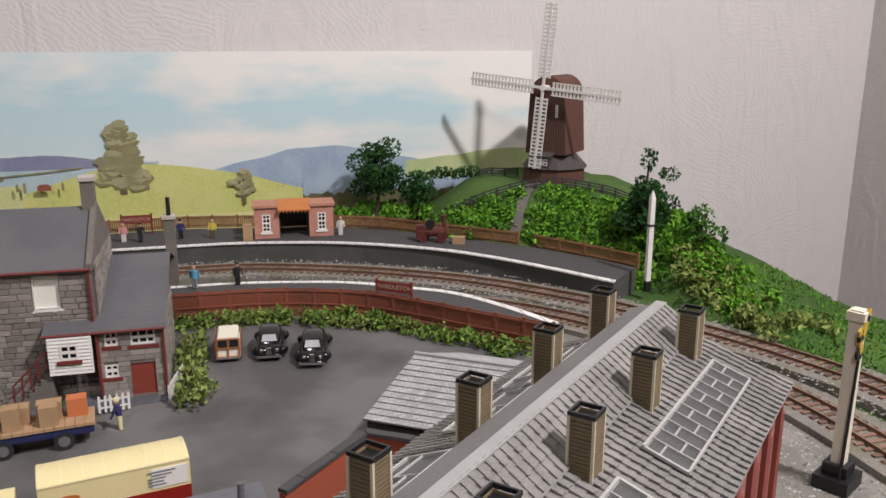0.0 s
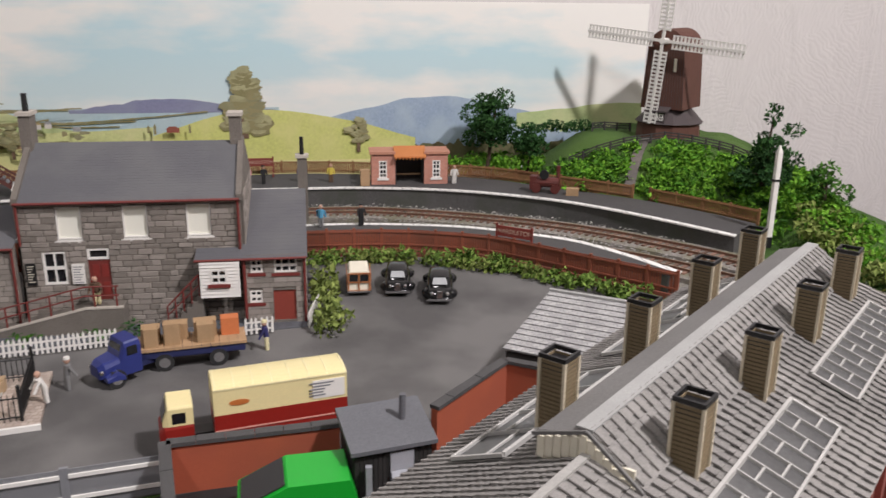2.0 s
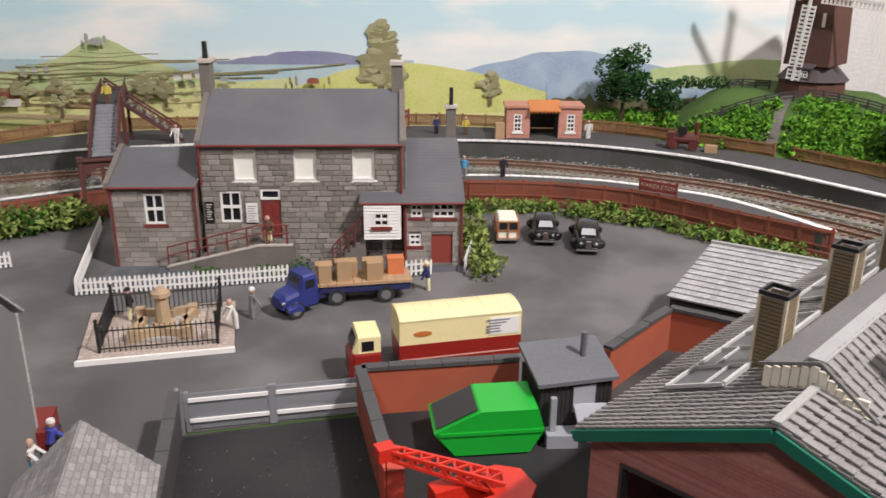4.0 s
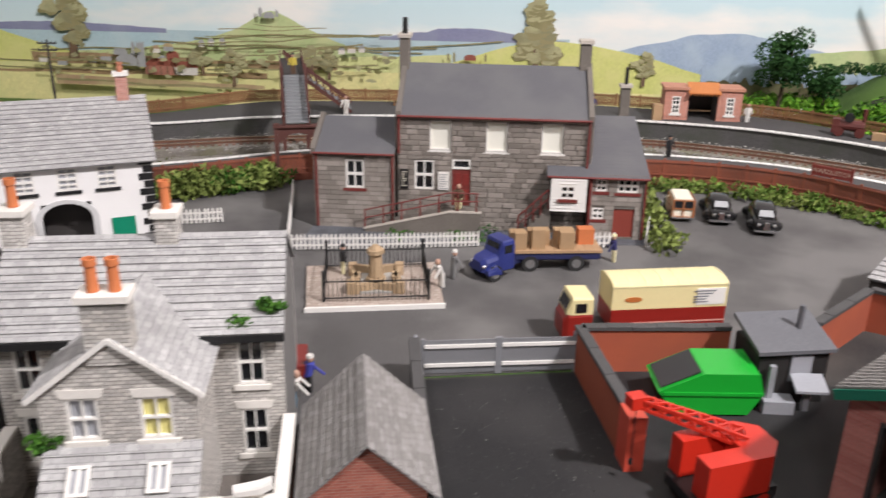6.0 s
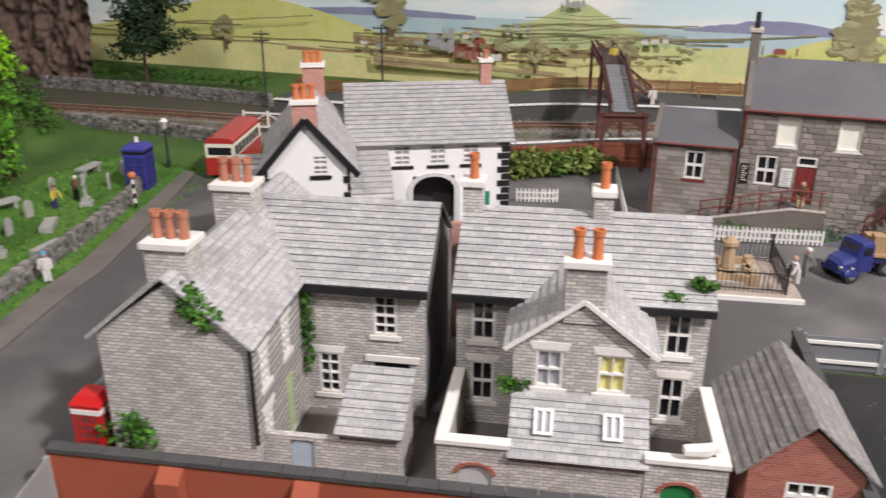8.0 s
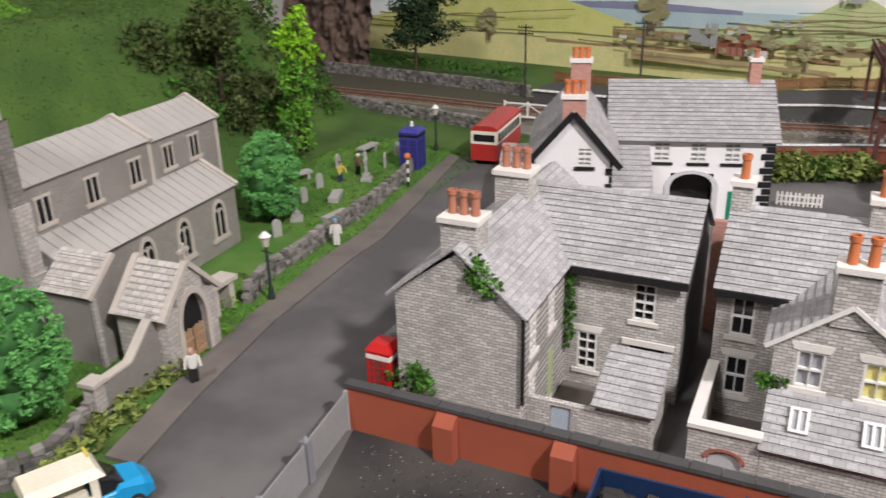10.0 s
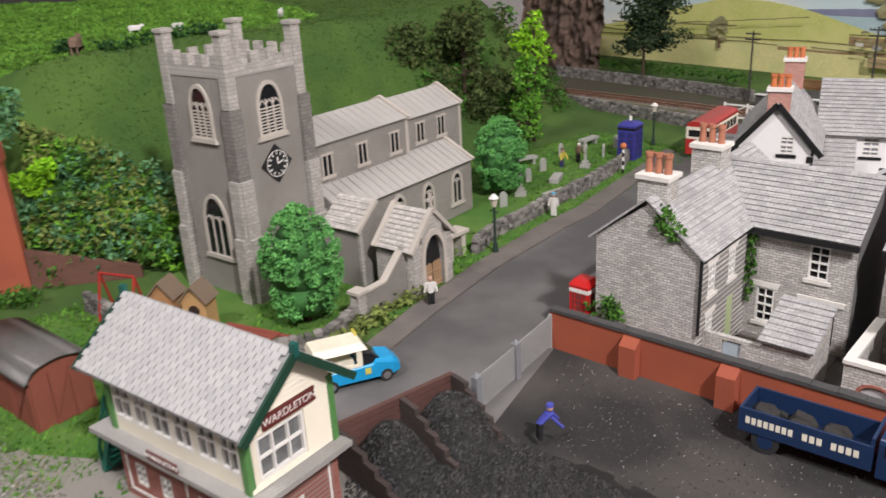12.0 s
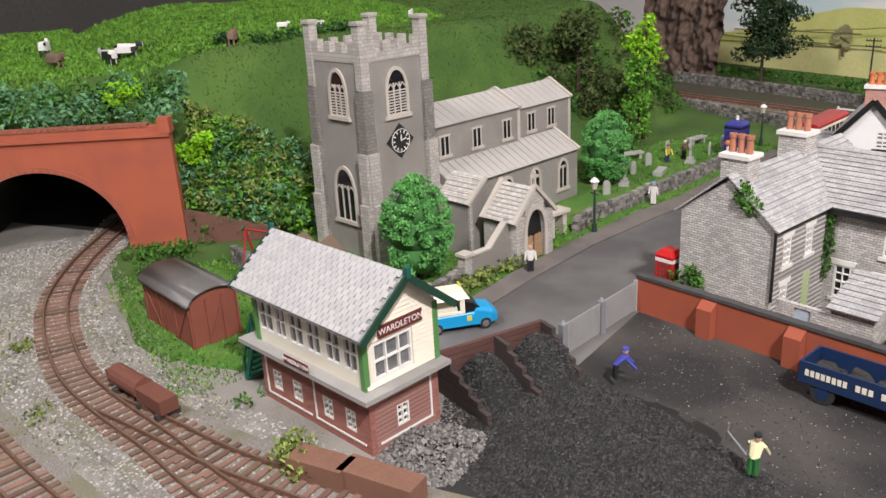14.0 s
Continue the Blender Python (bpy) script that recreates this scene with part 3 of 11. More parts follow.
for cx, cz, w_, h_, c_ in ((-29, 12.6, 1.5, 0.8, "stone"), (-30.2, 13.0, 0.5, 1.3, "stone"), (-27.9, 12.9, 0.4, 1.0, "stone"), (-43, 6.9, 1.8, 1.0, "roof"), (-44.6, 6.4, 1.2, 0.9, "stone"), (-50.5, 7.2, 2.0, 0.9, "stone"), (-48.6, 7.7, 0.5, 2.0, "stone"), (-13, 7.8, 1.0, 0.6, "stone"), (-1.4, 7.6, 1.6, 0.8, "roof"), (-3.6, 7.7, 0.3, 1.4, "hedge"), (0.7, 7.7, 0.3, 1.1, "hedge"), (-4.4, 7.7, 0.3, 1.0, "hedge")):
    painted("painted_building", lambda x, a=cx, w=w_, z=cz, hh=h_: z - hh / 2 + hh * (1 if abs(x - a) < w * 0.35 else 0.75), cx - w_ / 2, cx + w_ / 2, cz - h_ / 2, c_, 0.15)



def painted_house(x, z, w, h_, wall, roof):
    """A printed house: wall, pitched roof and a chimney."""
    painted("painted_wall", lambda q: z + h_ * 0.62, x - w / 2, x + w / 2, z, wall, w)
    painted("painted_roof", lambda q: z + h_ * (0.6 + 0.4 * min(1.0, 4 * (0.5 - abs(q - x) / (w * 1.08)))), x - w * 0.54, x + w * 0.54, z + h_ * 0.55, roof, w * 0.1)
    painted("painted_chimney", lambda q: z + h_ * 1.12, x + w * 0.22, x + w * 0.3, z + h_ * 0.9, roof, w)


# the red house, the church and the village of the print
painted_house(-44.8, 4.1, 4.6, 2.3, "brick", "roof")
painted_house(-41.2, 4.2, 3.2, 1.9, "plaster", "roof")
for k in range(5):
    painted("painted_timber", lambda q: 5.4, -46.8 + 0.95 * k, -46.65 + 0.95 * k, 4.2, "trunk", 1)
painted_house(-49.6, 5.3, 3.0, 1.6, "stone", "stone")
painted("painted_tower", lambda q: 8.4 if int((q + 60) * 4) % 2 else 8.8, -48.0, -46.9, 5.2, "stone", 0.25)
for x_, z_, w_ in ((-52.6, 5.9, 1.6), (-54.6, 5.6, 1.3), (-45.2, 7.2, 1.2), (-43.4, 7.5, 1.4), (-38.6, 8.2, 0.8), (-37.2, 8.4, 0.9), (-35.6, 8.5, 0.8), (-19.0, 7.7, 0.9), (-17.6, 7.9, 1.1), (-16.2, 8.0, 0.8), (-58.8, 5.2, 1.4), (-61.5, 5.6, 1.2)):
    painted_house(x_, z_, w_, 0.8 + 0.2 * w_, "plaster" if w_ < 1.3 else "stone", "stone" if w_ < 1.0 else "rust")
painted("sandy_lane", rough(lambda x: 3.5 - 0.03 * (x + 44), 0.15, 0.2), -60, -30, 2.6, "rust")
for zz, x0, x1, sl, w_ in ((10.6, -36, -21, 0.02, 0.14), (9.6, -38, -16, 0.03, 0.14), (11.4, -31, -24, -0.03, 0.12), (8.3, -42, -12, 0.07, 0.2), (6.6, -36, -16, 0.12, 0.2), (5.0, -38, -14, 0.05, 0.26), (6.2, -62, -49, -0.05, 0.3), (4.9, -62, -50, -0.02, 0.3), (3.2, -60, -28, -0.03, 0.3), (7.4, -96, -70, 0.08, 0.2), (6.0, -110, -90, 0.1, 0.2)):
    strip("painted_hedge", rough(lambda x, z=zz, a=x0, s=sl: z + s * (x - a), 0.3, 0.16), x0, x1, w_, "hedge", 0.35)
for k in range(46):
    x_ = random.uniform(-62, -12)
    z_ = random.uniform(3.6, 8.2)
    fan("painted_bush", x_, z_, random.uniform(0.25, 0.7), random.uniform(0.2, 0.42), "tree" if k % 3 else "hedge", 10, 0.35)
painted_tree(-34.2, 2.9, 5.2, 2.0, False)
painted_tree(-23.1, 5.0, 3.8, 1.7, False)

# ---------------- track and platforms ----------------
def spline(pts, step):
    """Even points with headings along a smooth line through pts (x, y)."""
    P = [np.array(p, float) for p in pts]
    P = [2 * P[0] - P[1], *P, 2 * P[-1] - P[-2]]
    raw_pts = []
    for i in range(1, len(P) - 2):
        for k in range(24):
            t = k / 24
            raw_pts.append(0.5 * (2 * P[i] + (P[i + 1] - P[i - 1]) * t + (2 * P[i - 1] - 5 * P[i] + 4 * P[i + 1] - P[i + 2]) * t * t + (3 * P[i] - P[i - 1] - 3 * P[i + 1] + P[i + 2]) * t ** 3))
    raw_pts.append(P[-2])
    a = np.array(raw_pts)
    s = np.r_[0, np.cumsum(np.hypot(*np.diff(a, axis=0).T))]
    n = max(2, int(s[-1] / step))
    q = np.linspace(0, s[-1], n + 1)
    out = np.c_[np.interp(q, s, a[:, 0]), np.interp(q, s, a[:, 1])]
    d = np.gradient(out, axis=0)
    d /= np.hypot(*d.T)[:, None]
    return out, d


def sweep(bm, pts, d, off, w, z0, z1, mi=0):
    """A squared strip beside a line: off to the left, w wide, from z0 to z1 (numbers or lists)."""
    nrm = np.c_[-d[:, 1], d[:, 0]]
    z0 = np.broadcast_to(z0, len(pts))
    z1 = np.broadcast_to(z1, len(pts))
    rows = []
    for p, nn, a, b in zip(pts, nrm, z0, z1):
        l, r = p + nn * (off + w / 2), p + nn * (off - w / 2)
        rows.append([bm.verts.new((l[0], l[1], a)), bm.verts.new((r[0], r[1], a)), bm.verts.new((r[0], r[1], b)), bm.verts.new((l[0], l[1], b))])
    for a, b in zip(rows, rows[1:]):
        for i in range(4):
            bm.faces.new((a[i], a[(i + 1) % 4], b[(i + 1) % 4], b[i])).material_index = mi
    bm.faces.new(rows[0][::-1])
    bm.faces.new(rows[-1])


def track(pts, z, label, pieces):
    th = thing("railway_track", 0, 0, 0, 0, label, "track", kind="structure")
    c, d = spline(pts, 0.8)
    bm = B()
    sweep(bm, c, d, 0, 5.2, z - 0.9, z)
    part("ballast_bed", bm, ballast_bed, th)
    for off in (0.86, -0.86):
        bm = B()
        sweep(bm, c, d, off, 0.16, z + 0.1, z + 0.34)
        part("rail", bm, rust, th, "rust-brown rail")
        bm = B()
        sweep(bm, c, d, off, 0.1, z + 0.342, z + 0.36)
        part("rail_head", bm, rail_top, th, "polished rail head")
    if pieces:
        bm = B()
        box(bm, -0.17, 0.17, -1.6, 1.6, 0, 0.16)
        me = to_mesh("sleeper", bm, sleeper_m)
        for p, q in zip(c, d):
            piece("sleeper", me, th, p[0], p[1], z - 0.03, (0, 0, math.degrees(math.atan2(q[1], q[0])) + random.uniform(-3, 3)))
    else:
        bm = B()
        for p, q in zip(c, d):
            nn = np.array((-q[1], q[0])) * 1.6
            bar(bm, (p[0] - nn[0], p[1] - nn[1], z + 0.05), (p[0] + nn[0], p[1] + nn[1], z + 0.05), 0.34, 0.16)
        tagged(part("sleepers", bm, sleeper_m, th), kind="stuff")
    return c, d


main_c, main_d = track([(-84, -74.5), (-80, -76.6), (-75.5, -79.2), (-70, -82), (-63, -84.5), (-56, -85.5), (-48, -85.5), (-42, -84.4), (-35.5, -82.5), (-29, -80.9), (-20, -77.6), (-8, -72)], 0.12, "curved rusty running line into the tunnel", True)
track([(-42.5, -84.6), (-37.5, -82.3), (-32, -80), (-28, -77.8), (-24, -75.3), (-15, -69)], 0.13, "siding that leaves the running line", True)
track([(-75, -100), (-58, -95.5), (-41, -91.2), (-33, -88.8), (-25, -86)], 0.12, "second rusty track at the board's edge", True)
REAR = [(-95, 12), (-78, 14), (-60, 15.5), (-46, 18), (-34, 21.8), (-25, 25), (-10, 28.4), (4, 29.8), (14.3, 29.8), (22.5, 29.2), (32.2, 25.7), (40.1, 21.4), (45.3, 17.6), (49.8, 13), (54.8, 7), (59.5, -1), (63, -8), (65.5, -16), (67, -34)]
track(REAR, 0.8, "rusty double-curved line between the platforms", False)
track([(36, 16.5), (44, 11.5), (50, 5.5), (55, -2.5), (58, -11), (59.3, -20), (59, -36)], 0.5, "second line that curves past the goods shed", False)


def ribbon(name, left, right, z0, z1, mat, parent, label=""):
    """A flat solid between two lines of as many points."""
    bm = B()
    rows = []
    for l, r in zip(left, right):
        rows.append([bm.verts.new((l[0], l[1], z0)), bm.verts.new((r[0], r[1], z0)), bm.verts.new((r[0], r[1], z1)), bm.verts.new((l[0], l[1], z1))])
    for a, b in zip(rows, rows[1:]):
        for i in range(4):
            bm.faces.new((a[i], a[(i + 1) % 4], b[(i + 1) % 4], b[i]))
    bm.faces.new(rows[0][::-1])
    bm.faces.new(rows[-1])
    return part(name, bm, mat, parent, label)


def resample(pts, n):
    c, _ = spline(pts, 0.5)
    i = np.linspace(0, len(c) - 1, n)
    return np.c_[np.interp(i, range(len(c)), c[:, 0]), np.interp(i, range(len(c)), c[:, 1])]


def platform(name, edge, back, z, label):
    th = thing(name, 0, 0, 0, 0, label, "platform", kind="structure")
    n = 60
    e, b = resample(edge, n), resample(back, n)
    d = (b - e) / np.hypot(*(b - e).T)[:, None]
    ribbon("platform_face", e + d * 0.25, b, 0.0, z - 0.12, plat_face, th, "dark weathered platform wall")
    ribbon("platform_top", e + d * 0.75, b, z - 0.115, z, plat_m, th, "dark tarmac platform surface")
    ribbon("platform_edge", e, e + d * 0.74, z - 0.115, z + 0.03, plat_edge, th, "white-painted edging slabs")


FAR_EDGE = [(-62, 20), (-50, 21.3), (-37.6, 24.6), (-32.6, 26.6), (-25.3, 30), (-10, 33), (4, 34.3), (14.3, 34.4), (22.2, 34), (32.5, 31.4), (41.5, 26.4), (46.7, 21.6), (50.9, 16.4), (55.9, 9.3)]
FAR_BACK = [(-62, 26), (-50, 27), (-39.1, 30), (-28.4, 39), (-20, 41), (-10, 42), (6.5, 43), (17.7, 43), (35.8, 38.4), (44.8, 31.6), (52.4, 25), (56, 20.5), (58, 17.8), (60.5, 13.4)]
platform("far_platform", FAR_EDGE, FAR_BACK, 2.5, "long curved far platform with white edge")
NEAR_EDGE = [(-40, 5), (-27, 11.2), (-15.9, 17), (0, 19.6), (15.1, 19.6), (21.8, 19.3), (30.7, 17.2), (36.8, 13.7), (40.6, 10.9), (43.8, 6.2), (46.6, 0.6)]
NEAR_BACK = [(-38.6, 3), (-26.4, 9), (-15.6, 14), (0, 16.2), (15, 16.2), (24, 15.6), (31.8, 12.7), (36, 9.4), (38.4, 7.2), (42, 3.4), (45, -0.4)]
platform("near_platform", NEAR_EDGE, NEAR_BACK, 2.2, "curved near platform with white edge")


def fence(name, line, z, hgt, mat, label, step=2.6, slat=0.24, low=None):
    th = thing(name, 0, 0, 0, 0, label, "fence")
    c, d = spline(line, step)
    for p, q in zip(c, d):
        bm = B()
        box(bm, -0.12, 0.12, -0.1, 0.1, z if low is None else low, z + hgt + 0.15)
        part("post", bm, mat, th, m=Matrix.Translation((p[0], p[1], 0)) @ Matrix.Rotation(math.atan2(q[1], q[0]), 4, "Z"))
    f, fd = spline(line, slat)
    bm = B()
    for p, q in zip(f, fd):
        a = p - q * slat * 0.4
        b = p + q * slat * 0.4
        bar(bm, (a[0], a[1], z + hgt / 2), (b[0], b[1], z + hgt / 2), 0.05, hgt)
    tagged(part("boarding", bm, mat, th), kind="stuff")
    for k in (0.2, 0.85):
        bm = B()
        sweep(bm, f, fd, -0.08, 0.09, z + hgt * k, z + hgt * k + 0.14)
        part("rail", bm, mat, th)
    return th


near_f = fence("boundary_fence", [(-38, 2), (-26, 8.2), (-15.6, 13.4), (0, 15.6), (15, 15.6), (24, 15), (31.6, 12.3), (36, 8.7), (40, 4.6), (45.6, -0.8)], 0.7, 1.95, fence_m, "red-brown boarded fence behind the near platform", low=0.0)
far_line = [(-62, 26.4), (-50, 27.4), (-39.1, 30.6), (-28.4, 39.5), (-10, 42.4), (6.5, 43.4), (17.7, 43.4), (35.8, 38.8), (44.8, 32), (52, 25.6)]
fence("platform_fence", far_line, 2.5, 1.5, fence_far, "weathered brown fence at the back of the far platform", 3.0)
fence("platform_fence", [(53.6, 24.4), (57, 19.6), (60.8, 13.6)], 2.3, 1.6, fence_far, "weathered brown fence beside the platform ramp", 3.0)
bm = B()
sweep(bm, *spline([(-38, 1.8), (-26, 7.9), (-15.6, 13.1), (0, 15.3), (15, 15.3), (24, 14.7), (31.5, 12), (35.8, 8.4), (39.8, 4.3), (45.4, -1.1)], 1.0), 0, 0.25, 0, 0.75)
single("retaining_wall", bm, M("dark_red_brick_base", (0.2, 0.06, 0.035), 0.85, 0, 0.25, 12, 0.4, 0.3), "low dark red retaining wall under the fence", "wall", kind="structure")


def scatter(name, n, spot, size, mat, label, category, flat=0.6, kind="stuff"):
    """Many small irregular stones in one mesh; spot() gives a place."""
    shape = np.array([(1, 0, 0), (-0.4, 0.9, 0), (-0.5, -0.8, 0), (0.05, 0.05, 0.9)])
    verts, faces = [], []
    for i in range(n):
        p = spot()
        a = random.uniform(0, 6.28)
        s = size * random.uniform(0.5, 1.3)
        c, q = math.cos(a), math.sin(a)
        for v in shape * (1, random.uniform(0.6, 1.2), flat * random.uniform(0.6, 1.4)):
            verts.append((p[0] + s * (c * v[0] - q * v[1]), p[1] + s * (q * v[0] + c * v[1]), p[2] + s * (v[2] - 0.1)))
        k = 4 * i
        faces += [(k, k + 1, k + 3), (k + 1, k + 2, k + 3), (k + 2, k, k + 3)]
    return tagged(raw(name, verts, faces, mat), label, category, kind=kind)


def beside_line(c, d, half, z):
    def spot():
        i = random.randrange(len(c))
        o = random.uniform(-half, half)
        return (c[i][0] - d[i][1] * o + random.uniform(-0.5, 0.5), c[i][1] + d[i][0] * o + random.uniform(-0.5, 0.5), z)
    return spot


scatter("ballast", 9000, beside_line(main_c, main_d, 2.6, 0.13), 0.13, ballast_m, "loose grey ballast along the running line", "ballast")
rear_c, rear_d = spline(REAR[4:], 0.8)
scatter("ballast", 7000, beside_line(rear_c, rear_d, 3.6, 0.8), 0.15, ballast_m, "loose grey ballast between the platforms", "ballast")


def in_poly(poly, z):
    xs, ys = [p[0] for p in poly], [p[1] for p in poly]
    def spot():
        while True:
            x, y = random.uniform(min(xs), max(xs)), random.uniform(min(ys), max(ys))
            c = False
            for (ax, ay), (bx, by) in zip(poly, poly[1:] + poly[:1]):
                if (ay > y) != (by > y) and x < (bx - ax) * (y - ay) / (by - ay) + ax:
                    c = not c
            if c:
                return (x, y, z if not callable(z) else z(x, y))
    return spot


scatter("ballast", 15000, in_poly([(-80, -82), (-70, -81), (-50, -81.5), (-40, -78.5), (-36, -76.6), (-27.5, -73.6), (-24, -77), (-22, -96), (-62, -98), (-78, -92)], 0.05), 0.15, ballast_m, "grey and buff ballast strewn beside the track", "ballast")

# ---------------- building tools ----------------
def hole_wall(bm, x0, x1, z0, z1, y, th, holes, mi=0):
    """A wall in the plane y, facing -y, with real openings (x0, x1, z0, z1)."""
    xs = sorted({x0, x1, *(v for o in holes for v in o[:2])})
    zs = sorted({z0, z1, *(v for o in holes for v in o[2:])})
    cells = set()
    for i, (a, b) in enumerate(zip(xs, xs[1:])):
        for j, (c, d) in enumerate(zip(zs, zs[1:])):
            mx, mz = (a + b) / 2, (c + d) / 2
            if a >= x0 and b <= x1 and c >= z0 and d <= z1 and not any(o[0] < mx < o[1] and o[2] < mz < o[3] for o in holes):
                cells.add((i, j))
    made = {}

    def corner(i, j, back):
        if (i, j, back) not in made:
            made[i, j, back] = bm.verts.new((xs[i], y + th * back, zs[j]))
        return made[i, j, back]

    for i, j in cells:
        ends = [((i, j), (i + 1, j), (i, j - 1)), ((i + 1, j), (i + 1, j + 1), (i + 1, j)), ((i + 1, j + 1), (i, j + 1), (i, j + 1)), ((i, j + 1), (i, j), (i - 1, j))]
        bm.faces.new([corner(*e[0], 0) for e in ends]).material_index = mi
        bm.faces.new([corner(*e[0], 1) for e in ends[::-1]]).material_index = mi
        for p, q, beside in ends:
            if beside not in cells:
                bm.faces.new((corner(*q, 0), corner(*p, 0), corner(*p, 1), corner(*q, 1))).material_index = mi


def turned(x, y, deg):
    return Matrix.Translation((x, y, 0)) @ Matrix.Rotation(radians(deg), 4, "Z")


def window(parent, x0, x1, z0, z1, y=0.0, nx=2, ny=2, frame_mat=None, pane=None, fw=0.13, m=None, sill=None, head=None, bars=0.07, flare=0.0, sash=True):
    """A sash window in an opening: frame with glazing bars, pane, sill and lintel."""
    fm = frame_mat or white_p
    bm = B()
    cols = [x0 + fw] + [x0 + (x1 - x0) * i / nx for i in range(1, nx)] + [x1 - fw]
    rows = [z0 + fw] + [z0 + (z1 - z0) * i / ny for i in range(1, ny)] + [z1 - fw]
    lights = []
    for i in range(nx):
        for j in range(ny):
            mid = sash and ny % 2 == 0
            lo = bars * (0.9 if mid and j == ny // 2 else 0.5) if j else 0
            hi = bars * (0.9 if mid and j + 1 == ny // 2 else 0.5) if j + 1 < ny else 0
            lights.append((cols[i] + (bars / 2 if i else 0), cols[i + 1] - (bars / 2 if i + 1 < nx else 0), rows[j] + lo, rows[j + 1] - hi))
    hole_wall(bm, x0, x1, z0, z1, y - 0.04, 0.165, lights)
    w = part("window", bm, fm, parent, m=m)
    bm = B()
    box(bm, x0 + fw * 0.5, x1 - fw * 0.5, y + 0.13, y + 0.15, z0 + fw * 0.5, z1 - fw * 0.5)
    part("pane", bm, pane or pane_dark, w, m=m)
    if sill:
        bm = B()
        box(bm, x0 - 0.22, x1 + 0.22, y - 0.16, y + 0.02, z0 - 0.26, z0 - 0.01)
        part("sill", bm, sill, w, m=m)
    if head:
        bm = B()
        prism_y(bm, [(x0 - 0.18, z1 + 0.01), (x1 + 0.18, z1 + 0.01), (x1 + 0.26 + flare, z1 + 0.4), (x0 - 0.26 - flare, z1 + 0.4)], y - 0.1, y + 0.02)
        part("lintel", bm, head, w, m=m)
    return w


def slope(bm, a, b, c, d, rows, th=0.12, lip=0.05):
    """A roof slope in stepped courses, one joined body. a, b: eaves left and right; c, d: ridge right and left."""
    a, b, c, d = (Vector(v) for v in (a, b, c, d))
    nrm = (b - a).cross(d - a).normalized()
    if nrm.z < 0:
        nrm = -nrm
    line = [(0.0, -0.04)]
    for i in range(rows):
        line += [(i / rows, th * 0.5 + lip), ((i + 1) / rows, 0.02)]
    line.append((1.0, -0.04))
    solid(bm, [a.lerp(d, f) + nrm * k for f, k in line], [b.lerp(c, f) + nrm * k for f, k in line])


def chimney(parent, x, y, z0, z1, wx, wy, mat, cap, pots, pot_mat, pot_h=1.2, m=None):
    bm = B()
    box(bm, x - wx / 2, x + wx / 2, y - wy / 2, y + wy / 2, z0, z1)
    ch = part("chimney", bm, mat, parent, m=m)
    bm = B()
    box(bm, x - wx / 2 - 0.14, x + wx / 2 + 0.14, y - wy / 2 - 0.14, y + wy / 2 + 0.14, z1 + 0.005, z1 + 0.28)
    soften(bm, 0.04, 1)
    part("cap", bm, cap, ch, m=m)
    for i in range(pots):
        px = x + (i - (pots - 1) / 2) * wx / max(pots, 1) * 0.95
        bm = B()
        n = 12
        prof = [(0.24, 0.0), (0.21, pot_h * 0.75), (0.27, pot_h * 0.8), (0.27, pot_h), (0.19, pot_h), (0.16, pot_h * 0.3)]
        rings = [[bm.verts.new(p) for p in ring(px, y, z1 + 0.29 + h_, r_, n)] for r_, h_ in prof]
        for a, b in zip(rings, rings[1:]):
            for k in range(n):
                bm.faces.new((a[k], a[(k + 1) % n], b[(k + 1) % n], b[k]))
        bm.faces.new(rings[0][::-1])
        bm.faces.new(rings[-1])
        part("chimney_pot", bm, pot_mat, ch, m=m)
    return ch


STONE_ME = []


def stone_face(parent, x0, x1, z0, z1, y, holes, m=None, limit=300, ch=0.42, each=True):
    """Rough stones laid in courses over a wall face that faces -y."""
    bm_rest = B()
    count = 0
    z = z0
    if not STONE_ME:
        for k in range(5):
            bm = B()
            v = box(bm, -0.5, 0.5, -0.5, 0.5, -0.5, 0.5)
            for q in v:
                if q.co.y < 0:
                    q.co.x *= random.uniform(0.86, 0.95)
                    q.co.z *= random.uniform(0.78, 0.92)
                    q.co.y += random.uniform(-0.25, 0.2)
            STONE_ME.append(to_mesh("stone", bm, stone_p))
    base_m = m if m is not None else Matrix()
    while z < z1 - 0.1:
        hh = min(ch * random.uniform(0.85, 1.15), z1 - z)
        x = x0 - random.uniform(0, 0.5)
        while x < x1 - 0.05:
            w = random.uniform(0.6, 1.5)
            a, b = max(x, x0), min(x + w, x1)
            x += w
            spans = [(a, b)]
            for o in holes:
                if o[2] < z + hh * 0.7 and o[3] > z + hh * 0.3:
                    spans = [s for (p, q) in spans for s in ((p, min(q, o[0])), (max(p, o[1]), q))]
            for p, q in spans:
                if q - p < 0.16:
                    continue
                cx, cz = (p + q) / 2, z + hh / 2
                dep = 0.12 * random.uniform(0.7, 1.5)
                if each and count < limit:
                    ob = new("stone", random.choice(STONE_ME))
                    ob.parent = parent
                    mm = base_m @ Matrix.Translation((cx, y, cz))
                    ob.matrix_basis = Matrix.Translation(mm.translation * CM) @ mm.to_3x3().to_4x4() @ Matrix.Diagonal((q - p - 0.03, dep, hh - 0.03, 1))
                    count += 1
                else:
                    box(bm_rest, p + 0.02, q - 0.02, y - dep / 2, y + 0.02, z + 0.02, z + hh - 0.02)
        z += hh
    if len(bm_rest.verts):
        tagged(part("stone_facing", bm_rest, stone_p, parent, m=m), kind="stuff")
    else:
        bm_rest.free()


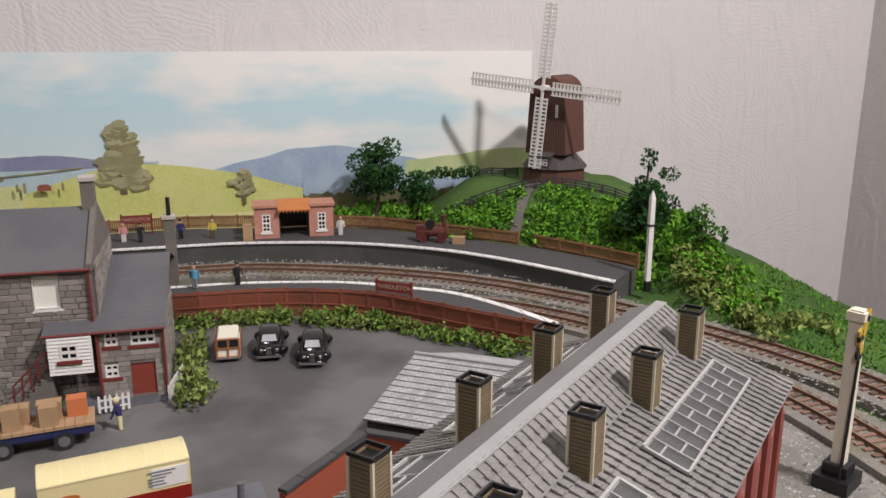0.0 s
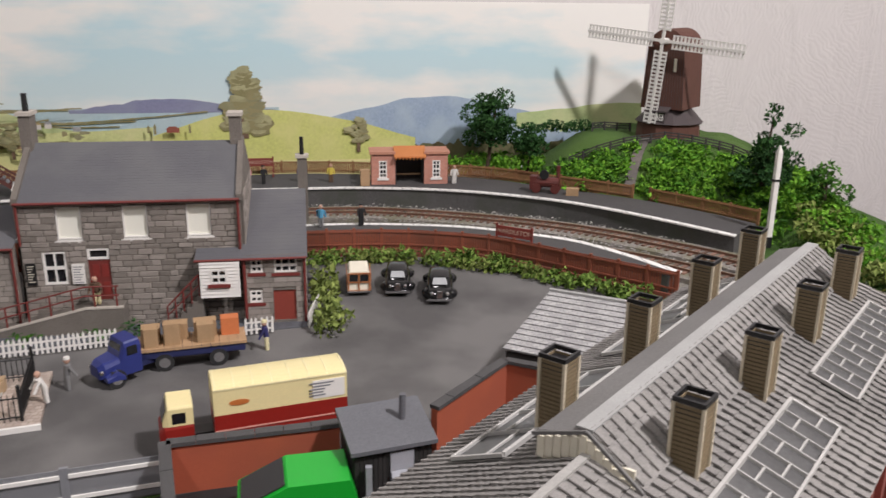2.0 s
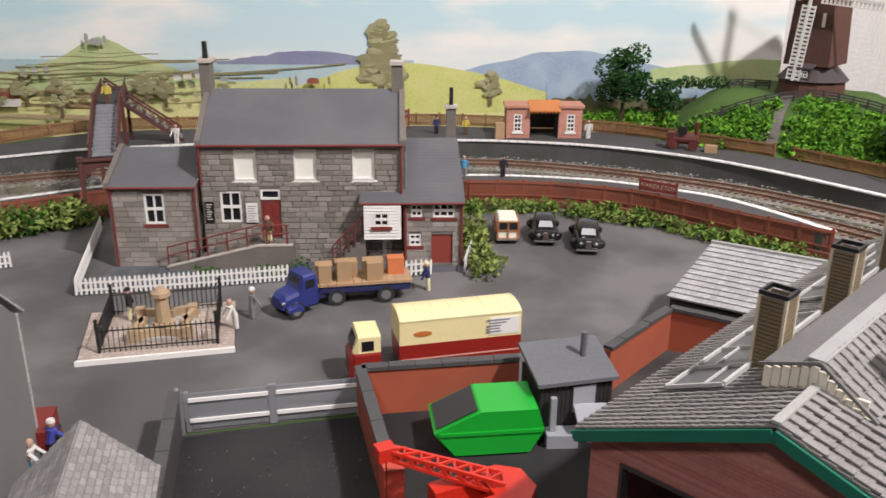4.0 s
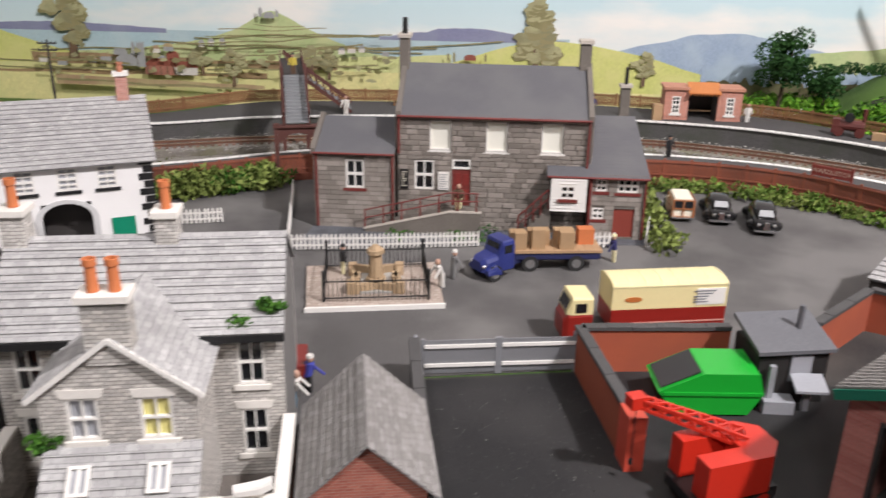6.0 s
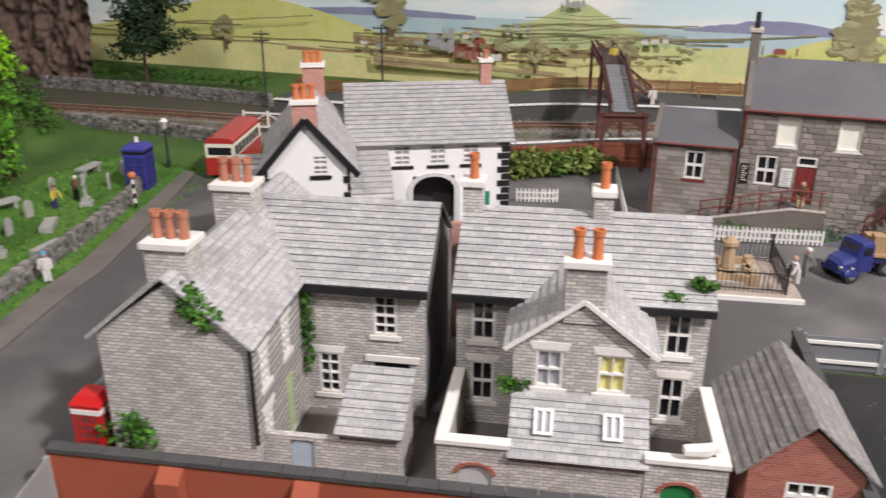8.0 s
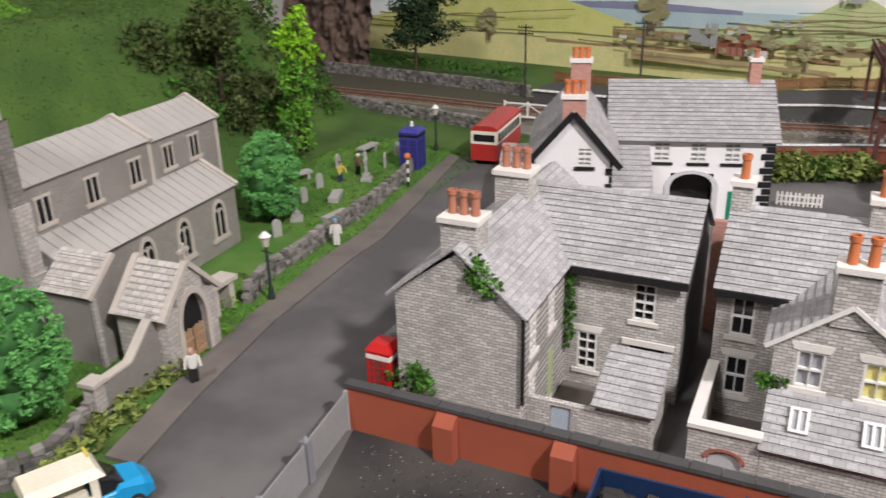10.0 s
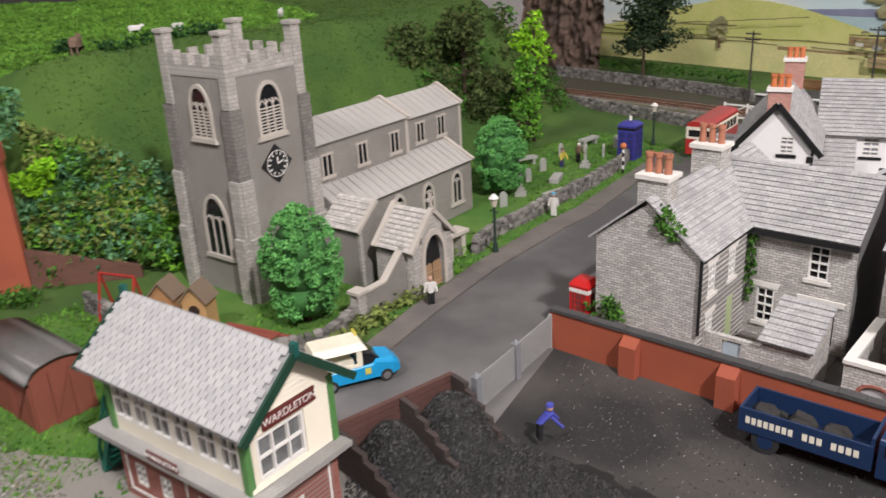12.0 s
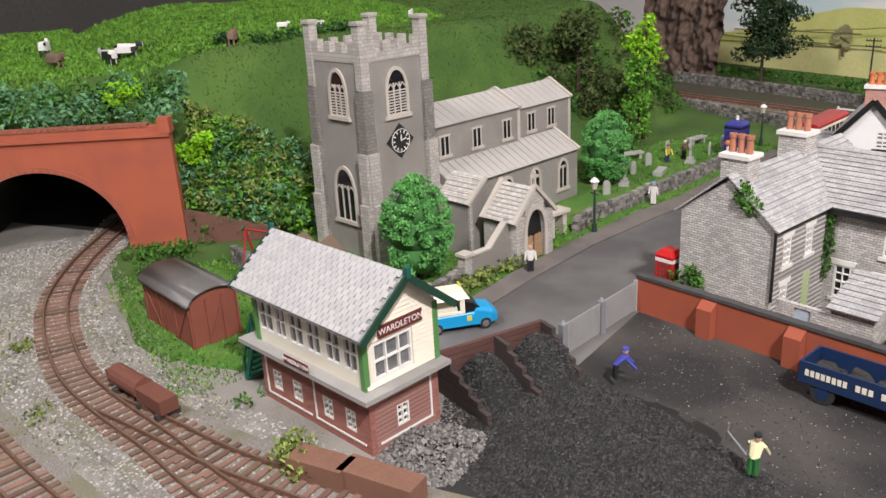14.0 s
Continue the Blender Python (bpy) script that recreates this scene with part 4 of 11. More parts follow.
def lettering(name, words, size, mat, parent, m, label=""):
    cu = bpy.data.curves.new(name, "FONT")
    cu.body, cu.size, cu.extrude, cu.align_x, cu.align_y = words, size * CM, 0.0001, "CENTER", "CENTER"
    tmp = bpy.data.objects.new("lettering", cu)
    me = bpy.data.meshes.new_from_object(tmp)
    me.materials.append(mat)
    ob = new(name, me)
    ob.parent = parent
    mm = m.copy()
    mm.translation = mm.translation * CM
    ob.matrix_basis = mm
    bpy.data.objects.remove(tmp)
    return tagged(ob, label)


UPRIGHT = Matrix.Rotation(radians(90), 4, "X")


# ---------------- station building ----------------
def station():
    s = thing("station_building", 0, 0, 0, 0, "grey stone station house with dark slate roofs and cream blinds", "building")
    bl = [(-2.75, -1.0, 6.9, 9.35), (1.9, 3.65, 6.9, 9.35), (6.45, 8.2, 6.9, 9.35)]
    gw, door = (-4.0, -2.35, 3.45, 6.0), (-0.85, 0.7, 2.1, 6.15)
    holes = bl + [gw, door]
    bm = B()
    hole_wall(bm, -5.4, 10.4, 0, 10, 0, 0.4, holes)
    front = part("wall", bm, stone_core, s)
    stone_face(front, -5.4, 10.4, 0.0, 9.7, 0, holes, limit=300)
    for x, rz in ((-5.4, -90), (10.4, 90)):
        bm = B()
        prism_x(bm, [(0.4, 0), (10, 0), (10, 10), (5, 13.2), (0.4, 10.2)], x - 0.2, x + 0.2)
        wl = part("wall", bm, stone_core, s)
        mm = Matrix.Translation((x + (0.2 if rz > 0 else -0.2), 0, 0)) @ Matrix.Rotation(radians(rz), 4, "Z")
        stone_face(wl, -9.8 if rz < 0 else 0.3, -0.3 if rz < 0 else 9.8, 0, 10, 0, [], m=mm, each=False)
    bm = B()
    box(bm, -5.4, 10.4, 9.6, 10, 0, 10)
    part("wall", bm, stone_core, s)
    for o in bl:
        window(s, *o, y=0.12, nx=1, ny=1, pane=blind, fw=0.1, frame_mat=white_p, sill=white_p)
    window(s, *gw, y=0.06, nx=2, ny=2, fw=0.16, bars=0.12)
    bm = B()
    box(bm, door[0], door[1], 0.1, 0.22, 2.1, 5.25)
    d = part("door", bm, maroon, s, "dark red panelled door")
    bm = B()
    for z in (2.5, 3.9):
        for x in (-0.6, 0.05):
            box(bm, x, x + 0.5, 0.06, 0.11, z, z + 1.0)
    part("door_panel", bm, M("deep_red_paint", (0.22, 0.03, 0.025), 0.5), d)
    window(s, door[0], door[1], 5.3, 6.15, y=0.06, nx=1, ny=1, fw=0.16)
    # notice boards
    for x0, x1, z0, z1, c, lab in ((-5.2, -4.5, 3.5, 5.2, black_p, "black notice board with pale lines"), (-2.0, -1.1, 3.5, 5.05, white_p, "white poster board")):
        bm = B()
        box(bm, x0, x1, -0.2, -0.12, z0, z1)
        nb = part("notice_board", bm, c, s, lab)
        bm = B()
        for k in range(7):
            box(bm, x0 + 0.12, x1 - 0.12 - 0.1 * (k % 3), -0.215, -0.203, z1 - 0.25 - 0.2 * k, z1 - 0.19 - 0.2 * k)
        part("printed_text", bm, grey_p if c is white_p else cream_p, nb)
    # roof
    bm = B()
    slope(bm, (-5.2, -0.35, 9.75), (10.2, -0.35, 9.75), (10.2, 5, 13.25), (-5.2, 5, 13.25), 22, 0.05, 0.0)
    part("roof", bm, slate_dark, s, "dark grey slate roof")
    bm = B()
    slope(bm, (10.2, 10.3, 9.75), (-5.2, 10.3, 9.75), (-5.2, 5, 13.25), (10.2, 5, 13.25), 22, 0.05, 0.0)
    part("roof", bm, slate_dark, s)
    for x in (-5.55, 10.15):
        bm = B()
        prism_x(bm, [(-0.3, 9.6), (0.2, 9.6), (5, 12.9), (9.8, 9.6), (10.3, 9.6), (10.3, 10.1), (5, 13.6), (-0.3, 10.1)], x, x + 0.42)
        part("gable_coping", bm, stone_core, s, "stone gable coping")
    bm = B()
    rod(bm, (-5.4, -0.42, 9.72), (10.4, -0.42, 9.72), 0.11, 8)
    rod(bm, (10.25, -0.3, 9.7), (10.25, -0.3, 5.6), 0.1, 8)
    rod(bm, (-5.3, -0.3, 9.7), (-5.3, -0.3, 6.6), 0.1, 8)
    part("gutter", bm, maroon, s, "maroon gutter and downpipes")
    chimney(s, -5.35, 5, 11, 15.4, 0.8, 1.6, stone_core, dressed, 0, iron)
    bm = B()
    cyl(bm, -5.35, 5, 15.6, 17.0, 0.24, 0.2)
    part("chimney_pot", bm, iron, s, "black chimney pot")
    chimney(s, 10.0, 5.2, 11, 15.2, 0.9, 1.3, stone_core, dressed, 0, iron)
    # annex
    aw = (-9.7, -8.15, 3.6, 6.05)
    bm = B()
    hole_wall(bm, -12.4, -5.62, 0, 6.75, -0.8, 0.4, [aw])
    an = part("annex_wall", bm, stone_core, s)
    stone_face(an, -12.4, -5.62, 0, 6.5, -0.8, [aw], each=False)
    bm = B()
    prism_x(bm, [(-0.4, 0), (8, 0), (8, 6.7), (3.8, 8.5), (-0.4, 6.75)], -12.4, -12.0)
    al = part("annex_wall", bm, stone_core, s)
    stone_face(al, -7.9, 0.6, 0, 6.4, 0, [], m=Matrix.Translation((-12.42, 0, 0)) @ Matrix.Rotation(radians(-90), 4, "Z"), each=False)
    bm = B()
    slope(bm, (-12.4, -1.1, 6.6), (-5.6, -1.1, 6.6), (-5.6, 3.8, 8.7), (-12.4, 3.8, 8.7), 12, 0.05, 0.0)
    slope(bm, (-5.6, 8.5, 6.6), (-12.4, 8.5, 6.6), (-12.4, 3.8, 8.7), (-5.6, 3.8, 8.7), 12, 0.05, 0.0)
    part("annex_roof", bm, slate_dark, s)
    bm = B()
    prism_x(bm, [(-1.0, 6.5), (3.8, 8.35), (8.4, 6.5), (8.4, 6.95), (3.8, 9.0), (-1.0, 6.95)], -12.6, -12.2)
    part("gable_coping", bm, stone_core, s)
    window(s, *aw, y=-0.74, nx=2, ny=2, fw=0.16, bars=0.12, sill=maroon)
    bm = B()
    rod(bm, (-12.4, -1.15, 6.6), (-5.6, -1.15, 6.6), 0.1, 8)
    rod(bm, (-12.15, -1.0, 6.6), (-12.15, -1.0, 0.2), 0.1, 8)
    rod(bm, (-5.75, -1.0, 6.6), (-5.75, -1.0, 0.2), 0.1, 8)
    part("gutter", bm, maroon, s)
    # lean-to wing
    wins = [(11.0, 11.9, 4.2, 5.25), (12.75, 14.45, 4.15, 5.3), (10.85, 11.8, 1.8, 2.8)]
    dr = (12.6, 14.3, 0.3, 2.75)
    bm = B()
    hole_wall(bm, 10.62, 15.0, 0, 5.6, -1.3, 0.35, wins + [dr])
    lw = part("lean_to_wall", bm, stone_core, s)
    stone_face(lw, 10.62, 15.0, 0, 5.5, -1.3, wins + [dr], each=False)
    bm = B()
    prism_x(bm, [(-0.95, 0), (9, 0), (9, 8), (-0.95, 5.6)], 14.65, 15.0)
    rw = part("lean_to_wall", bm, stone_core, s)
    stone_face(rw, -0.9, 9, 0, 5.4, 0, [], m=Matrix.Translation((15.02, 0, 0)) @ Matrix.Rotation(radians(90), 4, "Z"), each=False)
    bm = B()
    slope(bm, (7.0, -1.7, 5.45), (15.25, -1.7, 5.45), (15.25, 9, 8.3), (7.0, 9, 8.3), 20, 0.05, 0.0)
    slope(bm, (15.25, 16, 6), (10.5, 16, 6), (10.5, 9, 8.3), (15.25, 9, 8.3), 10, 0.05, 0.0)
    part("lean_to_roof", bm, slate_dark, s)
    for o in wins:
        window(s, *o, y=-1.25, nx=2 if o[1] - o[0] < 1.4 else 3, ny=2, fw=0.14, bars=0.12, sill=maroon)
    bm = B()
    box(bm, dr[0], dr[1], -1.2, -1.1, dr[2], dr[3])
    part("door", bm, M("brick_red_door", (0.25, 0.045, 0.03), 0.6), s, "plain dark red lower door")
    bm = B()
    rod(bm, (7.0, -1.78, 5.42), (15.2, -1.78, 5.42), 0.1, 8)
    rod(bm, (15.0, -1.5, 5.4), (15.0, -1.5, 0.2), 0.1, 8)
    rod(bm, (10.55, -1.5, 5.4), (10.55, -1.5, 0.6), 0.12, 8)
    part("gutter", bm, maroon, s)
    chimney(s, 15.0, 14.5, 4, 10.0, 0.9, 0.9, stone_core, dressed, 0, iron)
    bm = B()
    cyl(bm, 15.0, 14.5, 10.2, 11.9, 0.2, 0.17)
    part("chimney_pot", bm, iron, s)
    # weatherboarded box with steps
    hole = (8.1, 9.3, 3.6, 4.75)
    bm = B()
    hole_wall(bm, 7.35, 10.2, 2.55, 5.4, -1.75, 0.3, [hole])
    box(bm, 7.35, 7.6, -1.45, 0, 2.55, 5.4)
    hut = part("weatherboard_box", bm, white_p, s, "white boarded lobby")
    for k in range(11):
        z = 2.55 + 0.26 * k
        for a, b in ((7.33, 10.22),) if not (3.45 < z < 4.7) else ((7.33, 8.1), (9.3, 10.22)):
            bm = B()
            solid(bm, [(a, -1.75, z), (b, -1.75, z), (b, -1.74, z + 0.25), (a, -1.74, z + 0.25)], [(a, -1.85, z), (b, -1.85, z), (b, -1.77, z + 0.25), (a, -1.77, z + 0.25)])
            part("weatherboard", bm, white_p, hut)
    window(s, *hole, y=-1.82, nx=2, ny=2, fw=0.14, bars=0.1, sill=maroon)
    bm = B()
    box(bm, 7.35, 7.42, -1.45, -0.1, 2.6, 5.3)
    part("side_door", bm, maroon, hut)
    bm = B()
    for k in range(6):
        box(bm, 4.9 + 0.42 * k, 5.32 + 0.42 * k, -1.5, -0.45, 0, 0.45 + 0.42 * k)
    part("steps", bm, stone_core, s, "stone steps to the lobby")
    bm = B()
    rod(bm, (4.8, -1.55, 1.9), (7.2, -1.55, 4.3), 0.07)
    rod(bm, (4.8, -1.55, 1.2), (7.2, -1.55, 3.5), 0.05)
    for k in range(5):
        rod(bm, (4.8 + 0.6 * k, -1.55, 0.4 + 0.55 * k), (4.8 + 0.6 * k, -1.55, 1.9 + 0.6 * k), 0.06)
    part("handrail", bm, maroon, s, "maroon stair rail")
    # ramp to the door
    bm = B()
    prism_y(bm, [(-8, 0), (1.7, 0), (1.7, 2.05), (-0.9, 2.05), (-8, 0.35)], -1.9, -0.1)
    rp = part("ramp", bm, stone_core, s, "stone ramp to the door")
    bm = B()
    prism_y(bm, [(-8.1, 0.36), (-0.9, 2.06), (1.75, 2.06), (1.75, 2.2), (-0.9, 2.2), (-8.1, 0.5)], -1.95, -1.65)
    part("ramp_kerb", bm, dressed, rp)
    bm = B()
    for a, b in (((-8, 0.4), (-0.9, 2.15)), ((-0.9, 2.15), (1.5, 2.15))):
        for hgt in (0.9, 1.6):
            rod(bm, (a[0], -1.75, a[1] + hgt), (b[0], -1.75, b[1] + hgt), 0.06)
    for k in range(7):
        x = -8 + 1.55 * k
        z = 0.4 + min(1.0, (x + 8) / 7.1) * 1.75
        rod(bm, (x, -1.75, z), (x, -1.75, z + 1.65), 0.07)
    part("handrail", bm, maroon, s, "maroon ramp handrail")
    return s


station()


# ---------------- cottages ----------------
CX, CY, CR = -7.6, -35.2, 10.5


def cottage_window(s, o, pane=None, ny=2, nx=2, m=None, y=0.06):
    window(s, *o, y=y, nx=nx, ny=ny, fw=0.11, bars=0.055, pane=pane, sill=lintel_m, head=lintel_m, m=m, flare=0.05)


def cottage_right():
    s = thing("stone_cottage", CX, CY, 0, CR, "grey stone cottage with slate roof and walled back yards", "house")
    W = [(-0.58, 0.6, 4.95, 7.15), (-0.58, 0.6, 1.35, 3.7), (-9.95, -8.8, 5.0, 7.2), (-9.95, -8.8, 1.5, 3.8)]
    bm = B()
    hole_wall(bm, -10.7, 1.4, 0, 7.8, 0, 0.3, W)
    box(bm, -10.7, 1.4, 7.7, 8, 0, 7.8)
    part("wall", bm, cot_stone, s)
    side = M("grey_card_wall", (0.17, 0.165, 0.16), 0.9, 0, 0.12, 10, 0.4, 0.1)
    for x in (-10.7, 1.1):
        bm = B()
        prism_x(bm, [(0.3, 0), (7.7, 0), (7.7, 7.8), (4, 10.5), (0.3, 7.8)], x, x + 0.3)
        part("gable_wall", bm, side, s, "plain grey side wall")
    for o in W:
        cottage_window(s, o)
    bm = B()
    slope(bm, (-10.9, -0.5, 7.65), (1.55, -0.5, 7.65), (1.55, 4, 10.75), (-10.9, 4, 10.75), 13)
    part("roof", bm, cot_slate, s, "pale grey slate roof")
    bm = B()
    slope(bm, (1.55, 8.5, 7.65), (-10.9, 8.5, 7.65), (-10.9, 4, 10.75), (1.55, 4, 10.75), 13)
    part("roof", bm, cot_slate, s)
    bm = B()
    prism_x(bm, [(-0.55, 7.3), (-0.3, 7.3), (-0.3, 7.62), (-0.55, 7.62)], -10.9, 1.55)
    part("gutter", bm, iron, s, "dark gutter")
    # wing with gable to the front
    wg = [(-6.6, -5.4, 5.05, 6.95), (-3.85, -2.6, 5.0, 6.9)]
    bm = B()
    hole_wall(bm, -7.6, -1.7, 0, 7.2, -4, 0.3, wg)
    prism_y(bm, [(-7.6, 7.2), (-1.7, 7.2), (-4.65, 9.3)], -4, -3.7)
    box(bm, -7.6, -7.3, -3.7, 0, 0, 7.2)
    box(bm, -2.0, -1.7, -3.7, 0, 0, 7.2)
    part("wing_wall", bm, cot_stone, s)
    for o, pn in zip(wg, (pane_grey, pane_lit)):
        cottage_window(s, o, pn, y=-3.94)
    bm = B()
    slope(bm, (-8.0, 2.6, 7.0), (-8.0, -4.2, 7.0), (-4.65, -4.2, 9.55), (-4.65, 2.6, 9.55), 9)
    part("wing_roof", bm, cot_slate, s)
    bm = B()
    slope(bm, (-1.3, -4.2, 7.0), (-1.3, 2.6, 7.0), (-4.65, 2.6, 9.55), (-4.65, -4.2, 9.55), 9)
    part("wing_roof", bm, cot_slate, s)
    bm = B()
    for a, b in ((-8.0, -4.65), (-1.3, -4.65)):
        bar(bm, (a, -4.22, 6.95), (b, -4.22, 9.5), 0.1, 0.2)
    part("barge_board", bm, white_p, s)
    chimney(s, -4.65, -3.6, 8.4, 11.0, 1.7, 1.0, cot_stone, lintel_m, 2, orange_pot, 1.3)
    chimney(s, -3.8, 4, 10, 11.7, 0.95, 1.2, cot_stone, lintel_m, 1, orange_pot, 1.3)
    chimney(s, -10.4, 4, 10, 11.9, 1.0, 1.2, cot_stone, lintel_m, 1, orange_pot, 1.3)
    # low extension with roof lights
    bm = B()
    box(bm, -7.5, -1.7, -6.25, -4, 0, 2.9)
    for x in (-7.5, -2.0):
        prism_x(bm, [(-6.25, 2.9), (-4, 2.9), (-4, 4.7)], x, x + 0.3)
    part("extension_wall", bm, cot_stone, s)
    bm = B()
    slope(bm, (-7.6, -6.5, 2.85), (-1.55, -6.5, 2.85), (-1.55, -4, 4.85), (-7.6, -4, 4.85), 7)
    part("extension_roof", bm, cot_slate, s)
    for x in (-6.1, -3.1):
        tilt = Matrix.Translation((x, -5.2, 3.95)) @ Matrix.Rotation(math.atan2(2.0, 2.5) - radians(90), 4, "X")
        window(s, -0.42, 0.42, -0.6, 0.6, y=-0.2, nx=2, ny=1, fw=0.13, bars=0.12, pane=pane_grey, m=tilt)
    # yard walls
    for x0, x1, dx, dm, lab in ((-10.7, -7.52, -9.0, M("grey_yard_door", (0.5, 0.5, 0.5), 0.6), "grey arched yard door"), (-1.68, 1.75, -0.2, M("green_yard_door", (0.02, 0.2, 0.06), 0.5), "green arched yard door")):
        hole = (dx - 0.75, dx + 0.75, 0.0, 2.2)
        bm = B()
        hole_wall(bm, x0, x1, 0, 3.2, -6.3, 0.4, [hole])
        ox = x0 if x0 < -5 else x1 - 0.4
        box(bm, ox, ox + 0.4, -5.9, -0.02, 0, 3.2)
        yw = part("yard_wall", bm, cot_stone, s)
        bm = B()
        box(bm, x0 - 0.06, x1 + 0.06, -6.42, -5.82, 3.205, 3.42)
        box(bm, ox - 0.08, ox + 0.48, -5.81, -0.1, 3.205, 3.42)
        part("wall_coping", bm, lintel_m, yw, "pale stone coping")
        bm = B()
        pts = [(dx - 0.72, 0.1), (dx + 0.72, 0.1)] + [(dx + 0.72 * math.cos(a * math.pi / 8), 1.7 + 0.45 * math.sin(a * math.pi / 8)) for a in range(9)]
        prism_y(bm, pts, -6.2, -6.1)
        part("yard_door", bm, dm, yw, lab)
        bm = B()
        for a in range(8):
            c0, c1 = (math.pi * (a + q) / 8 for q in (0.04, 0.96))
            for_r = [(0.75, c0), (0.75, c1), (0.98, c1), (0.98, c0)]
            prism_y(bm, [(dx + r * math.cos(c), 1.7 + r * 0.66 * math.sin(c)) for r, c in for_r], -6.36, -6.28)
        part("brick_arch", bm, brick_red, yw, "red brick door arch")
    bm = B()
    box(bm, -10.3, 1.3, -5.9, -0.02, 0.08, 0.16)
    part("yard_floor", bm, tarmac_old, s)
    return s


def cottage_left():
    s = thing("stone_cottage", CX, CY, 0, CR, "grey stone corner cottage with ivy and clay chimney pots", "house")
    W = [(-14.95, -13.75, 4.85, 7.05), (-17.95, -16.8, 1.2, 3.6), (-15.0, -13.1, 0.6, 3.3)]
    bm = B()
    hole_wall(bm, -18.7, -12.3, 0, 7.8, 0, 0.3, W)
    box(bm, -18.7, -12.3, 7.7, 8, 0, 7.8)
    part("wall", bm, cot_stone, s)
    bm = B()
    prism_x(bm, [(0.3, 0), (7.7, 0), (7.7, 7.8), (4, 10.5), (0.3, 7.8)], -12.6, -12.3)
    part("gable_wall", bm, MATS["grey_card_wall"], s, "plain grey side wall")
    cottage_window(s, W[0], ny=4)
    cottage_window(s, W[1], ny=4)
    bm = B()
    box(bm, -15.4, -12.6, -0.12, -0.005, 3.35, 3.7)
    part("lintel", bm, lintel_m, s)
    # black panel stands in for the shade inside the opening
    bm = B()
    box(bm, -15.0, -13.1, 0.2, 0.28, 0.6, 3.3)
    part("dark_doorway", bm, black_p, s)
    bm = B()
    slope(bm, (-22.1, -0.5, 7.65), (-12.1, -0.5, 7.65), (-12.1, 4, 10.75), (-22.1, 4, 10.75), 13)
    slope(bm, (-12.1, 8.5, 7.65), (-22.1, 8.5, 7.65), (-22.1, 4, 10.75), (-12.1, 4, 10.75), 13)
    part("roof", bm, cot_slate, s, "pale grey slate roof")
    bm = B()
    prism_x(bm, [(-0.55, 7.25), (-0.3, 7.25), (-0.3, 7.6), (-0.55, 7.6)], -18.6, -12.1)
    part("gutter", bm, iron, s)
    # cross wing
    bm = B()
    box(bm, -25.5, -18.7, -7.2, -6.9, 0, 7.9)
    prism_y(bm, [(-25.5, 7.9), (-18.7, 7.9), (-22.1, 10.4)], -7.2, -6.9)
    part("wing_gable", bm, cot_stone, s)
    for w_ in ((-25.5, -18.7, 7.7, 8), (-25.5, -25.2, -6.9, 7.7)):
        bm = B()
        box(bm, *w_, 0, 7.9)
        part("wing_wall", bm, cot_stone, s)
    sd = turned(-18.7, 0, 90)
    ws = [(-5.9, -4.9, 4.9, 6.8), (-3.0, -2.0, 4.9, 6.8), (-5.9, -4.9, 1.5, 3.5), (-2.9, -1.8, 0.3, 3.6)]
    bm = B()
    hole_wall(bm, -6.9, 0, 0, 7.9, 0, 0.3, ws)
    part("wing_wall", bm, cot_stone, s, m=sd)
    for o in ws[:3]:
        cottage_window(s, o, ny=4, m=sd)
    bm = B()
    box(bm, -2.9, -1.8, 0.1, 0.2, 0.3, 3.6)
    part("door", bm, M("pale_green_door", (0.42, 0.5, 0.26), 0.6), s, "pale green back door", m=sd)
    bm = B()
    slope(bm, (-18.35, -7.45, 7.65), (-18.35, 8, 7.65), (-22.1, 8, 10.75), (-22.1, -7.45, 10.75), 12)
    part("wing_roof", bm, cot_slate, s)
    bm = B()
    slope(bm, (-25.9, 8, 7.65), (-25.9, -7.45, 7.65), (-22.1, -7.45, 10.75), (-22.1, 8, 10.75), 12)
    part("wing_roof", bm, cot_slate, s)
    bm = B()
    rod(bm, (-18.55, -7.3, 7.6), (-18.55, -7.3, 2.9), 0.1, 8)
    rod(bm, (-18.4, -7.3, 7.62), (-18.4, -0.4, 7.62), 0.1, 8)
    part("drainpipe", bm, iron, s, "black gutter and drainpipe")
    chimney(s, -22.3, -5.6, 8.5, 11.6, 1.9, 1.5, cot_stone, lintel_m, 3, dull_pot, 1.2)
    chimney(s, -22.5, 2.2, 9.3, 11.7, 2.0, 1.6, cot_stone, lintel_m, 3, dull_pot, 1.2)
    # outhouse and yard wall
    hole = (-17.45, -16.35, 0, 2.6)
    bm = B()
    hole_wall(bm, -18.68, -12.4, 0, 2.8, -6.3, 0.35, [hole])
    box(bm, -15.1, -12.4, -6.3, -5.95, 2.8, 3.25)
    for x in (-15.1, -12.7):
        prism_x(bm, [(-5.95, 0), (-3, 0), (-3, 4.5), (-5.95, 3.3)], x, x + 0.3)
    yw = part("yard_wall", bm, cot_stone, s)
    bm = B()
    pts = [(-17.42, 0.1), (-16.38, 0.1)] + [(-16.9 + 0.52 * math.cos(a * math.pi / 8), 2.2 + 0.35 * math.sin(a * math.pi / 8)) for a in range(9)]
    prism_y(bm, pts, -6.2, -6.1)
    part("yard_door", bm, M("pale_blue_door", (0.42, 0.5, 0.56), 0.6), yw, "pale blue yard door")
    bm = B()
    slope(bm, (-15.3, -6.6, 3.25), (-12.2, -6.6, 3.25), (-12.2, -2.9, 4.75), (-15.3, -2.9, 4.75), 8)
    part("outhouse_roof", bm, cot_slate, s)
